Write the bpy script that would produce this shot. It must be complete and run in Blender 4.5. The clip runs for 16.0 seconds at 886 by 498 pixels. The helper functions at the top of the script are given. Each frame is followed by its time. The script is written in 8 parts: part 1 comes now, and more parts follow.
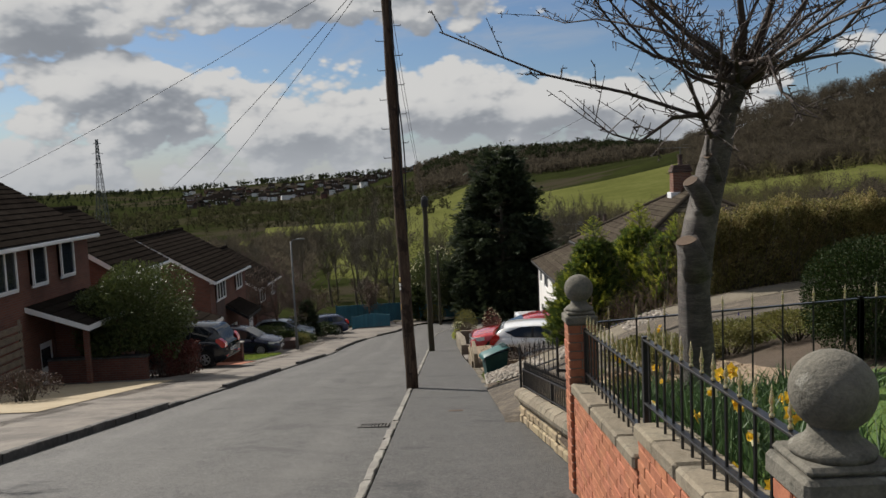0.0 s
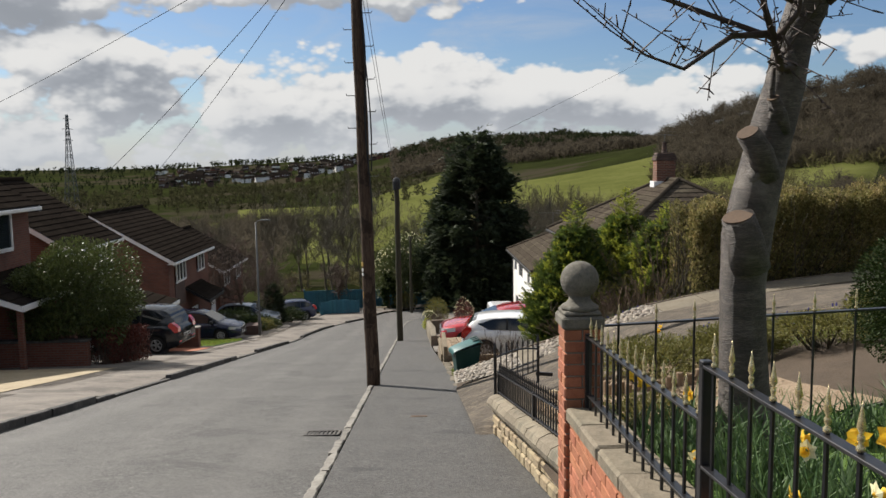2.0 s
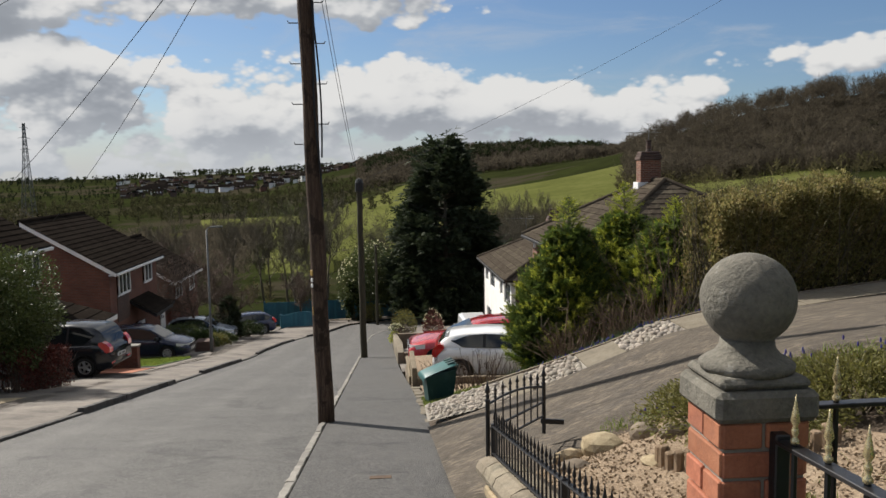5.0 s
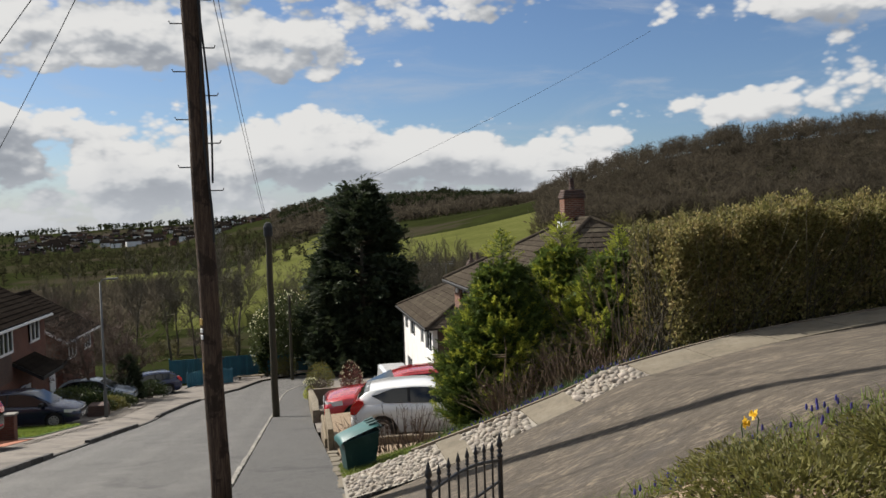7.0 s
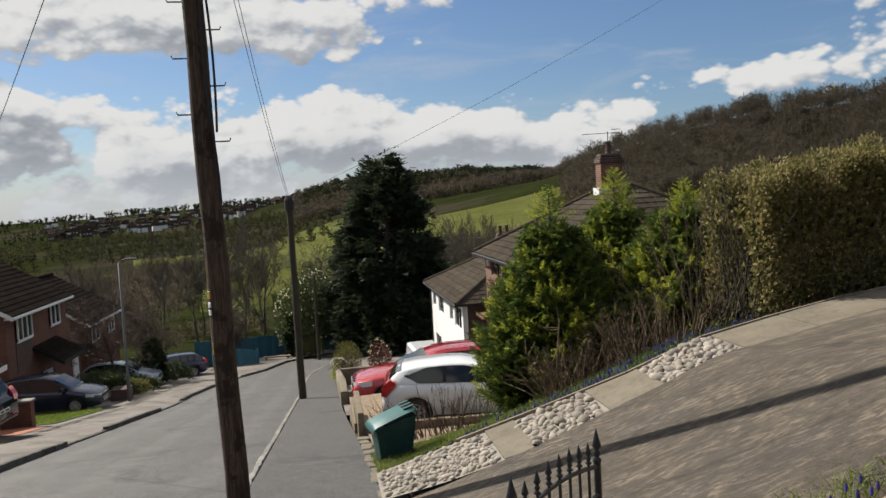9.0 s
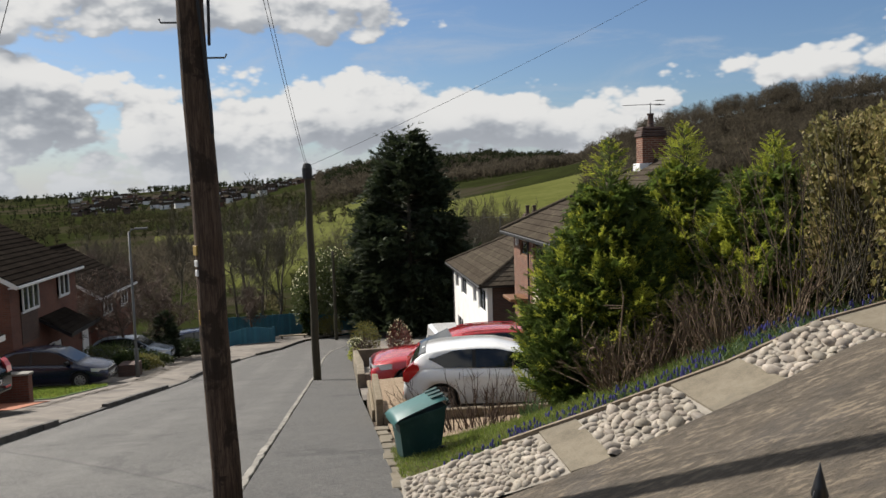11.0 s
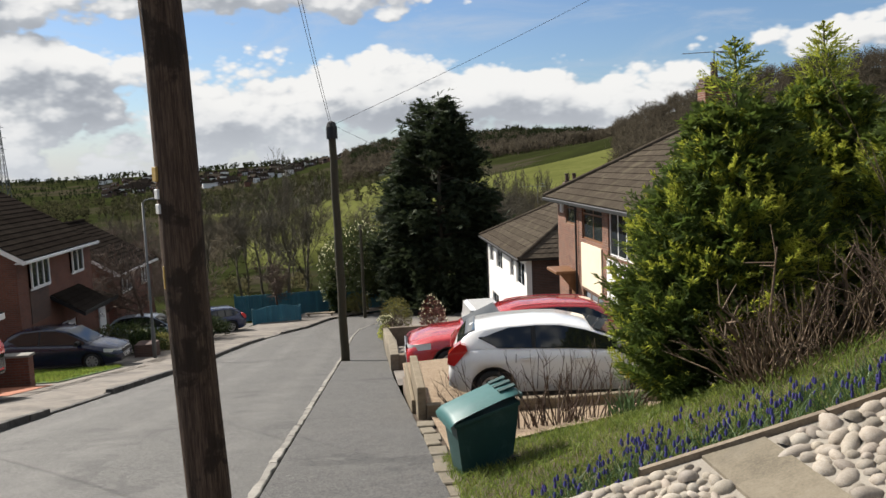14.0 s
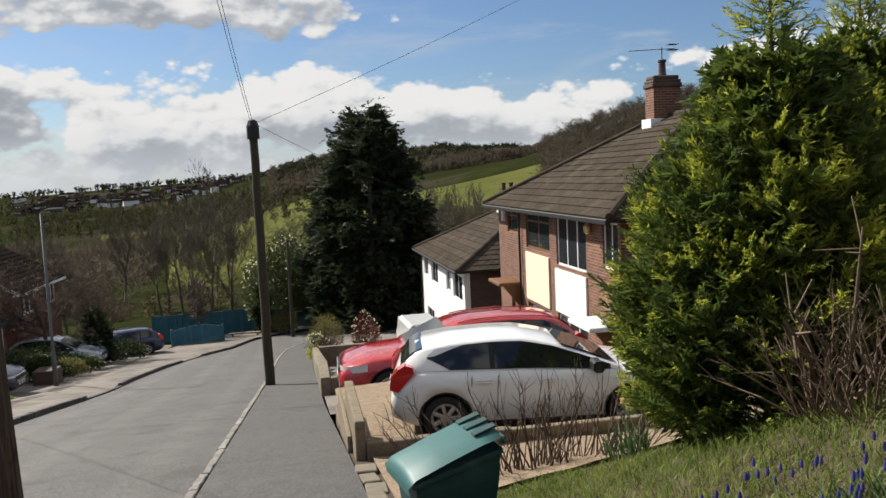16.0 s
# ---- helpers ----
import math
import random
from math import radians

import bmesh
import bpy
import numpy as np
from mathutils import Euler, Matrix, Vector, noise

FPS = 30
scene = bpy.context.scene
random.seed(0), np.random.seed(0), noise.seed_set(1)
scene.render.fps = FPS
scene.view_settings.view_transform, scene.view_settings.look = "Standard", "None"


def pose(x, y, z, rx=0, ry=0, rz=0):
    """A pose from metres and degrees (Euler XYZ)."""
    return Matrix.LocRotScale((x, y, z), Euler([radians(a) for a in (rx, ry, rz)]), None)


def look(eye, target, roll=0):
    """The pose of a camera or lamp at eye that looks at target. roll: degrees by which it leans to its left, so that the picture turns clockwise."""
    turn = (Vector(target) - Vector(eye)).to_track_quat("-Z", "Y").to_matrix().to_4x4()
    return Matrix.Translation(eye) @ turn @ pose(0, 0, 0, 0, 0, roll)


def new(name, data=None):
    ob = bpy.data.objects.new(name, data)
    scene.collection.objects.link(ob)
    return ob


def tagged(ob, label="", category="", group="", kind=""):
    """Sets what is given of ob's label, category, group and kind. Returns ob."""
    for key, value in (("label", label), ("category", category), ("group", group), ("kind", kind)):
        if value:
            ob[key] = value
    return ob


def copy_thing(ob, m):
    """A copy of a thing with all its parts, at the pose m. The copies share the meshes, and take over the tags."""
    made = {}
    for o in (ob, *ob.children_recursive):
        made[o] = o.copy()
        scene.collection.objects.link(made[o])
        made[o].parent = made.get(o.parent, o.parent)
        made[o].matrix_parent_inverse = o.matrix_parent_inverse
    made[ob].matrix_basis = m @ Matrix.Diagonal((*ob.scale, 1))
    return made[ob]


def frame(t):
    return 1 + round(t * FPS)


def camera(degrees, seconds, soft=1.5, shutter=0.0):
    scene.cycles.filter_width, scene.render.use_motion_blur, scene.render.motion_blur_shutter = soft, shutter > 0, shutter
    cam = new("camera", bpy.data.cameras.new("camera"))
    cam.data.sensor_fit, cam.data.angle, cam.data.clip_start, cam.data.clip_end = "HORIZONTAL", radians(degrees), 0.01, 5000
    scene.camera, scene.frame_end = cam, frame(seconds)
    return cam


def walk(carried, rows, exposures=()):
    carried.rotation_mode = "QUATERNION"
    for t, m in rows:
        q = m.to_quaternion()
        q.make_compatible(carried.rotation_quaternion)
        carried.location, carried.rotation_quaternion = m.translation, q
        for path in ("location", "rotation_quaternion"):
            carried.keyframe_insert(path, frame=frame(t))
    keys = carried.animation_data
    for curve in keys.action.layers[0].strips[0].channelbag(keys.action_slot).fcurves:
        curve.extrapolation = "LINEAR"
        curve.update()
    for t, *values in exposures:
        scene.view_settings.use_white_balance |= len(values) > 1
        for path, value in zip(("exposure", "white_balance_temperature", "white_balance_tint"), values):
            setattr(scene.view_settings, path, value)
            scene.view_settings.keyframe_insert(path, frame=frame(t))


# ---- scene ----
cam = camera(57.7, 16.0)
PATH = [
    (0, (0.161, -0.47, 1.857), (0.167, 1.521, 1.671), -2.5),
    (0.5, (0.199, -0.069, 1.794), (0.36, 1.912, 1.572), -0.6),
    (1, (0.26, 0.293, 1.742), (0.483, 2.268, 1.526), -0.8),
    (1.5, (0.263, 0.833, 1.665), (0.472, 2.809, 1.441), -0.9),
    (2, (0.286, 1.331, 1.596), (0.355, 3.318, 1.377), -0.8),
    (2.5, (0.222, 1.825, 1.51), (0.217, 3.814, 1.299), -0.3),
    (3, (0.267, 2.318, 1.429), (0.261, 4.305, 1.199), -0.9),
    (3.5, (0.261, 2.753, 1.363), (0.305, 4.74, 1.137), -0.3),
    (3.7, (0.258, 2.974, 1.345), (0.331, 4.959, 1.116), -0.2),
    (5.8, (0.426, 5.094, 1.034), (0.632, 7.075, 0.853), -1.5),
    (6, (0.426, 5.286, 0.995), (0.657, 7.264, 0.812), -1.7),
    (6.5, (0.525, 5.891, 0.9), (0.818, 7.865, 0.783), -2.9),
    (7, (0.506, 6.286, 0.836), (0.866, 8.252, 0.758), -1.8),
    (7.5, (0.487, 6.658, 0.789), (0.909, 8.611, 0.704), -2.0),
    (8, (0.552, 7.149, 0.712), (1.029, 9.089, 0.64), -2.4),
    (8.5, (0.525, 7.527, 0.607), (1.013, 9.463, 0.501), -2.0),
    (9, (0.537, 7.921, 0.523), (0.836, 9.895, 0.393), -3.1),
    (9.5, (0.547, 8.278, 0.435), (0.774, 10.258, 0.277), -2.2),
    (9.7, (0.58, 8.586, 0.365), (0.828, 10.562, 0.185), -1.3),
    (11.8, (0.525, 10.382, -0.019), (0.794, 12.357, -0.181), -2.6),
    (12, (0.511, 10.552, -0.059), (0.8, 12.523, -0.229), -2.4),
    (12.5, (0.537, 11.047, -0.16), (0.8, 13.021, -0.342), -2.4),
    (13, (0.518, 11.491, -0.262), (0.731, 13.469, -0.466), -2.5),
    (13.5, (0.485, 11.983, -0.353), (0.697, 13.957, -0.595), -2.3),
    (14, (0.48, 12.52, -0.461), (0.66, 14.5, -0.679), -2.4),
    (14.5, (0.409, 13.05, -0.575), (0.561, 15.035, -0.758), -2.8),
    (15, (0.464, 13.604, -0.643), (0.6, 15.594, -0.783), -3.6),
    (15.5, (0.465, 14.081, -0.754), (0.708, 16.06, -0.915), -2.4),
    (16, (0.515, 14.562, -0.859), (0.87, 16.521, -1.043), -2.5),
]
walk(cam, [(t, look(eye, target, roll)) for t, eye, target, roll in PATH], [(0.0, 0.27), (0.5, 0.48), (1.0, 0.67), (2.0, 0.62), (3.5, 0.54), (7.0, 0.58), (9.5, 0.56), (12.0, 0.67), (14.0, 0.84), (14.5, 0.64), (15.5, 0.6), (16.0, 0.7)])

# ---- world, sun and exposure ----
SUN_AZ, SUN_EL = radians(-46.0), radians(40.0)          # azimuth from +y towards +x
sun_dir = Vector((math.sin(SUN_AZ) * math.cos(SUN_EL), math.cos(SUN_AZ) * math.cos(SUN_EL), math.sin(SUN_EL)))
sun_data = bpy.data.lights.new("sun", "SUN")
sun_data.energy, sun_data.angle, sun_data.color = 4.8, radians(0.53), (1.0, 0.94, 0.86)
sun = new("sun", sun_data)
sun.matrix_world = look(tuple(sun_dir * 50), (0, 0, 0))


class Nodes:
    """A short way to wire shader nodes."""

    def __init__(self, tree, fresh=True):
        self.tree = tree
        if fresh:
            tree.nodes.clear()

    def add(self, kind, **sets):
        n = self.tree.nodes.new(kind if kind.startswith("NodeGroup") else "ShaderNode" + kind)
        for key, value in sets.items():
            setattr(n, key, value)
        return n

    def link(self, a, b):
        self.tree.links.new(a, b)

    def put(self, socket, value):
        if isinstance(value, bpy.types.NodeSocket):
            self.link(value, socket)
        else:
            socket.default_value = value

    def math(self, op, a, b=0.0, c=0.0, clamp=False):
        n = self.add("Math", operation=op, use_clamp=clamp)
        for s, v in zip(n.inputs, (a, b, c)):
            self.put(s, v)
        return n.outputs[0]

    def mix(self, fac, a, b, blend="MIX"):
        n = self.add("Mix", data_type="RGBA", blend_type=blend)
        self.put(n.inputs[0], fac)
        self.put(n.inputs[6], a)
        self.put(n.inputs[7], b)
        return n.outputs[2]

    def noise(self, vec, scale, detail=4.0, rough=0.55, distort=0.0):
        n = self.add("TexNoise")
        if vec is not None:
            self.link(vec, n.inputs["Vector"])
        n.inputs["Scale"].default_value, n.inputs["Detail"].default_value = scale, detail
        n.inputs["Roughness"].default_value, n.inputs["Distortion"].default_value = rough, distort
        return n.outputs["Fac"]

    def ramp(self, fac, *stops):
        n = self.add("ValToRGB")
        while len(n.color_ramp.elements) < len(stops):
            n.color_ramp.elements.new(0.5)
        for e, (p, c) in zip(n.color_ramp.elements, stops):
            e.position, e.color = p, (*c, 1) if len(c) == 3 else c
        self.link(fac, n.inputs[0])
        return n.outputs[0]

    def range(self, v, a, b, c=0.0, d=1.0, smooth=True):
        n = self.add("MapRange", interpolation_type="SMOOTHSTEP" if smooth else "LINEAR")
        for s, x in zip(n.inputs, (v, a, b, c, d)):
            self.put(s, x)
        return n.outputs[0]


def cloud_group(detail, fine):
    """Cloud density over azimuth and elevation (degrees)."""
    g = bpy.data.node_groups.new("cloud_density", "ShaderNodeTree")
    g.interface.new_socket("az", in_out="INPUT", socket_type="NodeSocketFloat")
    g.interface.new_socket("el", in_out="INPUT", socket_type="NodeSocketFloat")
    g.interface.new_socket("density", in_out="OUTPUT", socket_type="NodeSocketFloat")
    n = Nodes(g)
    gi, go = n.add("NodeGroupInput"), n.add("NodeGroupOutput")
    az, el = gi.outputs[0], gi.outputs[1]
    comb = n.add("CombineXYZ")
    n.link(n.math("MULTIPLY", az, 0.1), comb.inputs[0])
    n.link(n.math("MULTIPLY", el, 0.17), comb.inputs[1])
    vec = comb.outputs[0]
    puffs = n.add("TexVoronoi", feature="SMOOTH_F1")
    n.link(vec, puffs.inputs["Vector"])
    puffs.inputs["Scale"].default_value, puffs.inputs["Smoothness"].default_value = 3.4, 0.6
    puffs2 = n.add("TexVoronoi", feature="SMOOTH_F1")
    n.link(vec, puffs2.inputs["Vector"])
    puffs2.inputs["Scale"].default_value, puffs2.inputs["Smoothness"].default_value = 8.0, 0.35
    puffs3 = n.add("TexVoronoi", feature="SMOOTH_F1")
    n.link(vec, puffs3.inputs["Vector"])
    puffs3.inputs["Scale"].default_value, puffs3.inputs["Smoothness"].default_value = 21.0, 0.3
    d = n.math("MULTIPLY", n.math("SUBTRACT", n.noise(vec, 0.9, detail, 0.5, 0.15), 0.5), 1.25)
    d = n.math("ADD", d, n.math("MULTIPLY", n.math("SUBTRACT", 0.42, puffs.outputs["Distance"]), 0.7))
    d = n.math("ADD", d, n.math("MULTIPLY", n.math("SUBTRACT", 0.42, puffs2.outputs["Distance"]), fine))
    d = n.math("ADD", d, n.math("MULTIPLY", n.math("SUBTRACT", 0.42, puffs3.outputs["Distance"]), fine * 0.42))
    # the great cloud masses, the last an unseen fill overhead: azimuth, elevation, half-widths, weight
    for a0, e0, wa, we, w in CLOUDS:
        u = n.math("DIVIDE", n.math("SUBTRACT", az, a0), wa)
        v = n.math("DIVIDE", n.math("SUBTRACT", el, e0), we)
        q = n.math("ADD", n.math("MULTIPLY", u, u), n.math("MULTIPLY", v, v))
        d = n.math("ADD", d, n.math("MULTIPLY", n.math("EXPONENT", n.math("MULTIPLY", q, -1.0)), w))
    n.link(d, go.inputs[0])
    return g


CLOUDS = (
    (-20, 6.2, 6.5, 3.0, 0.75), (-11.5, 3.4, 3.0, 1.5, 0.65), (-3, 4.6, 5.5, 2.6, 0.7), (6, 4.4, 6.5, 2.2, 0.7), (15, 3.6, 6, 1.6, 0.6), (21.5, 4.6, 2.6, 1.8, 0.5),
    (-26, 0.8, 14, 0.9, 0.3), (-9, 12.0, 16, 1.9, 0.6), (31, 7.0, 4, 1.0, 0.55), (36, 12.6, 5, 1.1, 0.6), (-13, 8.9, 6.5, 0.9, -0.75), (19, 10.3, 12, 2.6, -0.8),
    # the last mass is unseen cloud overhead, added to raise the fill light
    (2, 9.0, 7, 0.6, -0.5), (26, 5.2, 2.0, 1.2, -0.35), (-15, 4.4, 1.3, 1.6, -0.45), (-29, 10.5, 6, 2.5, 0.5), (0, 18, 30, 3, 0.3), (0, 48, 160, 24, 0.7),
)


def make_world():
    w = bpy.data.worlds.new("sky")
    w.use_nodes = True
    scene.world = w
    n = Nodes(w.node_tree)
    out, bg = n.add("OutputWorld"), n.add("Background")
    sky = n.add("TexSky", sky_type="NISHITA", sun_disc=False, sun_elevation=SUN_EL, sun_rotation=SUN_AZ, air_density=1.0, dust_density=0.6, ozone_density=2.0)
    co, sep = n.add("TexCoord"), n.add("SeparateXYZ")
    n.link(co.outputs["Generated"], sep.inputs[0])
    x, y, z = sep.outputs
    az = n.math("MULTIPLY", n.math("ARCTAN2", x, y), 57.2958)
    el = n.math("MULTIPLY", n.math("ARCSINE", n.math("MAXIMUM", n.math("MINIMUM", z, 1.0), -1.0)), 57.2958)
    crisp, broad = cloud_group(6.0, 0.36), cloud_group(2.0, 0.14)

    def density(da, de, group):
        g = n.add("Group", node_tree=group)
        n.link(n.math("ADD", az, da), g.inputs[0])
        n.link(n.math("ADD", el, de), g.inputs[1])
        return g.outputs[0]

    here, low, above = density(0, 0, crisp), density(0, 0, broad), density(-1.2, 1.5, broad)
    cover = n.range(here, -0.02, 0.2)
    near = density(-0.3, 0.4, crisp)
    relief = n.math("ADD", n.math("SUBTRACT", low, above), n.math("MULTIPLY", n.math("SUBTRACT", here, near), 1.5))
    lit = n.range(relief, -0.55, 0.5)
    core = n.range(above, 0.15, 0.95)
    shade = n.math("ADD", n.math("MULTIPLY", lit, 0.58), n.math("MULTIPLY", n.math("SUBTRACT", 1.0, core), 0.42), clamp=True)
    cloud = n.ramp(shade, (0.0, (3.3, 3.55, 3.95)), (0.25, (4.1, 4.35, 4.75)), (0.5, (5.5, 5.7, 5.95)), (0.75, (7.3, 7.35, 7.4)), (1.0, (8.5, 8.45, 8.3)))
    haze = n.range(el, -0.5, 5.0, 0.75, 0.0)
    blue = n.mix(1.0, sky.outputs[0], (0.72, 0.83, 0.99, 1), "MULTIPLY")
    veil = n.add("Mapping")
    veil.inputs["Scale"].default_value = (2.2, 2.2, 9.0)
    n.link(co.outputs["Generated"], veil.inputs["Vector"])
    thin = n.range(n.noise(veil.outputs[0], 2.3, 7.0, 0.6, 0.6), 0.48, 0.78, 0.0, 0.5)
    blue = n.mix(thin, blue, (5.6, 5.95, 6.5, 1))
    colour = n.mix(cover, blue, cloud)
    colour = n.mix(haze, colour, (5.9, 6.2, 6.6, 1))
    n.link(colour, bg.inputs[0])
    bg.inputs[1].default_value = 0.06
    n.link(bg.outputs[0], out.inputs[0])


make_world()

# ---- materials ----
def surface(name, stops, scale=4.0, fine=60.0, rough=0.8, bump=0.2, depth=0.01, metal=0.0, spec=0.4, stain=None, stain_scale=0.6,
            stain_at=(0.5, 0.7), random_tint=0.0, island_tint=0.0, coat=0.0, sub=0.0, stretch=None, grain=0.35):
    """A procedural surface: broad colour variation, grain, stains and relief at real-world size."""
    m = bpy.data.materials.new(name)
    m.use_nodes = True
    n = Nodes(m.node_tree)
    out, p = n.add("OutputMaterial"), n.add("BsdfPrincipled")
    n.link(p.outputs[0], out.inputs[0])
    geo = n.add("NewGeometry")
    vec = geo.outputs["Position"]
    if stretch:
        mp = n.add("Mapping")
        mp.inputs["Scale"].default_value = stretch
        n.link(vec, mp.inputs["Vector"])
        vec = mp.outputs[0]
    broad = n.noise(vec, scale, 5.0, 0.6)
    grains = n.noise(vec, fine, 4.0, 0.65)
    mid = n.noise(vec, math.sqrt(scale * fine), 4.0, 0.6)
    fac = n.math("ADD", n.math("ADD", n.math("MULTIPLY", broad, 0.6 * (1 - grain)), n.math("MULTIPLY", mid, 0.4 * (1 - grain))), n.math("MULTIPLY", grains, grain))
    k = len(stops) - 1
    colour = n.ramp(fac, *[(0.36 + 0.28 * i / max(k, 1), c) for i, c in enumerate(stops)])
    if stain:
        s = n.range(n.noise(geo.outputs["Position"], stain_scale, 6.0, 0.65, 0.4), *stain_at)
        colour = n.mix(n.math("MULTIPLY", s, stain[3] if len(stain) > 3 else 0.8), colour, (*stain[:3], 1))
    for amount, socket in ((random_tint, "info"), (island_tint, "island")):
        if amount:
            r = n.add("ObjectInfo").outputs["Random"] if socket == "info" else geo.outputs["Random Per Island"]
            v = n.add("HueSaturation")
            n.link(n.range(r, 0, 1, 1 - amount, 1 + amount, False), v.inputs["Value"])
            n.link(n.range(n.math("FRACT", n.math("MULTIPLY", r, 7.31)), 0, 1, 0.5 - 0.03 * amount, 0.5 + 0.03 * amount, False), v.inputs["Hue"])
            n.link(colour, v.inputs["Color"])
            colour = v.outputs[0]
    n.link(colour, p.inputs["Base Color"])
    n.put(p.inputs["Roughness"], n.range(grains, 0.2, 0.8, max(rough - 0.08, 0.02), min(rough + 0.08, 1.0), False))
    p.inputs["Metallic"].default_value, p.inputs["Specular IOR Level"].default_value = metal, spec
    p.inputs["Coat Weight"].default_value, p.inputs["Coat Roughness"].default_value = coat, 0.03
    if sub:
        p.inputs["Transmission Weight"].default_value = 0.0
        t = n.add("BsdfTranslucent")
        n.link(colour, t.inputs[0])
        mx = n.add("MixShader")
        mx.inputs[0].default_value = sub
        n.link(p.outputs[0], mx.inputs[1])
        n.link(t.outputs[0], mx.inputs[2])
        n.link(mx.outputs[0], out.inputs[0])
    if bump:
        b = n.add("Bump")
        b.inputs["Strength"].default_value, b.inputs["Distance"].default_value = bump, depth
        n.link(n.math("ADD", grains, n.math("MULTIPLY", broad, 0.6)), b.inputs["Height"])
        n.link(b.outputs[0], p.inputs["Normal"])
    return m


def brickwork(name, c1, c2, mortar, axis="y", sx=0.225, sz=0.075):
    """Brick courses for walls too far off for single bricks. axis: the wall's run."""
    m = bpy.data.materials.new(name)
    m.use_nodes = True
    n = Nodes(m.node_tree)
    out, p = n.add("OutputMaterial"), n.add("BsdfPrincipled")
    n.link(p.outputs[0], out.inputs[0])
    geo, sep, comb = n.add("NewGeometry"), n.add("SeparateXYZ"), n.add("CombineXYZ")
    n.link(geo.outputs["Position"], sep.inputs[0])
    n.link(n.math("ADD", sep.outputs[0], sep.outputs[1]), comb.inputs[0])
    n.link(sep.outputs[2], comb.inputs[1])
    t = n.add("TexBrick")
    n.link(comb.outputs[0], t.inputs["Vector"])
    for key, v in (("Color1", (*c1, 1)), ("Color2", (*c2, 1)), ("Mortar", (*mortar, 1)), ("Scale", 1.0), ("Mortar Size", 0.009), ("Brick Width", sx), ("Row Height", sz), ("Bias", 0.0)):
        t.inputs[key].default_value = v
    dirt = n.noise(geo.outputs["Position"], 1.3, 6.0, 0.6)
    colour = n.mix(n.range(dirt, 0.4, 0.75, 0.0, 0.45), t.outputs["Color"], (c1[0] * 0.35, c1[1] * 0.4, c1[2] * 0.5, 1))
    n.link(colour, p.inputs["Base Color"])
    p.inputs["Roughness"].default_value = 0.85
    b = n.add("Bump")
    b.inputs["Strength"].default_value, b.inputs["Distance"].default_value = 0.6, 0.01
    n.link(n.math("ADD", n.math("SUBTRACT", 1.0, t.outputs["Fac"]), n.math("MULTIPLY", n.noise(geo.outputs["Position"], 40, 4), 0.4)), b.inputs["Height"])
    n.link(b.outputs[0], p.inputs["Normal"])
    return m


def glass(name, tint=(0.02, 0.025, 0.03), rough=0.04):
    m = bpy.data.materials.new(name)
    m.use_nodes = True
    p = m.node_tree.nodes["Principled BSDF"]
    p.inputs["Base Color"].default_value, p.inputs["Roughness"].default_value = (*tint, 1), rough
    p.inputs["Specular IOR Level"].default_value = 0.6
    return m


def paint(name, colour, rough=0.3, coat=1.0, metal=0.0):
    return surface(name, (tuple(c * 0.9 for c in colour), colour), 3.0, 300.0, rough, 0.03, 0.001, metal, 0.5, coat=coat,
                   stain=(colour[0] * 0.7, colour[1] * 0.68, colour[2] * 0.64, 0.3), stain_scale=2.0)


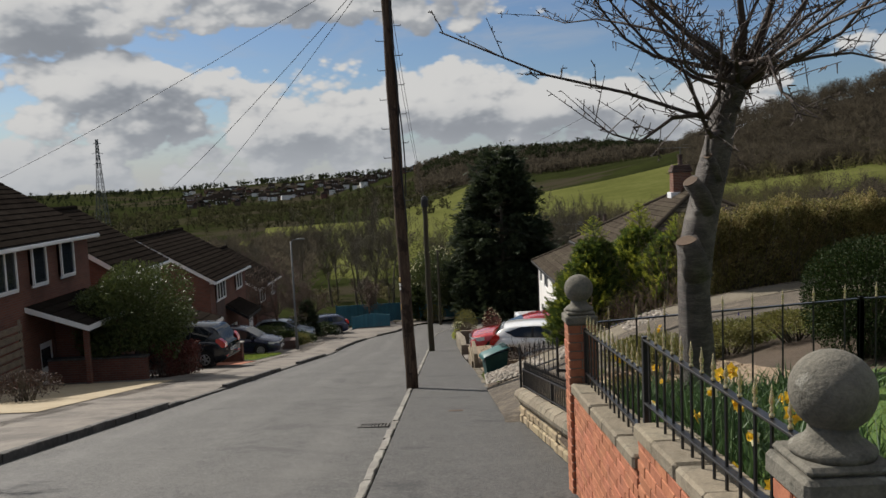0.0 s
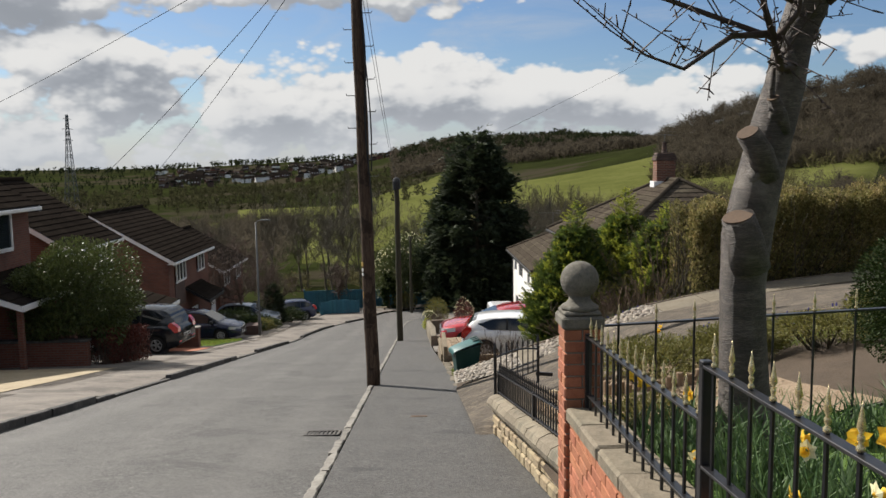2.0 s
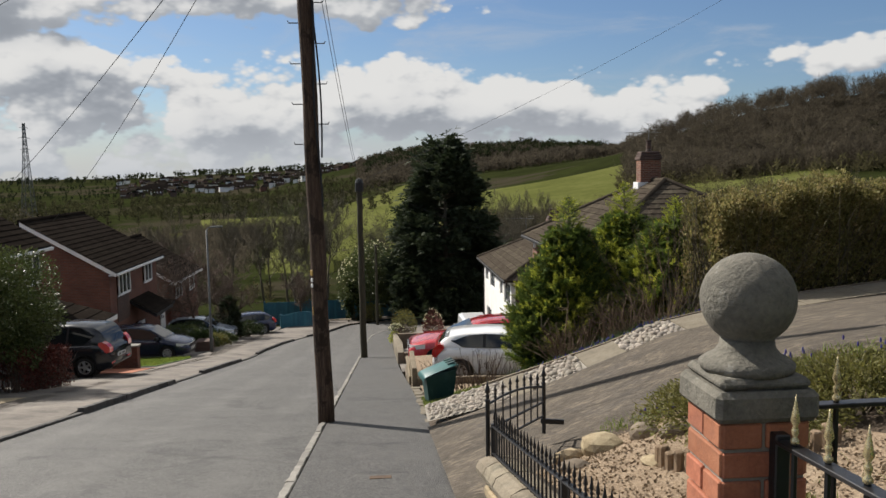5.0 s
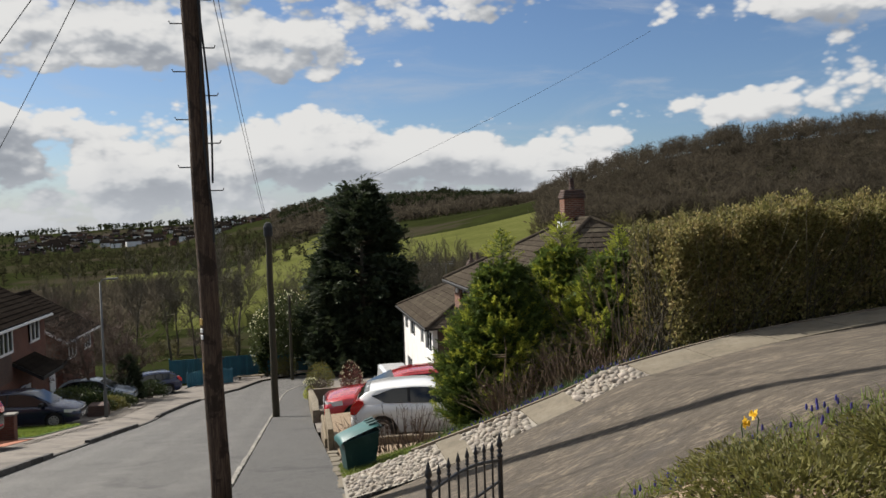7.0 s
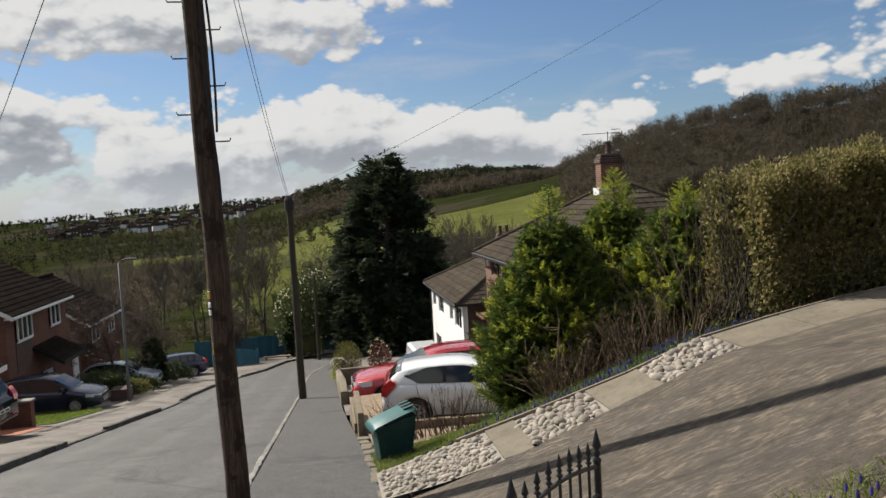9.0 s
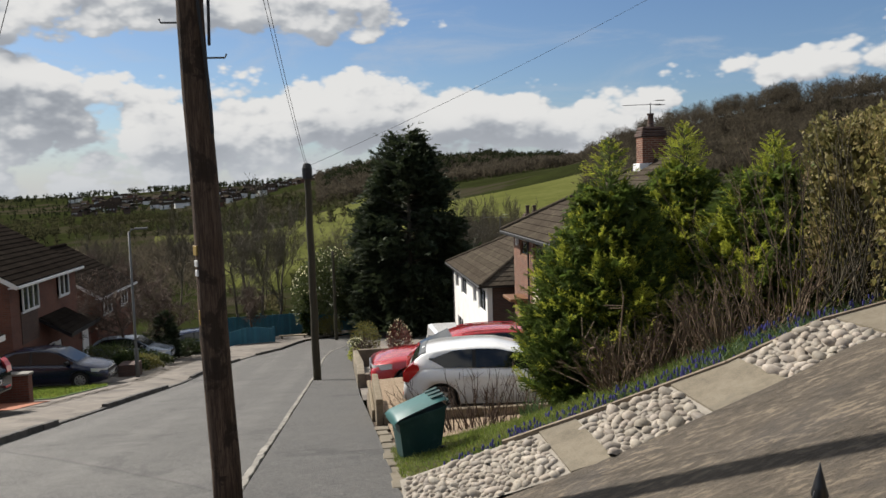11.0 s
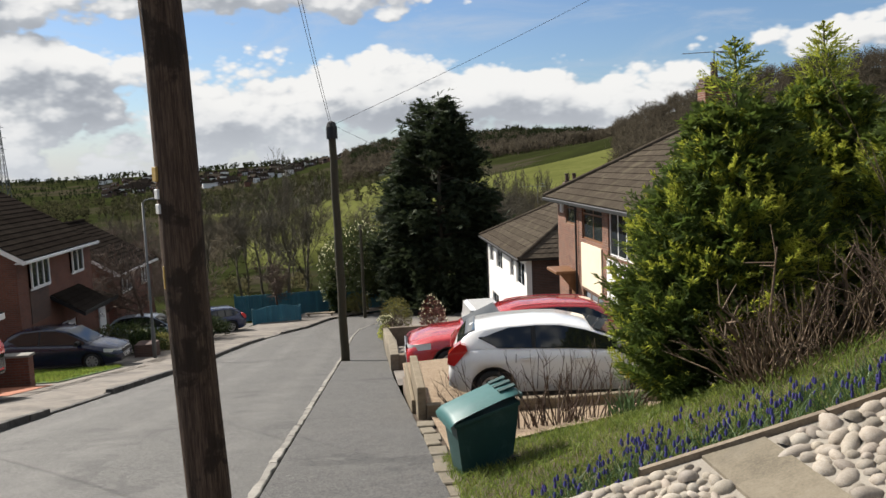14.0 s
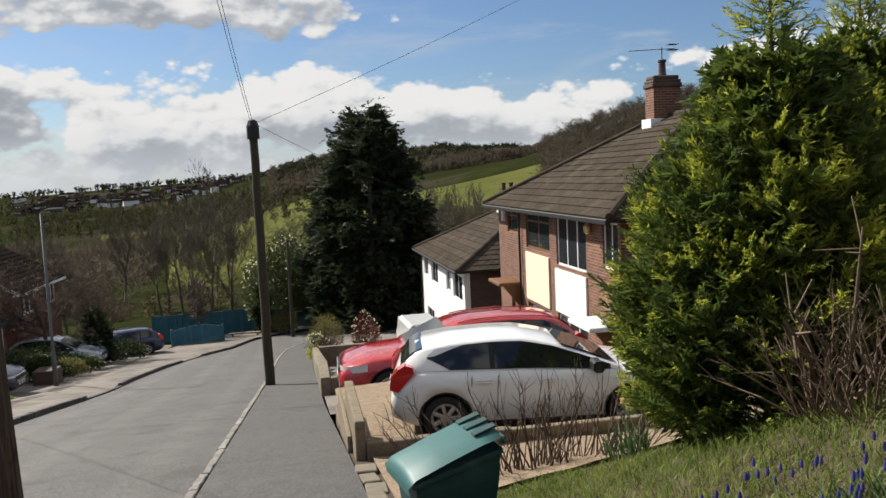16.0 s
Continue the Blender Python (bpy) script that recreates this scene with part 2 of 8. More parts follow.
def asphalt(name, dark, light, patch, wear, tracks=False):
    """Rolled asphalt: bound aggregate with pale chips, mottling, tar-dark repairs and worn tracks."""
    m = bpy.data.materials.new(name)
    m.use_nodes = True
    n = Nodes(m.node_tree)
    out, p = n.add("OutputMaterial"), n.add("BsdfPrincipled")
    n.link(p.outputs[0], out.inputs[0])
    pos = n.add("NewGeometry").outputs["Position"]
    chips = n.add("TexVoronoi")
    n.link(pos, chips.inputs["Vector"])
    chips.inputs["Scale"].default_value = 75.0
    tone = n.add("SeparateXYZ")
    n.link(chips.outputs["Color"], tone.inputs[0])
    grit, mott, broad = n.noise(pos, 26.0, 5.0, 0.8), n.noise(pos, 4.0, 7.0, 0.78), n.noise(pos, 0.8, 6.0, 0.65)
    fac = n.math("ADD", n.math("MULTIPLY", tone.outputs[0], 0.32), n.math("ADD", n.math("MULTIPLY", grit, 0.4), n.math("MULTIPLY", mott, 0.3)))
    colour = n.ramp(fac, (0.34, dark), (0.66, light))
    colour = n.mix(n.range(broad, 0.42, 0.68, 0.0, 0.4), colour, (*wear, 1))
    colour = n.mix(n.math("MULTIPLY", n.range(n.noise(pos, 0.55, 7.0, 0.72, 0.5), 0.56, 0.6), n.range(mott, 0.35, 0.6, 0.25, 0.75)), colour, (*patch, 1))
    colour = n.mix(n.range(n.noise(pos, 16.0, 3.0, 0.5), 0.66, 0.7, 0.0, 0.5), colour, (*[c * 1.9 for c in wear], 1))
    if tracks:
        sep = n.add("SeparateXYZ")
        n.link(pos, sep.inputs[0])
        wave = n.math("COSINE", n.math("MULTIPLY", n.math("ADD", sep.outputs[0], 3.25), 3.6))
        colour = n.mix(n.math("MULTIPLY", n.range(wave, 0.2, 1.0), n.range(broad, 0.3, 0.7, 0.1, 0.35)), colour, (*[c * 1.25 for c in wear], 1))
    n.link(colour, p.inputs["Base Color"])
    n.put(p.inputs["Roughness"], n.range(grit, 0.3, 0.7, 0.62, 0.85))
    p.inputs["Specular IOR Level"].default_value = 0.4
    b = n.add("Bump")
    b.inputs["Strength"].default_value, b.inputs["Distance"].default_value = 0.8, 0.008
    n.link(n.math("ADD", n.math("MULTIPLY", chips.outputs["Distance"], 0.8), n.math("ADD", grit, mott)), b.inputs["Height"])
    n.link(b.outputs[0], p.inputs["Normal"])
    return m


M_ASPHALT = asphalt("asphalt_road", (0.03, 0.029, 0.027), (0.12, 0.115, 0.107), (0.046, 0.044, 0.042), (0.112, 0.107, 0.099), True)
M_PAVE = asphalt("asphalt_pavement", (0.022, 0.0215, 0.021), (0.105, 0.1, 0.093), (0.024, 0.0235, 0.023), (0.085, 0.081, 0.075))
M_PAVE_L = surface("pale_paving", ((0.11, 0.094, 0.079), (0.165, 0.144, 0.121), (0.225, 0.2, 0.168)), 1.2, 50, 0.85, 0.5, 0.006,
                   stain=(0.075, 0.065, 0.056, 0.75), stain_scale=0.7, stain_at=(0.45, 0.62))
M_SANDY = surface("sandy_drive", ((0.24, 0.192, 0.12), (0.336, 0.272, 0.176), (0.4, 0.336, 0.232)), 1.2, 60, 0.9, 0.5, 0.006)
M_KERB = surface("kerb_stone", ((0.1408, 0.128, 0.1088), (0.2112, 0.1984, 0.1728), (0.2688, 0.256, 0.224)), 3, 60, 0.85, 0.5, 0.006, random_tint=0.2,
                 stain=(0.1, 0.09, 0.08, 0.7), stain_scale=2)
# worn stone, darkened further to paint in the shade on the kerb's road face
M_KERB_D = surface("worn_shaded_kerb", ((0.03, 0.028, 0.026), (0.06, 0.056, 0.051), (0.12, 0.11, 0.098)), 3, 60, 0.85, 0.5, 0.006, random_tint=0.2)
M_DRIVE = surface("ridged_concrete", ((0.036, 0.029, 0.021), (0.076, 0.062, 0.046), (0.13, 0.106, 0.078)), 1.0, 70, 0.9, 1.0, 0.014,
                  stain=(0.07, 0.062, 0.055, 0.6), stain_scale=0.8, grain=0.4)


def ridged(m, angle, scale, strength):
    """Adds tamped ridges to a concrete surface."""
    n = Nodes(m.node_tree, False)
    p = [q for q in n.tree.nodes if q.type == "BSDF_PRINCIPLED"][0]
    b = [q for q in n.tree.nodes if q.type == "BUMP"][0]
    geo, mp = n.add("NewGeometry"), n.add("Mapping")
    mp.vector_type = "TEXTURE"
    mp.inputs["Rotation"].default_value, mp.inputs["Scale"].default_value = (0, 0, radians(angle)), (9.0, 1.0, 1.0)
    n.link(geo.outputs["Position"], mp.inputs["Vector"])
    streak = n.noise(mp.outputs[0], scale, 5.0, 0.7, 0.3)
    b2 = n.add("Bump")
    b2.inputs["Strength"].default_value, b2.inputs["Distance"].default_value = strength, 0.02
    n.link(streak, b2.inputs["Height"])
    n.link(b.outputs[0], b2.inputs["Normal"])
    n.link(b2.outputs[0], p.inputs["Normal"])
    src = p.inputs["Base Color"].links[0].from_socket
    pale = n.math("MULTIPLY", n.range(streak, 0.47, 0.62), n.range(n.noise(geo.outputs["Position"], 2.0, 6.0, 0.65), 0.35, 0.65, 0.1, 0.75))
    n.link(n.mix(pale, src, (0.24, 0.192, 0.138, 1)), p.inputs["Base Color"])


ridged(M_DRIVE, -18, 20.0, 1.0)
M_SLAB = surface("weathered_concrete", ((0.09672, 0.08221, 0.05803), (0.1596, 0.1354, 0.09672), (0.2031, 0.1789, 0.1354)), 2.0, 70, 0.9, 0.5, 0.006,
                 stain=(0.1, 0.09, 0.07, 0.75), stain_scale=1.6)
M_COBBLE = surface("river_cobble", ((0.19, 0.155, 0.115), (0.27, 0.235, 0.19), (0.34, 0.31, 0.27)), 5, 120, 0.75, 0.3, 0.003, random_tint=0.32)
M_MORTAR = surface("mortar", ((0.2, 0.176, 0.144), (0.288, 0.264, 0.224)), 5, 90, 0.95, 0.6, 0.006)
M_BRICK = surface("orange_brick", ((0.24, 0.085, 0.045), (0.36, 0.135, 0.07), (0.43, 0.18, 0.1)), 8, 110, 0.85, 0.5, 0.004, random_tint=0.16,
                  stain=(0.2, 0.09, 0.06, 0.5), stain_scale=5)
M_COPING = surface("mossy_sandstone", ((0.119, 0.102, 0.07225), (0.2125, 0.1785, 0.1275), (0.2805, 0.2465, 0.1827)), 4, 70, 0.9, 0.7, 0.01, random_tint=0.12,
                   stain=(0.08, 0.075, 0.055, 0.75), stain_scale=4)
M_BALL = surface("lichened_stone", ((0.077, 0.0735, 0.0595), (0.14, 0.1295, 0.105), (0.196, 0.182, 0.147)), 7, 80, 0.92, 0.8, 0.008,
                 stain=(0.3, 0.29, 0.25, 0.55), stain_scale=11, stain_at=(0.6, 0.68))
M_RUBBLE = surface("rubble_stone", ((0.2, 0.15, 0.09), (0.33, 0.26, 0.16), (0.42, 0.35, 0.23)), 5, 60, 0.9, 0.7, 0.01, random_tint=0.2,
                   stain=(0.11, 0.09, 0.065, 0.7), stain_scale=3)
M_IRON = surface("black_iron", ((0.008, 0.008, 0.009), (0.016, 0.016, 0.018)), 20, 200, 0.35, 0.2, 0.001, spec=0.5, stain=(0.03, 0.02, 0.015, 0.3), stain_scale=20)
M_GOLD = surface("gold_paint", ((0.5, 0.4, 0.2), (0.78, 0.66, 0.4)), 30, 200, 0.28, 0.2, 0.001, metal=0.75)
M_BARK = surface("cherry_bark", ((0.018, 0.014, 0.011), (0.055, 0.042, 0.033), (0.15, 0.125, 0.1)), 5, 40, 0.6, 0.9, 0.012, spec=0.5, stretch=(1, 1, 5),
                 stain=(0.22, 0.19, 0.16, 0.6), stain_scale=2.5)
M_CUT = surface("cut_wood", ((0.066, 0.042, 0.027), (0.12, 0.078, 0.048)), 8, 80, 0.85, 0.4, 0.004)
M_TWIG = surface("grey_brown_twigs", ((0.05, 0.042, 0.027), (0.1, 0.084, 0.054)), 3, 60, 0.85, 0.0, island_tint=0.3)
M_CHERRY = surface("dark_cherry_twigs", ((0.03, 0.02, 0.016), (0.065, 0.045, 0.035)), 6, 60, 0.7, 0.0)
M_TWIG_RED = surface("reddish_twigs", ((0.06, 0.041, 0.031), (0.11, 0.074, 0.053)), 3, 60, 0.85, 0.0, island_tint=0.3)
M_WOODS = surface("far_bare_woods", ((0.045, 0.039, 0.029), (0.08, 0.068, 0.05), (0.12, 0.103, 0.074)), 0.06, 2, 0.95, 0.0, spec=0.0, sub=0.5, island_tint=0.15, grain=0.3)
M_WOODS_G = surface("hazy_green_trees", ((0.07, 0.064, 0.032), (0.115, 0.104, 0.052)), 0.2, 3, 0.95, 0.0, spec=0.0, sub=0.5, island_tint=0.15)
M_WOODS_D = surface("far_evergreens", ((0.0144, 0.0192, 0.0096), (0.028, 0.0336, 0.016)), 0.1, 3, 0.95, 0.0, spec=0.0, sub=0.5, island_tint=0.15)
M_WOODS_V = surface("valley_trees", ((0.026, 0.027, 0.014), (0.042, 0.042, 0.021), (0.062, 0.06, 0.03)), 0.06, 2, 0.95, 0.0, spec=0.0, sub=0.5, island_tint=0.15, grain=0.3)
M_DRYSTEM = surface("dry_stems", ((0.1, 0.065, 0.04), (0.18, 0.13, 0.085)), 4, 60, 0.85, 0.0, island_tint=0.25)
M_POLE = surface("weathered_pole", ((0.018, 0.012, 0.009), (0.07, 0.046, 0.032), (0.15, 0.106, 0.074)), 11, 60, 0.9, 0.9, 0.012, spec=0.2, stretch=(3, 3, 0.16), grain=0.4,
                 stain=(0.025, 0.018, 0.013, 0.8), stain_scale=3, stain_at=(0.52, 0.6))
M_POLE_G = surface("mossy_pole", ((0.03, 0.0252, 0.015), (0.054, 0.048, 0.027)), 6, 50, 0.85, 0.5, 0.01, stretch=(3, 3, 0.3))
M_GALV = surface("galvanised_steel", ((0.085, 0.09, 0.09), (0.13, 0.135, 0.135)), 8, 100, 0.6, 0.1, 0.001, metal=0.2)
M_CABLE = surface("black_cable", ((0.012, 0.012, 0.013), (0.02, 0.02, 0.02)), 20, 200, 0.6, 0.0)
M_WHITE = surface("white_render", ((0.68, 0.67, 0.64), (0.78, 0.77, 0.74)), 1.2, 60, 0.8, 0.2, 0.003, stain=(0.55, 0.53, 0.49, 0.5), stain_scale=1.0)
M_CREAM = surface("cream_render", ((0.68, 0.57, 0.42), (0.76, 0.66, 0.5)), 1.2, 60, 0.8, 0.2, 0.003)
M_UPVC = surface("white_plastic", ((0.7, 0.7, 0.69), (0.8, 0.8, 0.79)), 3, 100, 0.35, 0.0)
M_TIMBER = surface("varnished_timber", ((0.124, 0.0527, 0.0186), (0.2046, 0.0992, 0.0403)), 3, 70, 0.5, 0.2, 0.003, stretch=(4, 4, 1))
M_SLEEPER = surface("pale_sleeper", ((0.115, 0.086, 0.054), (0.18, 0.142, 0.094), (0.235, 0.195, 0.135)), 4, 60, 0.85, 0.6, 0.006, stretch=(1, 4, 4), random_tint=0.15)
M_SLEEPER_D = surface("weathered_timber", ((0.09, 0.07, 0.05), (0.16, 0.125, 0.09), (0.22, 0.18, 0.13)), 4, 60, 0.85, 0.6, 0.006, random_tint=0.15)
M_TILE = surface("brown_roof_tile", ((0.0372, 0.031, 0.0248), (0.062, 0.05146, 0.0403), (0.0868, 0.0744, 0.05704)), 1.6, 40, 1.0, 0.5, 0.01, spec=0.0, random_tint=0.12,
                 stain=(0.12, 0.105, 0.075, 0.5), stain_scale=1.5)
M_TILE_D = surface("dark_roof_tile", ((0.012, 0.01, 0.0085), (0.021, 0.0172, 0.0145), (0.032, 0.027, 0.022)), 1.6, 40, 1.0, 0.5, 0.01, spec=0.0, random_tint=0.12)
M_BRK_H2 = brickwork("red_brown_brickwork", (0.1, 0.036, 0.02), (0.22, 0.078, 0.04), (0.24, 0.19, 0.14))
M_BRK_L = brickwork("dark_red_brickwork", (0.124, 0.0403, 0.02356), (0.1674, 0.0589, 0.0341), (0.124, 0.093, 0.0744))
M_BRK_D = brickwork("brown_brickwork", (0.06, 0.032, 0.024), (0.096, 0.048, 0.0336), (0.096, 0.08, 0.068))
M_GLASS, M_CARGLASS = glass("window_glass"), glass("car_glass", (0.012, 0.015, 0.016), 0.03)
M_RUBBER = surface("tyre_rubber", ((0.012, 0.012, 0.012), (0.025, 0.024, 0.023)), 10, 150, 0.85, 0.3, 0.003)
M_ALLOY = surface("alloy_wheel", ((0.42, 0.42, 0.42), (0.55, 0.55, 0.55)), 10, 200, 0.35, 0.0, metal=0.8)
M_TRIM = surface("black_trim", ((0.01, 0.01, 0.01), (0.02, 0.02, 0.02)), 10, 200, 0.5, 0.0)
M_TAIL = paint("red_lamp_lens", (0.55, 0.02, 0.02), 0.12)
M_LAMP = paint("clear_lamp_lens", (0.6, 0.62, 0.63), 0.08)
M_PLATE = paint("plate_white", (0.7, 0.7, 0.68), 0.4, 0.2)
M_INK = paint("plate_black", (0.015, 0.015, 0.015), 0.5, 0.0)
M_WPAINT = paint("white_car_paint", (0.82, 0.82, 0.81), 0.3)
M_RPAINT = paint("red_car_paint", (0.42, 0.02, 0.025), 0.25)
M_NPAINT = paint("navy_car_paint", (0.008, 0.012, 0.034), 0.25, 0.4)
M_KPAINT = paint("black_car_paint", (0.008, 0.011, 0.016), 0.22, 0.4)
M_BPAINT = paint("blue_car_paint", (0.022, 0.034, 0.085), 0.25, 0.5)
M_SPAINT = paint("silver_car_paint", (0.2, 0.24, 0.3), 0.3, 1.0, 0.4)
M_BIN = surface("green_bin_plastic", ((0.008, 0.036, 0.034), (0.013, 0.052, 0.048)), 3, 150, 0.55, 0.1, 0.002, stain=(0.06, 0.11, 0.1, 0.4), stain_scale=4)
M_BINLID = surface("faded_teal_lid", ((0.026, 0.095, 0.094), (0.042, 0.13, 0.126)), 3, 150, 0.5, 0.1, 0.002)
M_BLUE = surface("blue_painted_fence", ((0.02, 0.1, 0.15), (0.04, 0.15, 0.2)), 2, 60, 0.75, 0.2, 0.004, random_tint=0.15)
M_SOIL = surface("garden_soil", ((0.04675, 0.03273, 0.02057), (0.08883, 0.06358, 0.04208)), 3, 50, 0.95, 0.8, 0.02)
M_GRAVEL = surface("tan_gravel", ((0.14, 0.096, 0.058), (0.25, 0.182, 0.117), (0.38, 0.3, 0.21)), 5, 45, 0.9, 1.0, 0.02, grain=0.6)
M_LAWN = surface("lawn_turf", ((0.05, 0.1, 0.015), (0.09, 0.16, 0.025)), 1.5, 60, 0.9, 0.8, 0.02)
M_GRASS = surface("grass_blades", ((0.07, 0.115, 0.018), (0.15, 0.2, 0.035), (0.23, 0.23, 0.07)), 2, 30, 0.7, 0.0, island_tint=0.4, sub=0.45)
M_SPEAR = surface("daffodil_leaves", ((0.04, 0.078, 0.026), (0.08, 0.135, 0.045)), 3, 30, 0.55, 0.0, island_tint=0.35, sub=0.25)
M_YELLOW = surface("yellow_petals", ((0.75, 0.42, 0.02), (0.85, 0.6, 0.06)), 8, 60, 0.6, 0.0, sub=0.3)
M_OCHRE = surface("ochre_plate", ((0.3, 0.2, 0.05), (0.42, 0.28, 0.08)), 20, 90, 0.6, 0.0)
M_PALEY = surface("pale_petals", ((0.8, 0.75, 0.4), (0.85, 0.82, 0.6)), 8, 60, 0.6, 0.0, sub=0.3)
M_MUSCARI = surface("grape_hyacinth", ((0.035, 0.03, 0.15), (0.07, 0.06, 0.26)), 20, 90, 0.7, 0.0, island_tint=0.3)
# yellow-tipped foliage in two tones: sunlit tips and shaded inner green, both painted
M_CYP = surface("sunlit_golden_cypress", ((0.19, 0.23, 0.03), (0.33, 0.36, 0.05), (0.48, 0.47, 0.075)), 1.3, 20, 0.75, 0.0, island_tint=0.3, sub=0.45)
M_CYP_D = surface("shaded_green_cypress", ((0.06, 0.095, 0.02), (0.135, 0.18, 0.036)), 1.3, 20, 0.75, 0.0, island_tint=0.3, sub=0.42)
M_FIR = surface("dark_conifer", ((0.03, 0.042, 0.021), (0.058, 0.076, 0.034)), 0.8, 10, 0.8, 0.0, island_tint=0.35, sub=0.3)
M_PRIVET = surface("hedge_leaves", ((0.085, 0.09, 0.028), (0.19, 0.17, 0.06), (0.36, 0.27, 0.13)), 2.5, 20, 0.6, 0.0, spec=0.2, island_tint=0.4, sub=0.42)
M_HOLLY = surface("glossy_evergreen_leaves", ((0.055, 0.075, 0.024), (0.11, 0.13, 0.042)), 2, 20, 0.45, 0.0, spec=0.22, island_tint=0.3, sub=0.2)
M_BOX = surface("clipped_green_leaves", ((0.01488, 0.02728, 0.005952), (0.02728, 0.04464, 0.00992)), 2, 20, 0.6, 0.0, spec=0.12, island_tint=0.3, sub=0.15)
M_OLIVE = surface("olive_hedge_leaves", ((0.1, 0.1, 0.026), (0.19, 0.175, 0.05)), 2, 20, 0.7, 0.0, island_tint=0.35, sub=0.35)
M_RUSSET = surface("russet_leaves", ((0.09, 0.02, 0.015), (0.15, 0.04, 0.025)), 2, 20, 0.7, 0.0, island_tint=0.3)
# cloud shadow over the valley is painted into this dark field colour
M_FIELD_SHADED = surface("cloud_shaded_fields", ((0.014, 0.0168, 0.007), (0.021, 0.0252, 0.0091), (0.0294, 0.0364, 0.0112)), 0.012, 0.3, 0.95, 0.0, spec=0.0, stain=(0.04, 0.034, 0.024, 0.85), stain_scale=0.006,
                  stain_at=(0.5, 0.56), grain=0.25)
# sunlit counterpart of the field colour, with the brightness painted in
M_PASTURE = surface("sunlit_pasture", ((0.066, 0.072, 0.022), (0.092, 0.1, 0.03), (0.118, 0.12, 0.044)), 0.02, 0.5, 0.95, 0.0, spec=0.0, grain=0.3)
M_LOG = surface("log_edging", ((0.16, 0.11, 0.065), (0.28, 0.2, 0.13)), 8, 60, 0.85, 0.5, 0.005)

# ---- building helpers ----
class Mesh:
    """Collects vertices and faces for one mesh."""

    def __init__(self):
        self.v, self.f = [], []

    def add(self, verts, faces):
        k = len(self.v)
        self.v += [tuple(p) for p in verts]
        self.f += [tuple(k + i for i in f) for f in faces]
        return self

    def quad(self, a, b, c, d):
        return self.add((a, b, c, d), ((0, 1, 2, 3),))

    def box(self, x0, x1, y0, y1, z0, z1, c=0.0, m=None):
        """A box; c: chamfer on all edges."""
        if c <= 0:
            v = [(x, y, z) for z in (z0, z1) for y in (y0, y1) for x in (x0, x1)]
            f = ((0, 2, 3, 1), (4, 5, 7, 6), (0, 1, 5, 4), (1, 3, 7, 5), (3, 2, 6, 7), (2, 0, 4, 6))
        else:
            v = []
            for z, sz in ((z0, 1), (z1, -1)):
                for y, sy in ((y0, 1), (y1, -1)):
                    for x, sx in ((x0, 1), (x1, -1)):
                        v += [(x, y + sy * c, z + sz * c), (x + sx * c, y, z + sz * c), (x + sx * c, y + sy * c, z)]
            i = lambda x, y, z, a: 3 * (4 * z + 2 * y + x) + a
            f = []
            for s in (0, 1):
                f += [(i(s, 0, 0, 0), i(s, 1, 0, 0), i(s, 1, 1, 0), i(s, 0, 1, 0)), (i(0, s, 0, 1), i(1, s, 0, 1), i(1, s, 1, 1), i(0, s, 1, 1)),
                      (i(0, 0, s, 2), i(1, 0, s, 2), i(1, 1, s, 2), i(0, 1, s, 2))]
                for r in (0, 1):
                    f += [(i(0, s, r, 1), i(1, s, r, 1), i(1, s, r, 2), i(0, s, r, 2)), (i(s, 0, r, 0), i(s, 1, r, 0), i(s, 1, r, 2), i(s, 0, r, 2)),
                          (i(s, r, 0, 0), i(s, r, 1, 0), i(s, r, 1, 1), i(s, r, 0, 1))]
                    f += [(i(s, r, q, 0), i(s, r, q, 1), i(s, r, q, 2)) for q in (0, 1)]
        if m is not None:
            v = [m @ Vector(p) for p in v]
        return self.add(v, f)

    def tube(self, pts, radii, n=6, caps=True):
        pts = [Vector(p) for p in pts]
        rings, up = [], Vector((0.31, 0.17, 0.93))
        for k, p in enumerate(pts):
            d = (pts[min(k + 1, len(pts) - 1)] - pts[max(k - 1, 0)]).normalized()
            a = d.cross(up)
            a = (a if a.length > 0.05 else d.cross(Vector((1, 0, 0)))).normalized()
            b = d.cross(a)
            r = radii[k] if isinstance(radii, (list, tuple)) else radii
            rings.append([p + r * (math.cos(2 * math.pi * j / n) * a + math.sin(2 * math.pi * j / n) * b) for j in range(n)])
        faces = [(k * n + j, k * n + (j + 1) % n, (k + 1) * n + (j + 1) % n, (k + 1) * n + j) for k in range(len(pts) - 1) for j in range(n)]
        if caps:
            faces += [tuple(range(n)), tuple((len(pts) - 1) * n + j for j in range(n))]
        return self.add([q for r in rings for q in r], faces)

    def lathe(self, prof, n=16, at=(0, 0, 0), m=None, caps=True):
        v = [(at[0] + r * math.cos(2 * math.pi * j / n), at[1] + r * math.sin(2 * math.pi * j / n), at[2] + z) for r, z in prof for j in range(n)]
        f = [(k * n + j, k * n + (j + 1) % n, (k + 1) * n + (j + 1) % n, (k + 1) * n + j) for k in range(len(prof) - 1) for j in range(n)]
        if caps:
            f += [tuple(range(n - 1, -1, -1)), tuple((len(prof) - 1) * n + j for j in range(n))]
        if m is not None:
            v = [m @ Vector(p) for p in v]
        return self.add(v, f)

    def grid(self, rows):
        k, w = len(rows), len(rows[0])
        return self.add([p for r in rows for p in r], [(i * w + j, i * w + j + 1, (i + 1) * w + j + 1, (i + 1) * w + j) for i in range(k - 1) for j in range(w - 1)])

    def extrude(self, poly, off):
        """A flat polygon of 3D points pushed along off."""
        k = len(poly)
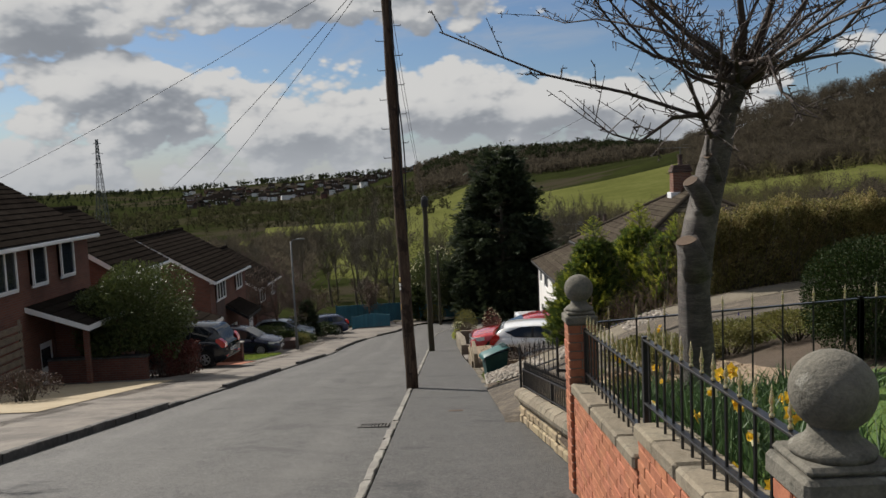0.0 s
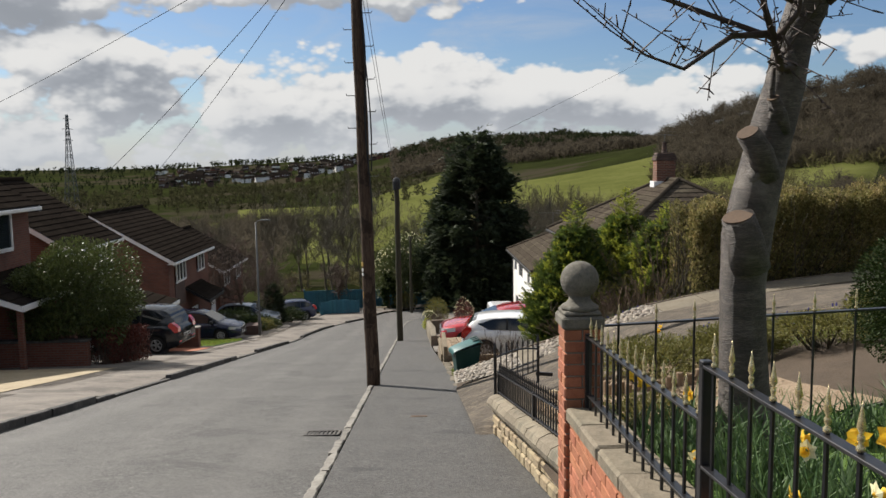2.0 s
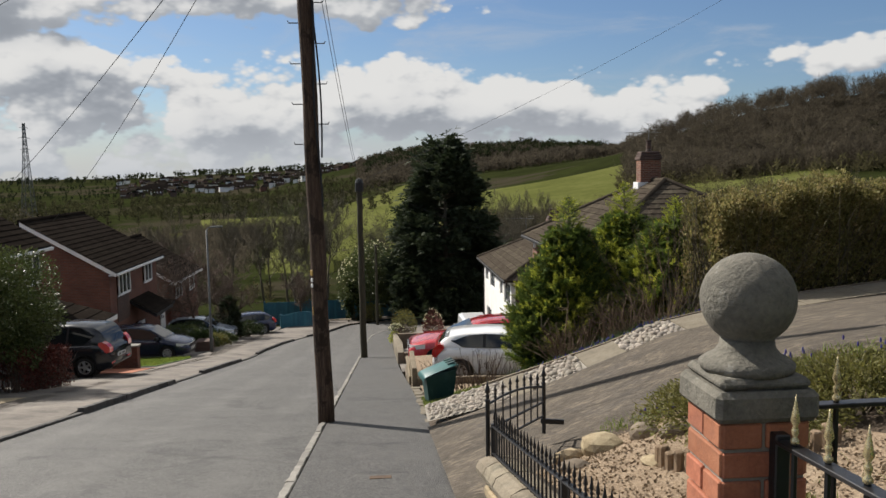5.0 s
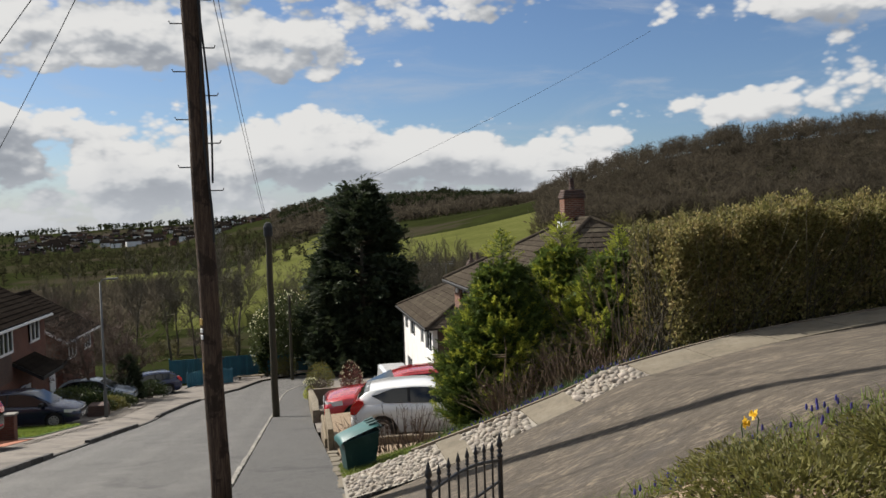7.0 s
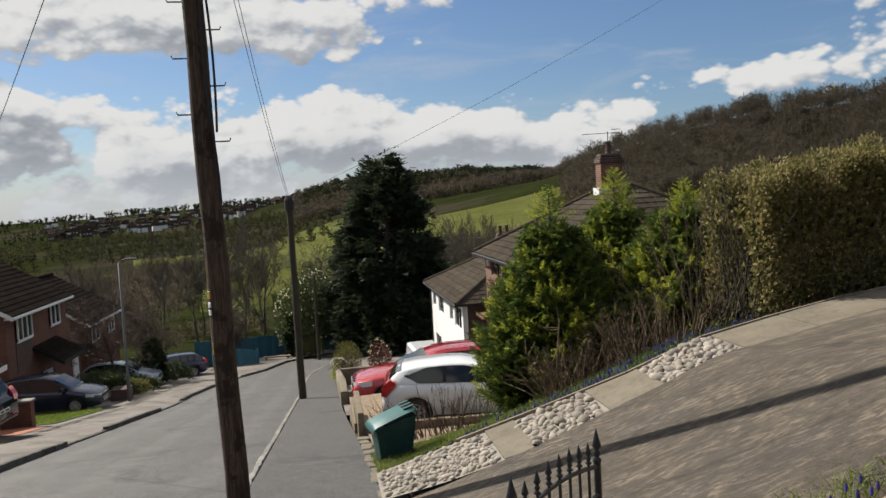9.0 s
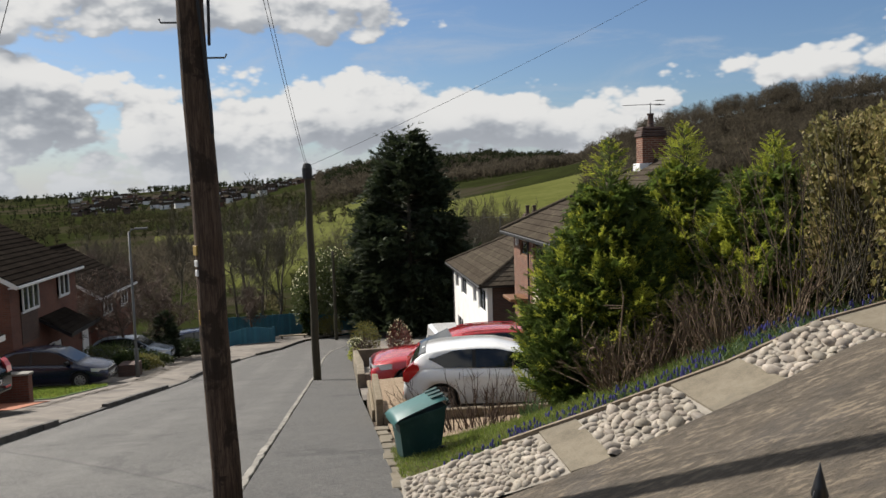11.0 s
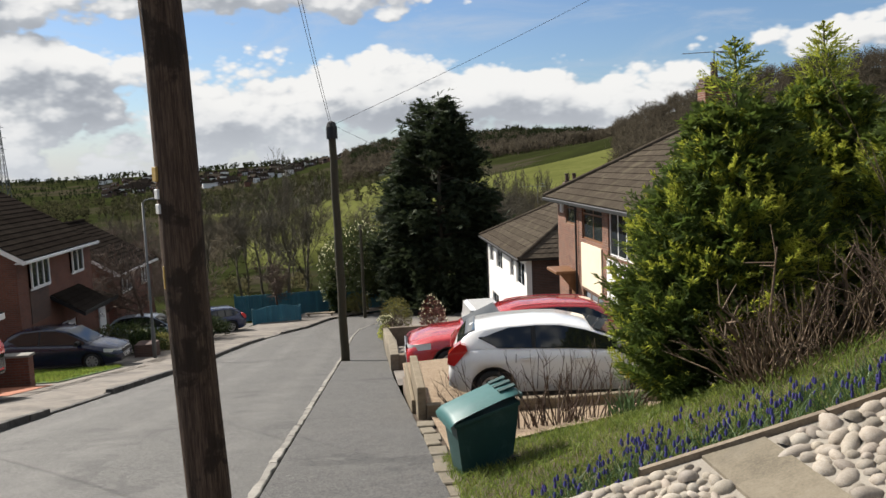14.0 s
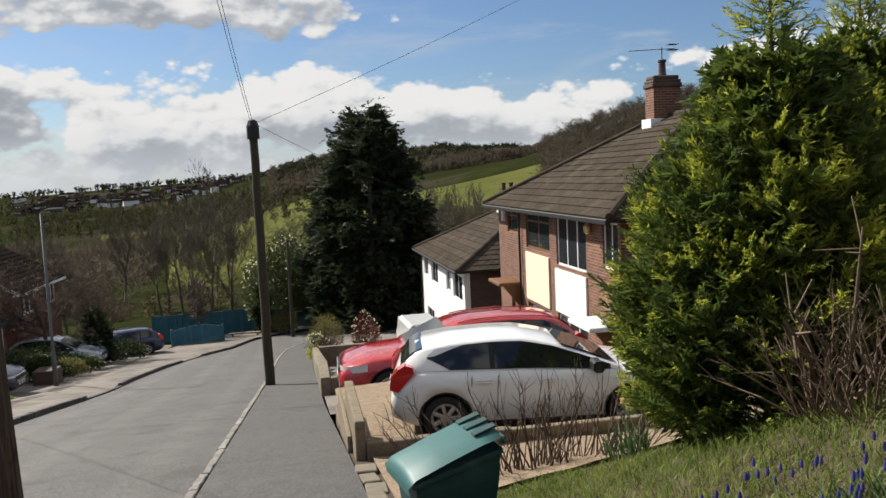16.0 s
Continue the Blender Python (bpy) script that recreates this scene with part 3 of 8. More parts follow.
        far = [Vector(p) + Vector(off) for p in poly]
        return self.add(list(poly) + far, [tuple(range(k)), tuple(range(2 * k - 1, k - 1, -1))] + [(i, (i + 1) % k, k + (i + 1) % k, k + i) for i in range(k)])

    def data(self, name, material, smooth=False):
        me = bpy.data.meshes.new(name)
        me.from_pydata(self.v, [], self.f)
        if material:
            me.materials.append(material)
        if smooth:
            me.shade_smooth()
        b = bmesh.new()
        b.from_mesh(me)
        bmesh.ops.recalc_face_normals(b, faces=b.faces)
        b.to_mesh(me)
        b.free()
        return me


def part(name, mesh, material, parent, label="", smooth=False):
    ob = new(name, mesh.data(name, material, smooth) if isinstance(mesh, Mesh) else mesh)
    ob.parent = parent
    return tagged(ob, label)


def thing(name, label, category, at=(0, 0, 0), turn=0.0, group="", kind=""):
    ob = new(name)
    ob.empty_display_size = 0.2
    ob.matrix_basis = pose(*at, 0, 0, turn)
    return tagged(ob, label, category, group, kind)


def solid(name, mesh, material, label="", category="", group="", kind="", smooth=False):
    return tagged(new(name, mesh.data(name, material, smooth)), label, category, group, kind)


def arrays(name, verts, faces, material, smooth=False):
    """A mesh from numpy arrays; all faces have the same number of corners."""
    me = bpy.data.meshes.new(name)
    k = faces.shape[1]
    me.vertices.add(len(verts))
    me.vertices.foreach_set("co", np.ascontiguousarray(verts, dtype=np.float32).ravel())
    me.loops.add(faces.size)
    me.loops.foreach_set("vertex_index", np.ascontiguousarray(faces, dtype=np.int32).ravel())
    me.polygons.add(len(faces))
    me.polygons.foreach_set("loop_start", np.arange(0, faces.size, k, dtype=np.int32))
    me.polygons.foreach_set("loop_total", np.full(len(faces), k, dtype=np.int32))
    me.update(calc_edges=True)
    me.materials.append(material)
    if smooth:
        me.shade_smooth()
    return me


rng = np.random.default_rng(7)


def unit(v):
    return v / np.maximum(np.linalg.norm(v, axis=-1, keepdims=True), 1e-9)


def leaves(centres, aim, length, width, spread=0.6, droop=0.0, r=rng):
    """Folded leaf blades at the centres, each aimed near its direction. Returns vertices and quads."""
    n = len(centres)
    d = unit(aim + spread * r.normal(size=(n, 3)) - np.array([0, 0, droop]))
    side = unit(np.cross(d, r.normal(size=(n, 3))))
    ln = (length * r.uniform(0.7, 1.3, n))[:, None]
    wd = (width * r.uniform(0.7, 1.3, n))[:, None]
    up = np.cross(side, d)
    v = np.stack([centres, centres + d * ln * 0.5 + side * wd * 0.5 + up * wd * 0.15, centres + d * ln, centres + d * ln * 0.5 - side * wd * 0.5 + up * wd * 0.15], 1)
    return v.reshape(-1, 3), np.arange(4 * n).reshape(-1, 4)


def sprays(centres, aim, length, k=7, r=rng, droop=0.25, fine=0.16):
    """Feathery flat conifer sprays: a stem and paired fingers, as thin triangles."""
    n = len(centres)
    d = unit(aim + 0.35 * r.normal(size=(n, 3)))
    side = unit(np.cross(d, r.normal(size=(n, 3)) * 0.5 + np.array([0, 0, 1.0])))
    ln = (length * r.uniform(0.6, 1.35, n))[:, None]
    out = []
    for j in range(k):
        s = (j + 1) / (k + 1)
        root = centres + d * ln * s * 0.8 - np.array([0, 0, droop]) * ln * s * s
        sg = 1 if j % 2 else -1
        fd = unit(d * 0.8 + side * sg * 0.75 + 0.28 * r.normal(size=(n, 3)))
        fl = ln * (0.55 - 0.35 * s)
        fw = np.cross(fd, unit(np.cross(d, side))) * ln * fine * 0.5
        out.append(np.stack([root + fw, root - fw, root + fd * fl - np.array([0, 0, 0.1]) * fl], 1))
    fw = side * ln * fine * 0.4
    out.append(np.stack([centres + fw, centres - fw, centres + d * ln - np.array([0, 0, droop]) * ln], 1))
    v = np.concatenate(out, 1).reshape(-1, 3)
    return v, np.arange(len(v)).reshape(-1, 3)


def twigs(a, b, w0, w1, r=rng):
    """Thin three-sided tapering twigs from a to b."""
    d = unit(b - a)
    s = unit(np.cross(d, r.normal(size=a.shape)))
    t = np.cross(d, s)
    n = len(a)
    ring = [np.cos(q) * s + np.sin(q) * t for q in (0, 2.094, 4.189)]
    v = np.stack([a + ring[0] * w0, a + ring[1] * w0, a + ring[2] * w0, b + ring[0] * w1, b + ring[1] * w1, b + ring[2] * w1], 1).reshape(-1, 3)
    base = np.arange(n)[:, None] * 6
    f = np.concatenate([base + np.array([[i, (i + 1) % 3, 3 + (i + 1) % 3, 3 + i]]) for i in range(3)], 0)
    return v, f


def branching(seed, height, spread=0.5, levels=4, base=0.12, lift=0.25, kids=4, first=0.3, twigginess=1.0):
    """Arrays of branch segments (from, to, r0, r1, level) for a bare tree that stands at the origin."""
    r = np.random.default_rng(seed)
    segs = []

    def grow(p, d, length, rad, level):
        k = 3 if level < 2 else 2
        q = p
        for i in range(k):
            d = unit(d + r.normal(size=3) * 0.12 + np.array([0, 0, lift * 0.12]))
            e = q + d * length / k
            ra, rb = rad * (1 - 0.55 * i / k), rad * (1 - 0.55 * (i + 1) / k)
            segs.append((q, e, ra, rb, level))
            if level < levels and not (level == 0 and (i + 0.5) / k < first):
                for _ in range(max(1, int(round(kids * twigginess * (1 if level else 1.2) * r.uniform(0.6, 1.2))))):
                    side = unit(np.cross(d, r.normal(size=3)))
                    nd = unit(d * r.uniform(0.35, 0.9) + side * r.uniform(0.5, 1.0) * spread * 1.6 + np.array([0, 0, lift]))
                    s = r.uniform(0.1, 1.0)
                    grow(q + (e - q) * s, nd, length * r.uniform(0.38, 0.62), rb * r.uniform(0.4, 0.65), level + 1)
            q = e
    grow(np.zeros(3), np.array([r.normal() * 0.05, r.normal() * 0.05, 1.0]), height * 0.75, base, 0)
    a, b = np.array([s[0] for s in segs]), np.array([s[1] for s in segs])
    return a, b, np.array([s[2] for s in segs])[:, None], np.array([s[3] for s in segs])[:, None], np.array([s[4] for s in segs])


def bare_tree(seed, height, material, label, least=0.006, **kw):
    """A leafless tree: trunk with limbs, and a crown of fine branches."""
    a, b, ra, rb, lv = branching(seed, height, **kw)
    ra, rb = np.maximum(ra, least), np.maximum(rb, least * 0.7)
    t = thing("bare_tree", label, "tree", group="leafless trees by the road end")
    big = lv <= 1
    part("trunk", arrays("trunk", *twigs(a[big], b[big], ra[big], rb[big]), material), None, t)
    part("crown", arrays("crown", *twigs(a[~big], b[~big], ra[~big], rb[~big]), material), None, t)
    return t


def shell_points(n, size, r=rng, low=-0.6, inner=0.75, lumps=0.12, seed=3):
    """Points in the outer part of a lumpy ellipsoid, with their outward directions."""
    d = unit(r.normal(size=(n * 2, 3)))
    d = d[d[:, 2] > low][:n]
    g = np.random.default_rng(seed)
    k = g.normal(size=(6, 3)) * 2.4
    lump = 1 + lumps * np.sin(d @ k.T + g.uniform(0, 6, 6)).sum(1) / 1.6
    rad = (r.uniform(inner ** 3, 1, len(d)) ** (1 / 3)) * lump
    return d * rad[:, None] * np.array(size), d


# ---- the lie of the land ----
def street(y):
    """Height of the sloping street at y."""
    return float(np.interp(y, (-80, 17.6, 42, 62, 80, 110), (14.57, -3.0, -7.39, -10.3, -11.9, -14.0)))


def smooth(a, b, x):
    t = min(max((x - a) / (b - a), 0.0), 1.0)
    return t * t * (3 - 2 * t)


def garden(x, y):
    """Height of the gardens and the drive on the upper side of the street."""
    upper = 0.74 + 0.1 * (x - 1.4)
    gravel = 0.42 * smooth(1.2, 1.5, x) + 0.22 * max(x - 1.4, 0)
    drive = float(np.interp(x, (0.95, 4.4, 5.5, 6.2, 7.0, 8.2, 14, 30), (0, 1.36, 1.56, 1.68, 1.77, 1.87, 2.2, 3.0)))
    bank = float(np.interp(x, (1.0, 1.7, 3, 5, 6.4, 9, 14, 30), (0, 0.16, 0.66, 1.4, 1.72, 1.95, 2.3, 3.4)))
    k1, k2, k3, k4 = smooth(6.3, 6.8, y), smooth(10.2, 11.3, y), smooth(16.3, 18.5, y), smooth(18.0, 23.0, y)
    f = upper + (gravel - upper) * k1
    f += (drive - f) * k2
    f += (bank - f) * k3
    f += (0.0 - f) * k4
    if x > 8 and y > 18:
        f = max(f, 0.12 * (x - 8))
    return street(y) + f


RINGS = (130, 220, 320, 450, 650, 850, 1500, 4500)
FAR = {  # elevation of the land, in degrees, at those distances for some bearings
    -75: (-8, -6, -4.5, -3.3, -2.3, -1.7, -0.6, -0.3), -20: (-8, -6, -4.5, -3.3, -2.3, -1.6, -0.45, -0.25), -8: (-7.5, -5.5, -4, -3, -2, -1.2, 0.1, -0.3),
    -2: (-7.5, -5.5, -4, -2.8, -1.2, 0.3, 0.3, -0.3), 3: (-7, -5, -3.2, -1.9, -0.2, 1.25, 0.3, -0.3), 10: (-6.5, -4, -2.2, -0.7, 0.3, 1.4, 0.3, -0.3),
    17: (-6, -3.4, -1.5, 0.9, 0.9, 0.9, 0.3, -0.3), 22: (-5.2, -2.6, -1.0, 2.8, 2.5, 1.6, 0.4, -0.3), 30: (-4.2, -1.8, -0.2, 4.3, 4.3, 2.8, 0.8, 0),
    75: (-3, -1, 0.8, 5.2, 5.2, 3.0, 1, 0)}


def far_height(az, r):
    keys = list(FAR)
    els = [np.interp(az, keys, [FAR[k][i] for k in keys]) for i in range(len(RINGS))]
    return 0.5 + r * math.tan(radians(float(np.interp(r, RINGS, els))))


def land(x, y):
    """The ground sheet: under the street and gardens nearby, valley and hills beyond."""
    r, az = math.hypot(x, y - 10), math.degrees(math.atan2(x, y - 10))
    near = street(y) - 0.35
    if x > 3:
        near = garden(x, y) - 0.35 - 0.02 * x
    if x < -14:
        near -= 0.05 * (-14 - x)
    if abs(az) > 75:
        k = smooth(75, 110, abs(az))
        return near * k + (1 - k) * (far_height(math.copysign(75, az), r) if r > 130 else near) if r > 90 else near
    k = smooth(62, 130, r)
    return near * (1 - k) + k * far_height(az, max(r, 130))


def make_ground():
    azs = [-180, -150, -120, -100] + [-90 + 2 * i for i in range(91)] + [100, 120, 150]
    rs = [0.01, 3, 6, 10, 14, 18, 22, 27, 32, 38, 44, 50, 57, 64, 72, 80, 90, 100, 115, 130, 150, 175, 200, 230, 260, 290, 320, 360, 400, 450, 500, 560, 650, 750, 850, 1000, 1250, 1500, 2200, 4500]
    v, f, w = [], [], len(azs)
    for r in rs:
        for a in azs:
            x, y = r * math.sin(radians(a)), 10 + r * math.cos(radians(a))
            z = land(x, y)
            v.append((x, y, z + (noise.noise((x * 0.01, y * 0.01, 0)) * 2.0 if r > 150 else 0)))
    m = Mesh().add(v, [(i * w + j, i * w + (j + 1) % w, (i + 1) * w + (j + 1) % w, (i + 1) * w + j) for i in range(len(rs) - 1) for j in range(w)])
    solid("ground", m, M_FIELD_SHADED, "rolling fields and valley floor in green and brown darkened for cloud shadow", "ground", kind="structure", smooth=True)


make_ground()


def pasture(name, a0, a1, r0, r1, label, lift=1.2, far=None):
    """A green field laid on the far slope, its sunlit tone put into the colour."""
    rows = []
    for i in range(13):
        row = []
        for j in range(17):
            az = a0 + (a1 - a0) * j / 16
            rim = r1 + ((far or r1) - r1) * j / 16
            edge = 0.04 * math.sin(j * 0.9) * (rim - r0)
            r = r0 + (rim - r0) * i / 12 + edge
            x, y = r * math.sin(radians(az)), 10 + r * math.cos(radians(az))
            z = land(x, y) + lift + (noise.noise((x * 0.01, y * 0.01, 0)) * 2.0 if r > 150 else 0.0)
            row.append((x, y, z - (8.0 if i == 0 or j in (0, 16) else 0.0)))
        rows.append(row)
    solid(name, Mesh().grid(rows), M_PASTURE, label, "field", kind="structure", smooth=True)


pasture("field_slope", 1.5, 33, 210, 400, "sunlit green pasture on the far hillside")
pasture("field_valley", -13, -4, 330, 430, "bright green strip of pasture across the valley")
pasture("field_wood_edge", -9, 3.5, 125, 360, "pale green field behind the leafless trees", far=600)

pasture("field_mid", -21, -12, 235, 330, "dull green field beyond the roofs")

# ---- street ----
ROAD_L = [(-5.8, -60), (-5.8, 20), (-5.85, 35), (-5.8, 46), (-5.5, 51), (-4.9, 56), (-3.9, 61), (-2.4, 66.5), (1, 70), (8, 72.5), (25, 75)]
ROAD_R = [(-0.73, -60), (-0.73, 20), (-0.73, 35), (-0.72, 46), (-0.65, 51), (-0.4, 56), (0.3, 60), (1.6, 63), (4, 65), (9, 66.5), (25, 68)]


def along(line, n, y_step=None):
    """Points spaced along a line of (x, y)."""
    p = np.array(line, float)
    s = np.r_[0, np.cumsum(np.linalg.norm(np.diff(p, axis=0), axis=1))]
    t = np.linspace(0, s[-1], n)
    return np.stack([np.interp(t, s, p[:, 0]), np.interp(t, s, p[:, 1])], 1)


def strip(left, right, z, n=120, m=6):
    rows = []
    for (ax, ay), (bx, by) in zip(along(left, n), along(right, n)):
        row = []
        for j in range(m + 1):
            x, y = ax + (bx - ax) * j / m, ay + (by - ay) * j / m
            row.append((x, y, z(x, y, j / m)))
        rows.append(row)
    return Mesh().grid(rows)


solid("road", strip(ROAD_L, ROAD_R, lambda x, y, s: street(y) - 0.10 + 0.05 * math.sin(math.pi * s)), M_ASPHALT,
      "worn grey asphalt road running steeply downhill", "road", kind="structure", smooth=True)
PAVE_R = [(1.45, -60), (1.45, 11.3), (1.42, 13.5), (1.05, 17.5), (0.98, 23.5), (0.86, 30), (0.82, 44), (0.85, 52), (1.5, 58), (3.0, 62), (9, 64.5), (25, 66)]
ROAD_R2 = [(x + 0.13, y) if y < 58 else (x + 0.05, y - 0.13) for x, y in ROAD_R]
solid("pavement_upper", strip(ROAD_R2, PAVE_R, lambda x, y, s: street(y) + 0.01 * s), M_PAVE, "dark patched asphalt pavement", "pavement", kind="structure", smooth=True)


def dropped(y):
    """How far the lower kerb dips for the drives."""
    return 0.085 * max(smooth(a - 0.7, a, y) - smooth(b, b + 0.7, y) for a, b in DRIVES)


DRIVES = ((17.2, 20.6), (28.6, 31.6), (39.6, 43.5), (54.0, 57.0))
PAVE_L2 = [(x - 0.14, y) for x, y in ROAD_L]
PAVE_LB = [(-8.1, -60), (-8.1, 20), (-8.0, 35), (-8.2, 46), (-8.3, 52), (-8.0, 58), (-7.6, 63), (-6.0, 69), (-1, 73.5), (8, 76), (25, 79)]
solid("pavement_lower", strip(PAVE_LB, PAVE_L2, lambda x, y, s: street(y) + 0.02 - dropped(y) * max(0, s - 0.45) / 0.55, 260), M_PAVE_L, "pale worn concrete pavement", "pavement", kind="structure", smooth=True)
solid("forecourts", strip([(-30, -60), (-30, 66)], [(-8.1, -60), (-7.4, 66)], lambda x, y, s: street(y) + 0.02 - (0.03 * max(0, -13 - x))), M_PAVE_L,
      "pale concrete driveways and forecourts before the houses", "driveway", kind="structure", smooth=True)


def kerb(name, line, material, rise, label, y0=-2, y1=66, width=0.13, ragged=0.004, drop=lambda y: 0.0):
    """A kerb of single stones, each a chamfered block on the slope."""
    holder = thing(name, label, "kerb", kind="structure")
    p = along(line, 900)
    s = np.r_[0, np.cumsum(np.linalg.norm(np.diff(p, axis=0), axis=1))]
    g = np.random.default_rng(11)
    blocks = []
    for k in range(6):
        m = Mesh()
        edge = [(-0.452 + 0.113 * i) for i in range(9)]
        lo, hi = [-width / 2 + g.normal() * ragged for _ in edge], [width / 2 + g.normal() * ragged for _ in edge]
        m.grid([[(a, y, -0.2), (a, y, rise - 0.012), (a + 0.012, y, rise), (b - 0.012, y, rise + g.normal() * 0.002), (b, y, rise - 0.012), (b, y, -0.2)] for a, b, y in zip(lo, hi, edge)])
        for i in (0, -1):
            a, b, y = lo[i], hi[i], edge[i]
            m.quad((a, y, -0.2), (a, y, rise - 0.012), (b, y, rise - 0.012), (b, y, -0.2))
        blocks.append(m.data("kerb_stone", material))
    for t in np.arange(0, s[-1], 0.915):
        x, y = np.interp(t, s, p[:, 0]), np.interp(t, s, p[:, 1])
        if not y0 < y < y1:
            continue
        dx, dy = np.interp(t + 0.4, s, p[:, 0]) - np.interp(t - 0.4, s, p[:, 0]), np.interp(t + 0.4, s, p[:, 1]) - np.interp(t - 0.4, s, p[:, 1])
        tilt = math.degrees(math.atan2(street(y + 0.4) - street(y - 0.4), 0.8))
        ob = part("kerb_stone", blocks[int(g.integers(0, 6))], None, holder)
        ob.matrix_basis = pose(x + g.normal() * 0.006, y, street(y) + g.normal() * 0.004 - drop(y), tilt, 0, math.degrees(math.atan2(-dx, dy)))


kerb("kerb_upper", [(x + 0.065, y) for x, y in ROAD_R], M_KERB, 0.012, "row of pale flush kerb stones beside the pavement", width=0.095, ragged=0.007)
kerb("kerb_lower", [(x - 0.07, y) for x, y in ROAD_L], M_KERB_D, 0.03, "row of worn kerb stones darkened for their shaded faces", 4, 66, 0.14, drop=dropped)

# gardens on the upper side: one sheet from the walls up the slope
def sheet(x0, x1, y0, y1, nx, ny, z):
    return Mesh().grid([[(x0 + (x1 - x0) * i / nx, y0 + (y1 - y0) * j / ny, z(x0 + (x1 - x0) * i / nx, y0 + (y1 - y0) * j / ny)) for i in range(nx + 1)] for j in range(ny + 1)])


def left_edge(y):
    """Where the gardens meet the pavement or the walls."""
    return 1.36 if y < 11.2 else 0.97


solid("garden_soil", Mesh().grid([[(x, y, garden(x, y) - 0.03) for x in left_edge(y) + (26 - left_edge(y)) * np.linspace(0, 1, 70) ** 1.5] for y in np.r_[np.linspace(-12, 11.15, 90), np.linspace(11.25, 24.5, 60)]]), M_SOIL, "brown garden soil on the sloping plots", "soil", kind="structure", smooth=True)
solid("lawn", sheet(1.5, 5.2, 0.5, 6.25, 20, 26, lambda x, y: garden(x, y) + 0.01 + 0.015 * noise.noise((x * 3, y * 3, 0))), M_LAWN, "small green front lawn", "lawn", kind="structure", smooth=True)
solid("gravel_bed", sheet(1.52, 3.6, 6.75, 11.3, 20, 30, lambda x, y: garden(x, y) + 0.012 + 0.02 * noise.noise((x * 4, y * 4, 5))), M_GRAVEL, "tan gravel garden bed", "gravel", kind="structure", smooth=True)


def drive_edge(x):
    """y of the drive's far edge at x."""
    return float(np.interp(x, (0.9, 1.6, 2.45, 3.8, 4.7, 7, 10, 14), (16.2, 15.8, 15.5, 15.38, 15.45, 15.6, 16.0, 16.6)))


def drive_near(x):
    return float(np.interp(x, (0.9, 1.6, 2.6, 3.6, 5, 8, 14), (11.3, 11.5, 11.9, 11.6, 11.0, 10.6, 10.5)))


def drive_row(j):
    """One row of the drive across its width; the first row is the ramped toe towards the pavement."""
    row = []
    for x in np.linspace(1.0, 14, 60):
        y0 = drive_near(x)
        y = y0 + (drive_edge(x) - y0) * max(j, 0) / 16 - (0.5 if j < 0 else 0.0)
        row.append((x, y, garden(x, y) + 0.03 if j >= 0 else (street(y) - 0.04 if x < 1.55 else garden(x, y) - 0.12)))
    return row


solid("driveway", Mesh().grid([drive_row(j) for j in range(-1, 17)]),
      M_DRIVE, "ridged brown-grey concrete driveway climbing from the pavement", "driveway", kind="structure", smooth=True)
solid("parking_bay", sheet(1.0, 7.4, 23.75, 28.2, 16, 16, lambda x, y: -4.37 + 0.045 * (x - 2.2)), M_GRAVEL, "gravel parking bay before the brick house", "driveway", kind="structure", smooth=True)
solid("house_forecourt", sheet(0.9, 7.4, 28.4, 63, 16, 70, lambda x, y: street(y) + 0.012 if x < 1.0 or y > 44 else street(y) + 0.03), M_PAVE_L, "pale concrete forecourts before the semi-detached houses", "driveway", kind="structure", smooth=True)

# ---- houses ----
def panel(origin, u, length, height, thick, holes):
    """A wall in the plane of u and z with openings right through it. holes: (u0, u1, z0, z1)."""
    us = sorted({0.0, length, *[h[0] for h in holes], *[h[1] for h in holes]})
    zs = sorted({0.0, height, *[h[2] for h in holes], *[h[3] for h in holes]})
    u, o = Vector(u), Vector(origin)
    w = Vector((u.y, -u.x, 0)) * thick
    m = Mesh()
    hole = lambda a, b: any(h[0] <= a < h[1] and h[2] <= b < h[3] for h in holes)
    for i in range(len(us) - 1):
        for j in range(len(zs) - 1):
            a, b, c, d = us[i], us[i + 1], zs[j], zs[j + 1]
            if hole((a + b) / 2, (c + d) / 2):
                continue
            p = [o + u * s + Vector((0, 0, t)) for s, t in ((a, c), (b, c), (b, d), (a, d))]
            m.quad(*p)
            m.quad(*[q + w for q in reversed(p)])
    for h in holes + [(0, length, 0, height)]:
        p = [o + u * s + Vector((0, 0, t)) for s, t in ((h[0], h[2]), (h[1], h[2]), (h[1], h[3]), (h[0], h[3]))]
        for i in range(4):
            m.quad(p[i], p[(i + 1) % 4], p[(i + 1) % 4] + w, p[i] + w)
    return m


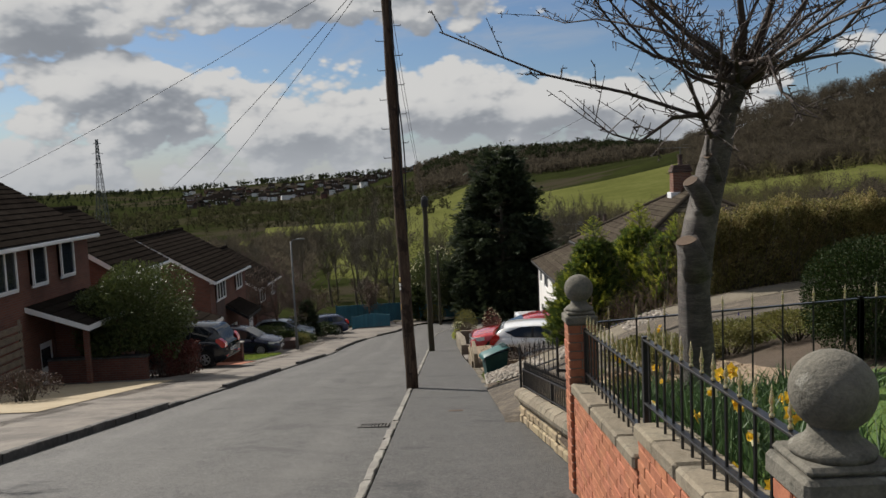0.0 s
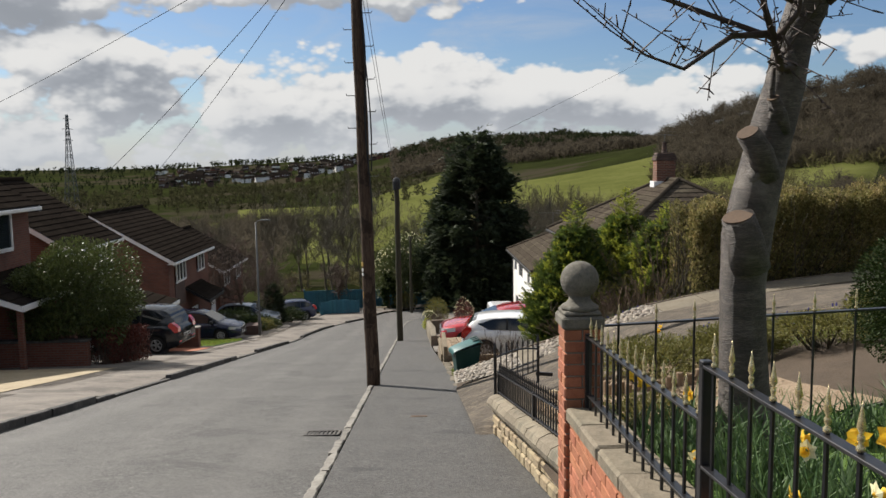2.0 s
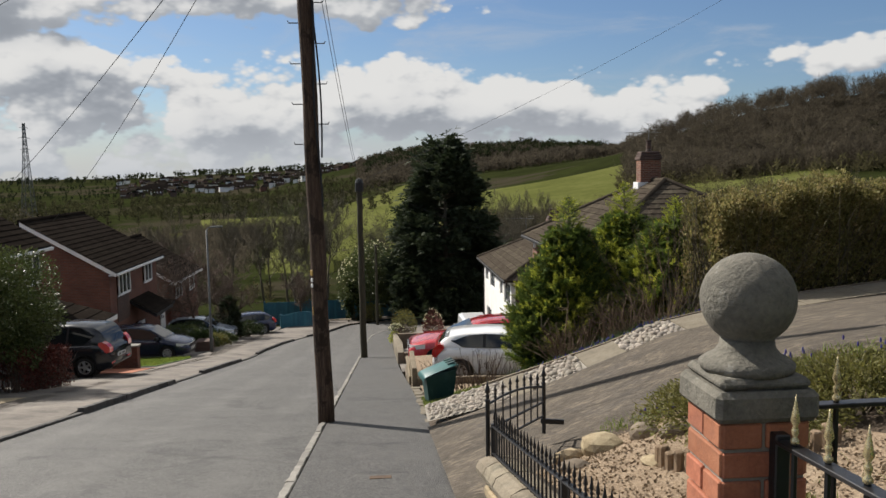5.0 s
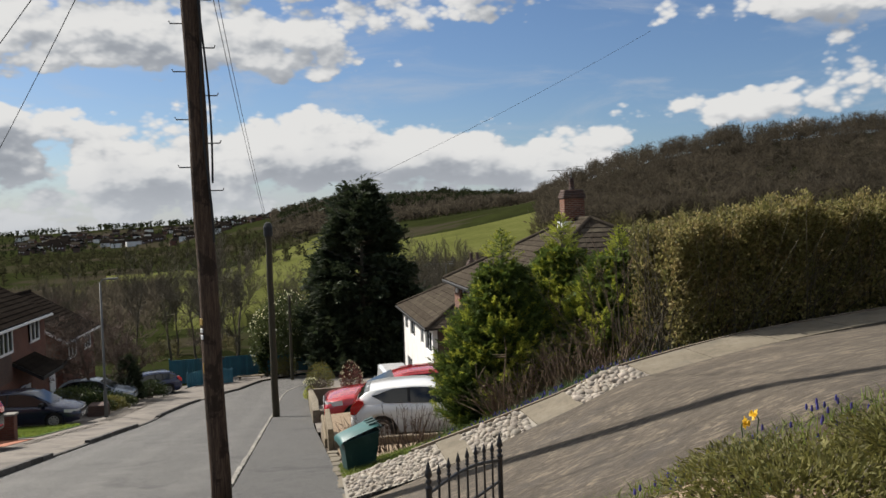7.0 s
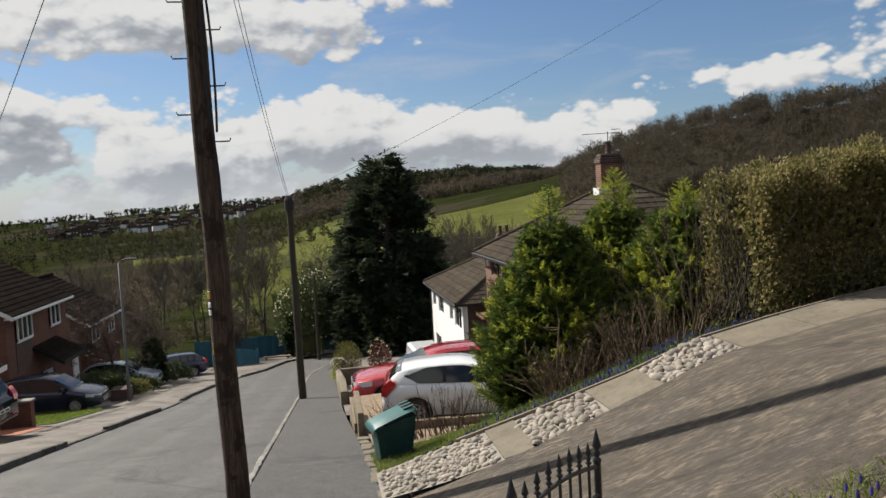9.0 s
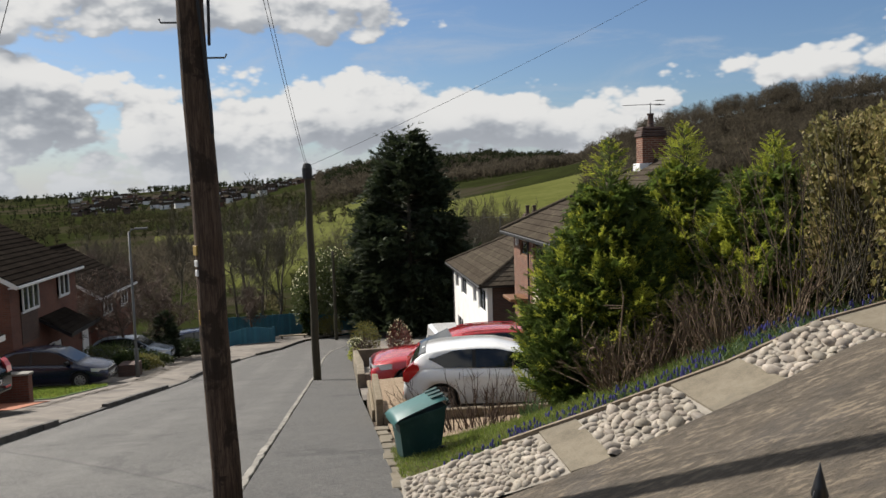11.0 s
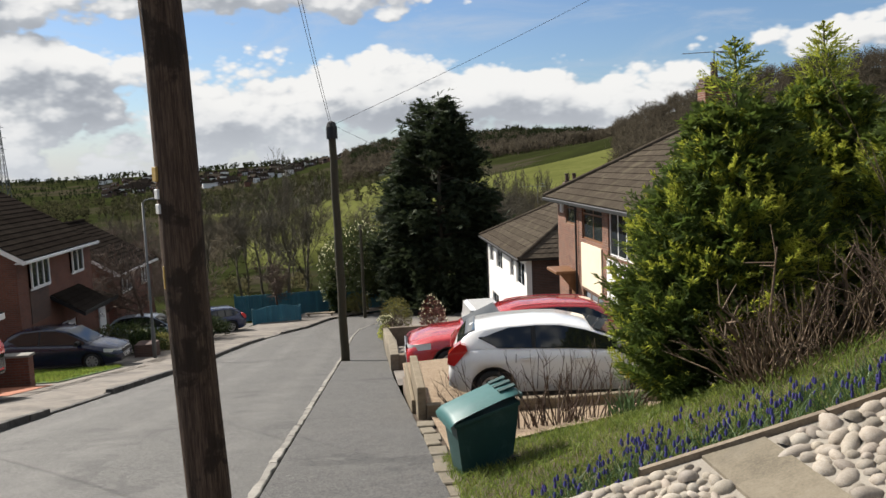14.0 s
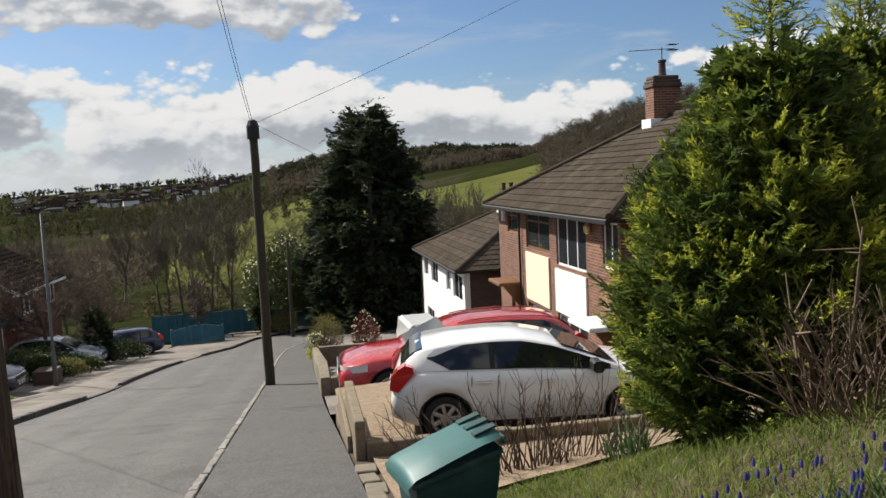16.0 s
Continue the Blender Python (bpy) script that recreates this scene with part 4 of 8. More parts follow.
def window(parent, origin, u, size, frame_mat, lights=2, sill=True, deep=0.06, transom=0.0):
    """A framed window in an opening: frame, panes, sill. origin: the opening's lower corner on the wall's outer face."""
    wd, ht = size
    rot = Matrix.Translation(origin) @ Matrix.Rotation(math.atan2(u[1], u[0]), 4, "Z")
    t = 0.055
    ring = [rot @ Vector((x + dx * c, y, z + dz * c)) for y in (deep - 0.05, deep + 0.02) for c in (0, t) for x, z, dx, dz in ((0, 0, 1, 1), (wd, 0, -1, 1), (wd, ht, -1, -1), (0, ht, 1, -1))]
    faces = []
    for i in range(4):
        k = (i + 1) % 4
        faces += [(i, k, k + 4, i + 4), (i + 8, k + 8, k + 12, i + 12), (i, k, k + 8, i + 8), (i + 4, k + 4, k + 12, i + 12)]
    w = part("window", Mesh().add(ring, faces), frame_mat, parent)
    for k in range(1, lights):
        x = wd * k / lights
        part("mullion", Mesh().box(x - t / 2, x + t / 2, deep - 0.045, deep + 0.015, t, ht - t, 0.006, rot), frame_mat, w)
    if transom:
        part("transom", Mesh().box(t, wd - t, deep - 0.043, deep + 0.013, ht * transom - t / 2, ht * transom + t / 2, 0.006, rot), frame_mat, w)
    for k in range(lights):
        part("pane", Mesh().box(wd * k / lights + t / 2, wd * (k + 1) / lights - t / 2, deep - 0.005, deep + 0.005, t / 2, ht - t / 2, 0, rot), M_GLASS, w, "dark window pane")
    if sill:
        part("sill", Mesh().box(-0.06, wd + 0.06, -0.07, deep, -0.07, -0.004, 0.01, rot), frame_mat, w)
    return w


def tile_courses(parent, a, b, c, d, material, rows=16, thick=0.016, name="tile_course"):
    """A roof slope of lapped tile courses: eaves a-b, ridge d-c."""
    a, b, c, d = map(Vector, (a, b, c, d))
    nrm = (b - a).cross(d - a).normalized()
    if nrm.z < 0:
        nrm = -nrm
    for k in range(rows):
        s0, s1 = k / rows, min((k + 1.25) / rows, 1.0)
        l0, r0, l1, r1 = a + (d - a) * s0, b + (c - b) * s0, a + (d - a) * s1, b + (c - b) * s1
        n = max(2, int((r0 - l0).length / 0.33))
        m = Mesh()
        top, low = [], []
        for j in range(2 * n + 1):
            t = j / (2 * n)
            wob = 0.012 if j % 2 else 0.0
            top.append((l0 + (r0 - l0) * t + nrm * (thick + 0.02 + wob), l1 + (r1 - l1) * t + nrm * (0.004 + wob)))
            low.append(l0 + (r0 - l0) * t)
        for j in range(2 * n):
            m.quad(top[j][0], top[j + 1][0], top[j + 1][1], top[j][1])
            m.quad(low[j], low[j + 1], top[j + 1][0], top[j][0])
        part(name, m, material, parent)


def slab(parent, name, pts, material, thick=0.05, label=""):
    """A roof plane below the tiles, with thickness."""
    p = [Vector(q) for q in pts]
    n = (p[1] - p[0]).cross(p[-1] - p[0]).normalized()
    if n.z < 0:
        n = -n
    return part(name, Mesh().extrude(p, -n * thick), material, parent, label)


def gable_house(y0, y1, x_front, x_back, floor, eave, rise, label, windows, doors=()):
    """A brick house, its ridge along the street and gables up and down the hill. Its front faces +x."""
    h = thing("house", label, "house", (x_front, y0, floor), group="dark-roofed houses below the street")
    ln, dp, ht = y1 - y0, x_front - x_back, eave - floor
    holes = [(w[0], w[0] + w[2], w[1], w[1] + w[3]) for w in windows] + [(d[0], d[0] + d[2], 0.05, 0.05 + d[3]) for d in doors]
    part("wall", panel((0, 0, 0), (0, 1, 0), ln, ht, -0.25, holes), M_BRK_L, h)
    part("wall", panel((-dp, 0, 0), (0, 1, 0), ln, ht, 0.25, []), M_BRK_L, h)
    for y, off in ((0.0, 0.25), (ln, -0.25)):
        part("gable_wall", Mesh().extrude([(-0.25, y, 0), (-dp + 0.25, y, 0), (-dp + 0.25, y, ht), (-dp / 2, y, ht + rise * 0.97), (-0.25, y, ht)], (0, off, 0)), M_BRK_L, h)
    for w in windows:
        window(h, (0, w[0], w[1]), (0, 1), (w[2], w[3]), M_UPVC, w[4] if len(w) > 4 else 2, deep=-0.1)
        if len(w) > 5:
            part("dark_panel", Mesh().box(0.004, 0.03, w[0] - 0.05, w[0] + w[2] + 0.05, w[1] - 1.35, w[1] - 0.08, 0.005), M_BRK_D, h, "dark tile-hung panel below the window")
    for d in doors:
        dd = part("door", Mesh().box(-0.12, -0.06, d[0], d[0] + d[2], 0.05, 0.05 + d[3], 0.01), M_UPVC, h, "white panelled front door")
        part("pane", Mesh().box(-0.062, -0.05, d[0] + 0.15, d[0] + d[2] - 0.15, 1.25, 1.85, 0.005), M_GLASS, dd, "small door pane")
    ov, sl = 0.35, rise / (dp / 2)
    e, zr, ze = ov, ht + rise + 0.08, ht - ov * sl + 0.08
    front = [(e, -0.12, ze), (e, ln + 0.12, ze), (-dp / 2, ln + 0.12, zr), (-dp / 2, -0.12, zr)]
    back = [(-dp - e, -0.12, ze), (-dp - e, ln + 0.12, ze), (-dp / 2, ln + 0.12, zr), (-dp / 2, -0.12, zr)]
    roof = slab(h, "roof", front, M_TRIM, 0.06, "dark concrete tiled roof")
    slab(h, "roof", back, M_TILE_D, 0.06)
    tile_courses(roof, *front, M_TILE_D, 15)
    part("ridge", Mesh().tube([(-dp / 2, -0.12, zr + 0.03), (-dp / 2, ln + 0.12, zr + 0.03)], 0.11, 8), M_TILE_D, h)
    for y in (-0.13, ln + 0.1):
        part("bargeboard", Mesh().extrude([(e, y, ze - 0.2), (e, y, ze + 0.0), (-dp / 2, y, zr + 0.0), (-dp / 2, y, zr - 0.2)], (0, 0.03, 0)), M_UPVC, h, "white bargeboard")
    part("gutter", Mesh().box(e - 0.03, e + 0.09, -0.1, ln + 0.1, ze - 0.16, ze - 0.04, 0.02), M_UPVC, h, "white gutter and fascia")
    part("soffit", Mesh().box(0.004, e - 0.03, -0.1, ln + 0.1, ze - 0.14, ze - 0.1), M_UPVC, h)
    return h


def lean_to(parent, y0, y1, x0, x1, z_top, z_low, label, edge=M_UPVC):
    """A monopitch porch roof on the house front."""
    r = slab(parent, "porch_roof", [(x1, y0, z_low), (x1, y1, z_low), (x0, y1, z_top), (x0, y0, z_top)], M_TRIM, 0.08, label)
    tile_courses(r, (x1, y0, z_low), (x1, y1, z_low), (x0, y1, z_top), (x0, y0, z_top), M_TILE_D, 5)
    part("porch_fascia", Mesh().box(x1 - 0.02, x1 + 0.03, y0, y1, z_low - 0.16, z_low + 0.01, 0.008), edge, parent)
    part("porch_side_fascia", Mesh().extrude([(x0, y0 - 0.03, z_top - 0.16), (x0, y0 - 0.03, z_top), (x1, y0 - 0.03, z_low), (x1, y0 - 0.03, z_low - 0.16)], (0, 0.03, 0)), edge, parent)


# house furthest up: front at x = -12.6, eaves 0.32
f1 = -5.0
h1 = gable_house(21.9, 28.6, -12.6, -20.6, f1, 0.42, 2.3, "dark brick house with a brown tiled roof and white windows",
                 [(0.25, 3.95, 1.25, 1.2, 2), (2.45, 3.95, 0.9, 1.2, 1), (4.35, 4.0, 0.95, 1.15, 1)], [(2.7, 0, 0.9, 2.0)])
lean_to(h1, 2.0, 6.2, 0.0, 1.9, 3.35, 2.7, "dark tiled porch roof")
part("porch_post", Mesh().box(1.6, 1.75, 2.2, 2.35, 0, 2.7, 0.01), M_BRK_L, h1)
part("porch_wall", Mesh().box(0.0, 1.75, 5.2, 5.8, 0, 2.7, 0.01), M_BRK_L, h1)
part("porch_wall", Mesh().box(0.0, 1.75, 3.75, 5.2, 0, 2.7, 0.01), M_BRK_L, h1)
h2l = gable_house(31.0, 36.0, -12.6, -20.0, -6.6, -1.35, 2.3, "dark brick house with a dark tiled roof set lower down",
                  [(0.6, 3.8, 1.3, 1.15, 2), (3.2, 3.8, 1.3, 1.15, 2)])
lean_to(h2l, 0.0, 5.2, 0.0, 2.6, 3.1, 2.35, "dark tiled garage roof")
part("garage_wall", Mesh().box(0.0, 2.3, 0.1, 0.35, 0, 2.35, 0.01), M_BRK_L, h2l)
part("garage_wall", Mesh().box(2.05, 2.3, 0.35, 5.0, 2.0, 2.35, 0.01), M_BRK_L, h2l)
part("garage_door", Mesh().box(2.1, 2.16, 0.4, 4.9, 0.02, 2.0, 0.01), M_BRK_D, h2l, "dark garage door")
h3l = gable_house(43.4, 51.4, -12.6, -20.4, -8.75, -3.35, 2.3, "red brick house with a dark tiled roof and white windows",
                  [(1.0, 4.05, 1.75, 1.2, 3, 1), (5.35, 4.1, 1.3, 1.15, 2), (3.7, 1.0, 0.6, 1.2, 1)], [(4.7, 0, 0.9, 2.05)])
lean_to(h3l, 2.9, 6.2, 0.0, 1.3, 3.5, 2.75, "black porch canopy", M_TRIM)
part("lean_to_wall", Mesh().box(-3.0, -0.1, 8.2, 10.2, 0, 2.2, 0.01), M_BRK_L, h3l)
lean_to(h3l, 8.1, 10.6, -2.6, 0.3, 3.1, 2.25, "dark tiled side roof", M_TRIM)
part("side_door", Mesh().box(-0.1, -0.04, 8.7, 9.6, 0.05, 2.05, 0.01), M_UPVC, h3l, "white arched side door")
h4l = gable_house(56.5, 64.0, -13.2, -21.0, -10.8, -5.6, 2.3, "brick house with a dark roof behind bare shrubs", [(1.0, 3.9, 1.6, 1.2, 2), (4.8, 3.9, 1.3, 1.2, 2)], [(3.2, 0, 0.9, 2.0)])


def semi(y0, y1, x0, x1, floor, eave, ridge, ridge_y, label, white=False):
    """A brick semi with a hipped roof; its front faces the street (-x)."""
    h = thing("semi_detached_house", label, "house", (x0, y0, floor), group="semi-detached houses above the street")
    ln, dp, ht = y1 - y0, x1 - x0, eave - floor
    return h, ln, dp, ht


def hip_roof(h, ln, dp, ht, rise, near_hip, far_hip, rows, over=0.4):
    ze, zr = ht - 0.02, ht + rise
    ax, bx, ay, by = -over, dp + over, -over, ln + over
    mx = dp / 2
    r0, r1 = (mx, near_hip, zr), (mx, ln - far_hip, zr)
    front = [(ax, by, ze), (ax, ay, ze), r0, r1]
    back = [(bx, ay, ze), (bx, by, ze), r1, r0]
    roof = slab(h, "roof", front, M_TRIM, 0.06, "brown concrete tiled hipped roof")
    slab(h, "roof", back, M_TILE, 0.06)
    tile_courses(roof, *front, M_TILE, rows)
    for a, b, r in (((ax, ay, ze), (bx, ay, ze), r0), ((bx, by, ze), (ax, by, ze), r1)):
        part("roof_hip", Mesh().extrude([a, b, r], (0, 0, -0.05)), M_TRIM, h)
        tile_courses(roof, a, b, r, r, M_TILE, rows)
    ridge = part("ridge", Mesh().tube([r0, r1], 0.12, 8), M_TILE, h)
    for c, r in (((ax, ay, ze), r0), ((bx, ay, ze), r0), ((ax, by, ze), r1), ((bx, by, ze), r1)):
        part("hip_tiles", Mesh().tube([Vector(c) + Vector((0, 0, 0.05)), Vector(r) + Vector((0, 0, 0.05))], 0.1, 8), M_TILE, h)
    part("gutter", Mesh().box(ax - 0.1, ax + 0.02, ay, by, ze - 0.12, ze - 0.0, 0.02), M_TRIM, h, "black gutter")
    part("soffit", Mesh().box(ax, bx, ay, by, ze - 0.08, ze - 0.065), M_TRIM, h)
    return r0, r1


def chimney(parent, x, y, z0, z1, w=0.85, d=0.6, pots=2):
    c = part("chimney", Mesh().box(x - w / 2, x + w / 2, y - d / 2, y + d / 2, z0, z1 - 0.35, 0.01), M_BRK_H2, parent, "brick chimney stack")
    part("chimney_cap", Mesh().box(x - w / 2 - 0.05, x + w / 2 + 0.05, y - d / 2 - 0.05, y + d / 2 + 0.05, z1 - 0.35, z1 - 0.22, 0.02).box(x - w / 2 - 0.02, x + w / 2 + 0.02, y - d / 2 - 0.02, y + d / 2 + 0.02, z1 - 0.216, z1 - 0.12, 0.02)
         .box(x - w / 2 + 0.02, x + w / 2 - 0.02, y - d / 2 + 0.02, y + d / 2 - 0.02, z1 - 0.12, z1, 0.03), M_BRK_D, c)
    part("flashing", Mesh().box(x - w / 2 - 0.12, x + w / 2 + 0.03, y - d / 2 - 0.03, y + d / 2 + 0.03, z0 - 0.1, z0 + 0.28, 0.01), M_UPVC, c, "white lead flashing")
    for k in range(pots):
        px = x + (k - (pots - 1) / 2) * 0.4
        part("chimney_pot", Mesh().lathe([(0.12, 0), (0.13, 0.05), (0.11, 0.1), (0.1, 0.4), (0.125, 0.42), (0.125, 0.48), (0.09, 0.48), (0.09, 0.1)], 12, (px, y, z1)), M_BRK_D, c, "dark red clay chimney pot")
    return c


def aerial(parent, x, y, z):
    m = Mesh().tube([(x, y, z), (x, y, z + 1.0)], 0.018, 6).tube([(x - 0.9, y + 0.3, z + 0.95), (x + 0.35, y - 0.1, z + 0.95)], 0.012, 5)
    for k in range(7):
        t = k / 6
        cx, cy = x - 0.9 + 1.25 * t, y + 0.3 - 0.4 * t
        m.tube([(cx - 0.05, cy - 0.16, z + 0.95), (cx + 0.05, cy + 0.16, z + 0.95)], 0.007, 4)
    m.box(x + 0.18, x + 0.5, y - 0.12, y + 0.12, z + 0.92, z + 0.93).box(x + 0.18, x + 0.5, y - 0.12, y + 0.12, z + 1.08, z + 1.09)
    part("aerial", m, M_GALV, parent, "television aerial")


# brick semi with the chimney: front at x = 7.5, y 31.2 to 41.9
h, ln, dp, ht = semi(31.2, 41.9, 7.5, 15.9, -6.75, -1.95, 1.2, 0, "red-brown brick semi with cream and white panels")
holes = [(0.15, 1.05, 3.55, 4.65), (2.15, 4.45, 3.3, 4.62), (5.05, 7.35, 3.55, 4.7), (8.3, 9.55, 3.9, 4.7), (2.15, 4.45, 0.75, 1.95), (5.05, 7.35, 0.8, 1.85), (0.3, 1.2, 0.05, 2.05), (8.3, 9.3, 0.05, 2.1)]
part("wall", panel((0, 0, 0), (0, 1, 0), ln, ht, 0.25, holes), M_BRK_H2, h)
part("wall", panel((0.25, 0, 0), (1, 0, 0), dp - 0.5, ht, -0.25, [(2.0, 3.0, 3.5, 4.5)]), M_BRK_H2, h)
part("wall", panel((0.25, ln, 0), (1, 0, 0), dp - 0.5, ht, 0.25, []), M_BRK_H2, h)
part("wall", panel((dp, 0, 0), (0, 1, 0), ln, ht, -0.25, []), M_BRK_H2, h)
window(h, (0, 0.15, 3.55), (0, 1), (0.9, 1.1), M_UPVC, 2, deep=-0.07)
window(h, (0, 2.15, 3.3), (0, 1), (2.3, 1.32), M_UPVC, 3, deep=-0.07)
window(h, (0, 5.05, 3.55), (0, 1), (2.3, 1.15), M_TIMBER, 2, deep=-0.07, transom=0.72)
window(h, (0, 8.3, 3.9), (0, 1), (1.25, 0.8), M_TIMBER, 1, deep=-0.07, transom=0.7)
window(h, (0, 2.15, 0.75), (0, 1), (2.3, 1.2), M_UPVC, 3, deep=-0.07)
window(h, (0, 5.05, 0.8), (0, 1), (2.3, 1.05), M_TIMBER, 3, deep=-0.07, transom=0.72)
window(h, (2.25, 0, 3.5), (1, 0), (1.0, 1.0), M_UPVC, 1, deep=0.07)
part("white_panel", Mesh().box(-0.05, -0.004, 2.1, 4.5, 2.0, 3.2, 0.008), M_WHITE, h, "white rendered panel between windows")
part("cream_panel", Mesh().box(-0.05, -0.004, 5.05, 7.35, 1.95, 3.42, 0.008), M_CREAM, h, "cream panel between windows")
for y in (0.3, 8.3):
    part("door", Mesh().box(0.08, 0.14, y, y + 0.9, 0.05, 2.05, 0.01), M_UPVC if y < 1 else M_TIMBER, h, "front door")
    part("canopy", Mesh().box(-0.75, -0.004, y - 0.25, y + 1.2, 2.25, 2.36, 0.02), M_UPVC if y < 1 else M_TIMBER, h, "flat door canopy")
    part("canopy_bracket", Mesh().extrude([(-0.6, y - 0.15, 2.25), (-0.004, y - 0.15, 2.25), (-0.004, y - 0.15, 1.5)], (0, 0.06, 0)), M_TIMBER, h)
part("alarm_box", Mesh().box(-0.1, -0.004, 9.75, 10.0, 4.25, 4.65, 0.02), M_UPVC, h, "white alarm box")
part("wall_lamp", Mesh().lathe([(0.02, -0.14), (0.09, -0.1), (0.1, 0.05), (0.05, 0.13)], 10, (-0.1, 1.75, 4.45)), M_GOLD, h, "brass alarm bell")
part("downpipe", Mesh().tube([(-0.07, 7.9, 0), (-0.07, 7.9, ht - 0.15)], 0.035, 8), M_TRIM, h)
r0, r1 = hip_roof(h, ln, dp, ht, 2.55, 4.6, 4.2, 15)
chimney(h, 4.1, 6.3, ht + 2.2, ht + 3.75, pots=1)
aerial(h, 4.1, 6.3, ht + 3.6)

# white-fronted semi lower down
h, ln, dp, ht = semi(48.3, 60.0, 7.5, 15.5, -10.1, -5.0, 1.2, 0, "white-rendered semi with a brown hipped roof")
holes = [(0.5, 2.6, 3.6, 4.75), (3.2, 4.3, 3.7, 4.75), (6.6, 8.6, 3.6, 4.75), (9.6, 11.0, 3.7, 4.75), (0.6, 2.8, 0.8, 2.0), (8.2, 10.4, 0.8, 2.0), (4.0, 4.95, 0.05, 2.1)]
part("wall", panel((0, 0, 0), (0, 1, 0), ln, ht, 0.25, holes), M_WHITE, h, "white rendered front wall")
part("wall", panel((0.25, 0, 0), (1, 0, 0), dp - 0.5, ht, -0.25, []), M_BRK_D, h, "brown brick side wall")
part("wall", panel((0.25, ln, 0), (1, 0, 0), dp - 0.5, ht, 0.25, []), M_BRK_D, h)
part("wall", panel((dp, 0, 0), (0, 1, 0), ln, ht, -0.25, []), M_BRK_D, h)
for w in holes[:6]:
    window(h, (0, w[0], w[2]), (0, 1), (w[1] - w[0], w[3] - w[2]), M_UPVC, 2, deep=-0.07)
part("door", Mesh().box(0.08, 0.14, 4.0, 4.95, 0.05, 2.1, 0.01), M_UPVC, h, "white front door")
hip_roof(h, ln, dp, ht, 2.3, 4.0, 4.2, 13)
chimney(h, 4.0, 7.2, ht + 1.9, ht + 3.1)
aerial(h, 2.2, 7.4, ht + 2.0)
part("satellite_dish", Mesh().lathe([(0.01, 0.0), (0.15, 0.03), (0.28, 0.12)], 14, (0, 0, 0), pose(-0.25, 0.12, 2.2, 60, 0, 60)), M_TRIM, h)
part("downpipe", Mesh().tube([(-0.07, 11.5, 0), (-0.07, 11.5, ht - 0.15)], 0.05, 8), M_TRIM, h)


# ---- poles, wires and street lamp ----
def pole_at(x, y, height, r0, r1, lean, material, label, steps=True):
    z = street(y)
    t = thing("telegraph_pole", label, "utility pole", (x, y, z))
    k = 14
    pts = [(lean[0] * i / k + 0.01 * math.sin(i * 1.7), lean[1] * i / k, -0.3 + (height + 0.3) * i / k) for i in range(k + 1)]
    part("shaft", Mesh().tube(pts, [r0 + (r1 - r0) * i / k for i in range(k + 1)], 16), material, t, smooth=True)
    if steps:
        for i in range(17):
            s = 4.3 + i * 0.32
            if s > height - 0.4:
                break
            cx, cy = lean[0] * s / height, lean[1] * s / height
            sg = -1 if i % 2 else 1
            part("step_iron", Mesh().tube([(cx + sg * r1 * 0.7, cy, s), (cx + sg * (r1 + 0.17), cy, s), (cx + sg * (r1 + 0.185), cy, s + 0.035)], 0.009, 6), M_GALV, t)
    return t, Vector((x + lean[0], y + lean[1], z + height))


pole, top1 = pole_at(-0.62, 17.6, 9.6, 0.14, 0.105, (-0.2, 0.0), M_POLE, "tall dark weathered timber telegraph pole on the pavement edge")
m = Mesh()
m.tube([(0.10 - 0.2 * s / 9.6 + 0.03 * math.sin(s * 2.1), -0.12, s) for s in np.linspace(3.6, 9.3, 24)], 0.016, 6)
m.tube([(0.13 - 0.2 * s / 9.6 + 0.05 * math.sin(s * 1.3 + 1), -0.08, s) for s in np.linspace(4.4, 9.4, 24)], 0.014, 6)
part("cable_run", m, M_CABLE, pole, "black cables clipped to the shaft")


def on_pole(z, turn=-58):
    """A place on the shaft's skin at height z, facing up the street."""
    return pose(-0.2 * z / 9.6, 0, z, 0, 0, turn) @ pose(0, -(0.14 - 0.035 * z / 9.6) - 0.004, 0)


for name_, x_, z_, h_, mat_, lab_ in (("marker_plate", 0.035, 2.53, 0.045, M_OCHRE, "small yellow marker plate"), ("marker_disc", 0.028, 2.41, 0.03, M_PLATE, "white marker disc"), ("marker_disc", 0.028, 2.32, 0.03, M_PLATE, "white marker disc"),
                                      ("marker_strip", 0.01, 1.9, 0.07, M_OCHRE, "thin yellow strip")):
    ob = part(name_, Mesh().box(-x_, x_, -0.008, 0.008, -h_, h_, 0.003), mat_, pole, lab_)
    ob.matrix_basis = on_pole(z_)
pole2, top2 = pole_at(-0.47, 37.4, 7.35, 0.14, 0.11, (-0.03, 0.0), M_POLE_G, "brown timber telegraph pole further down the pavement", False)
part("pole_cap", Mesh().lathe([(0.17, -0.45), (0.17, -0.1), (0.12, 0.05), (0.02, 0.09)], 10, (-0.03, 0, 7.35)), M_TRIM, pole2, "black cable cluster at the top")
pole3, top3 = pole_at(-0.1, 66.0, 6.2, 0.12, 0.09, (0, 0), M_POLE_G, "slim timber pole near the road end", False)


def wire(a, b, sag, radius, label):
    a, b = Vector(a), Vector(b)
    pts = [a + (b - a) * t - Vector((0, 0, sag * 4 * t * (1 - t))) for t in np.linspace(0, 1, 22)]
    solid("overhead_wire", Mesh().tube(pts, radius, 4), M_CABLE, label, "cable", "overhead wires")


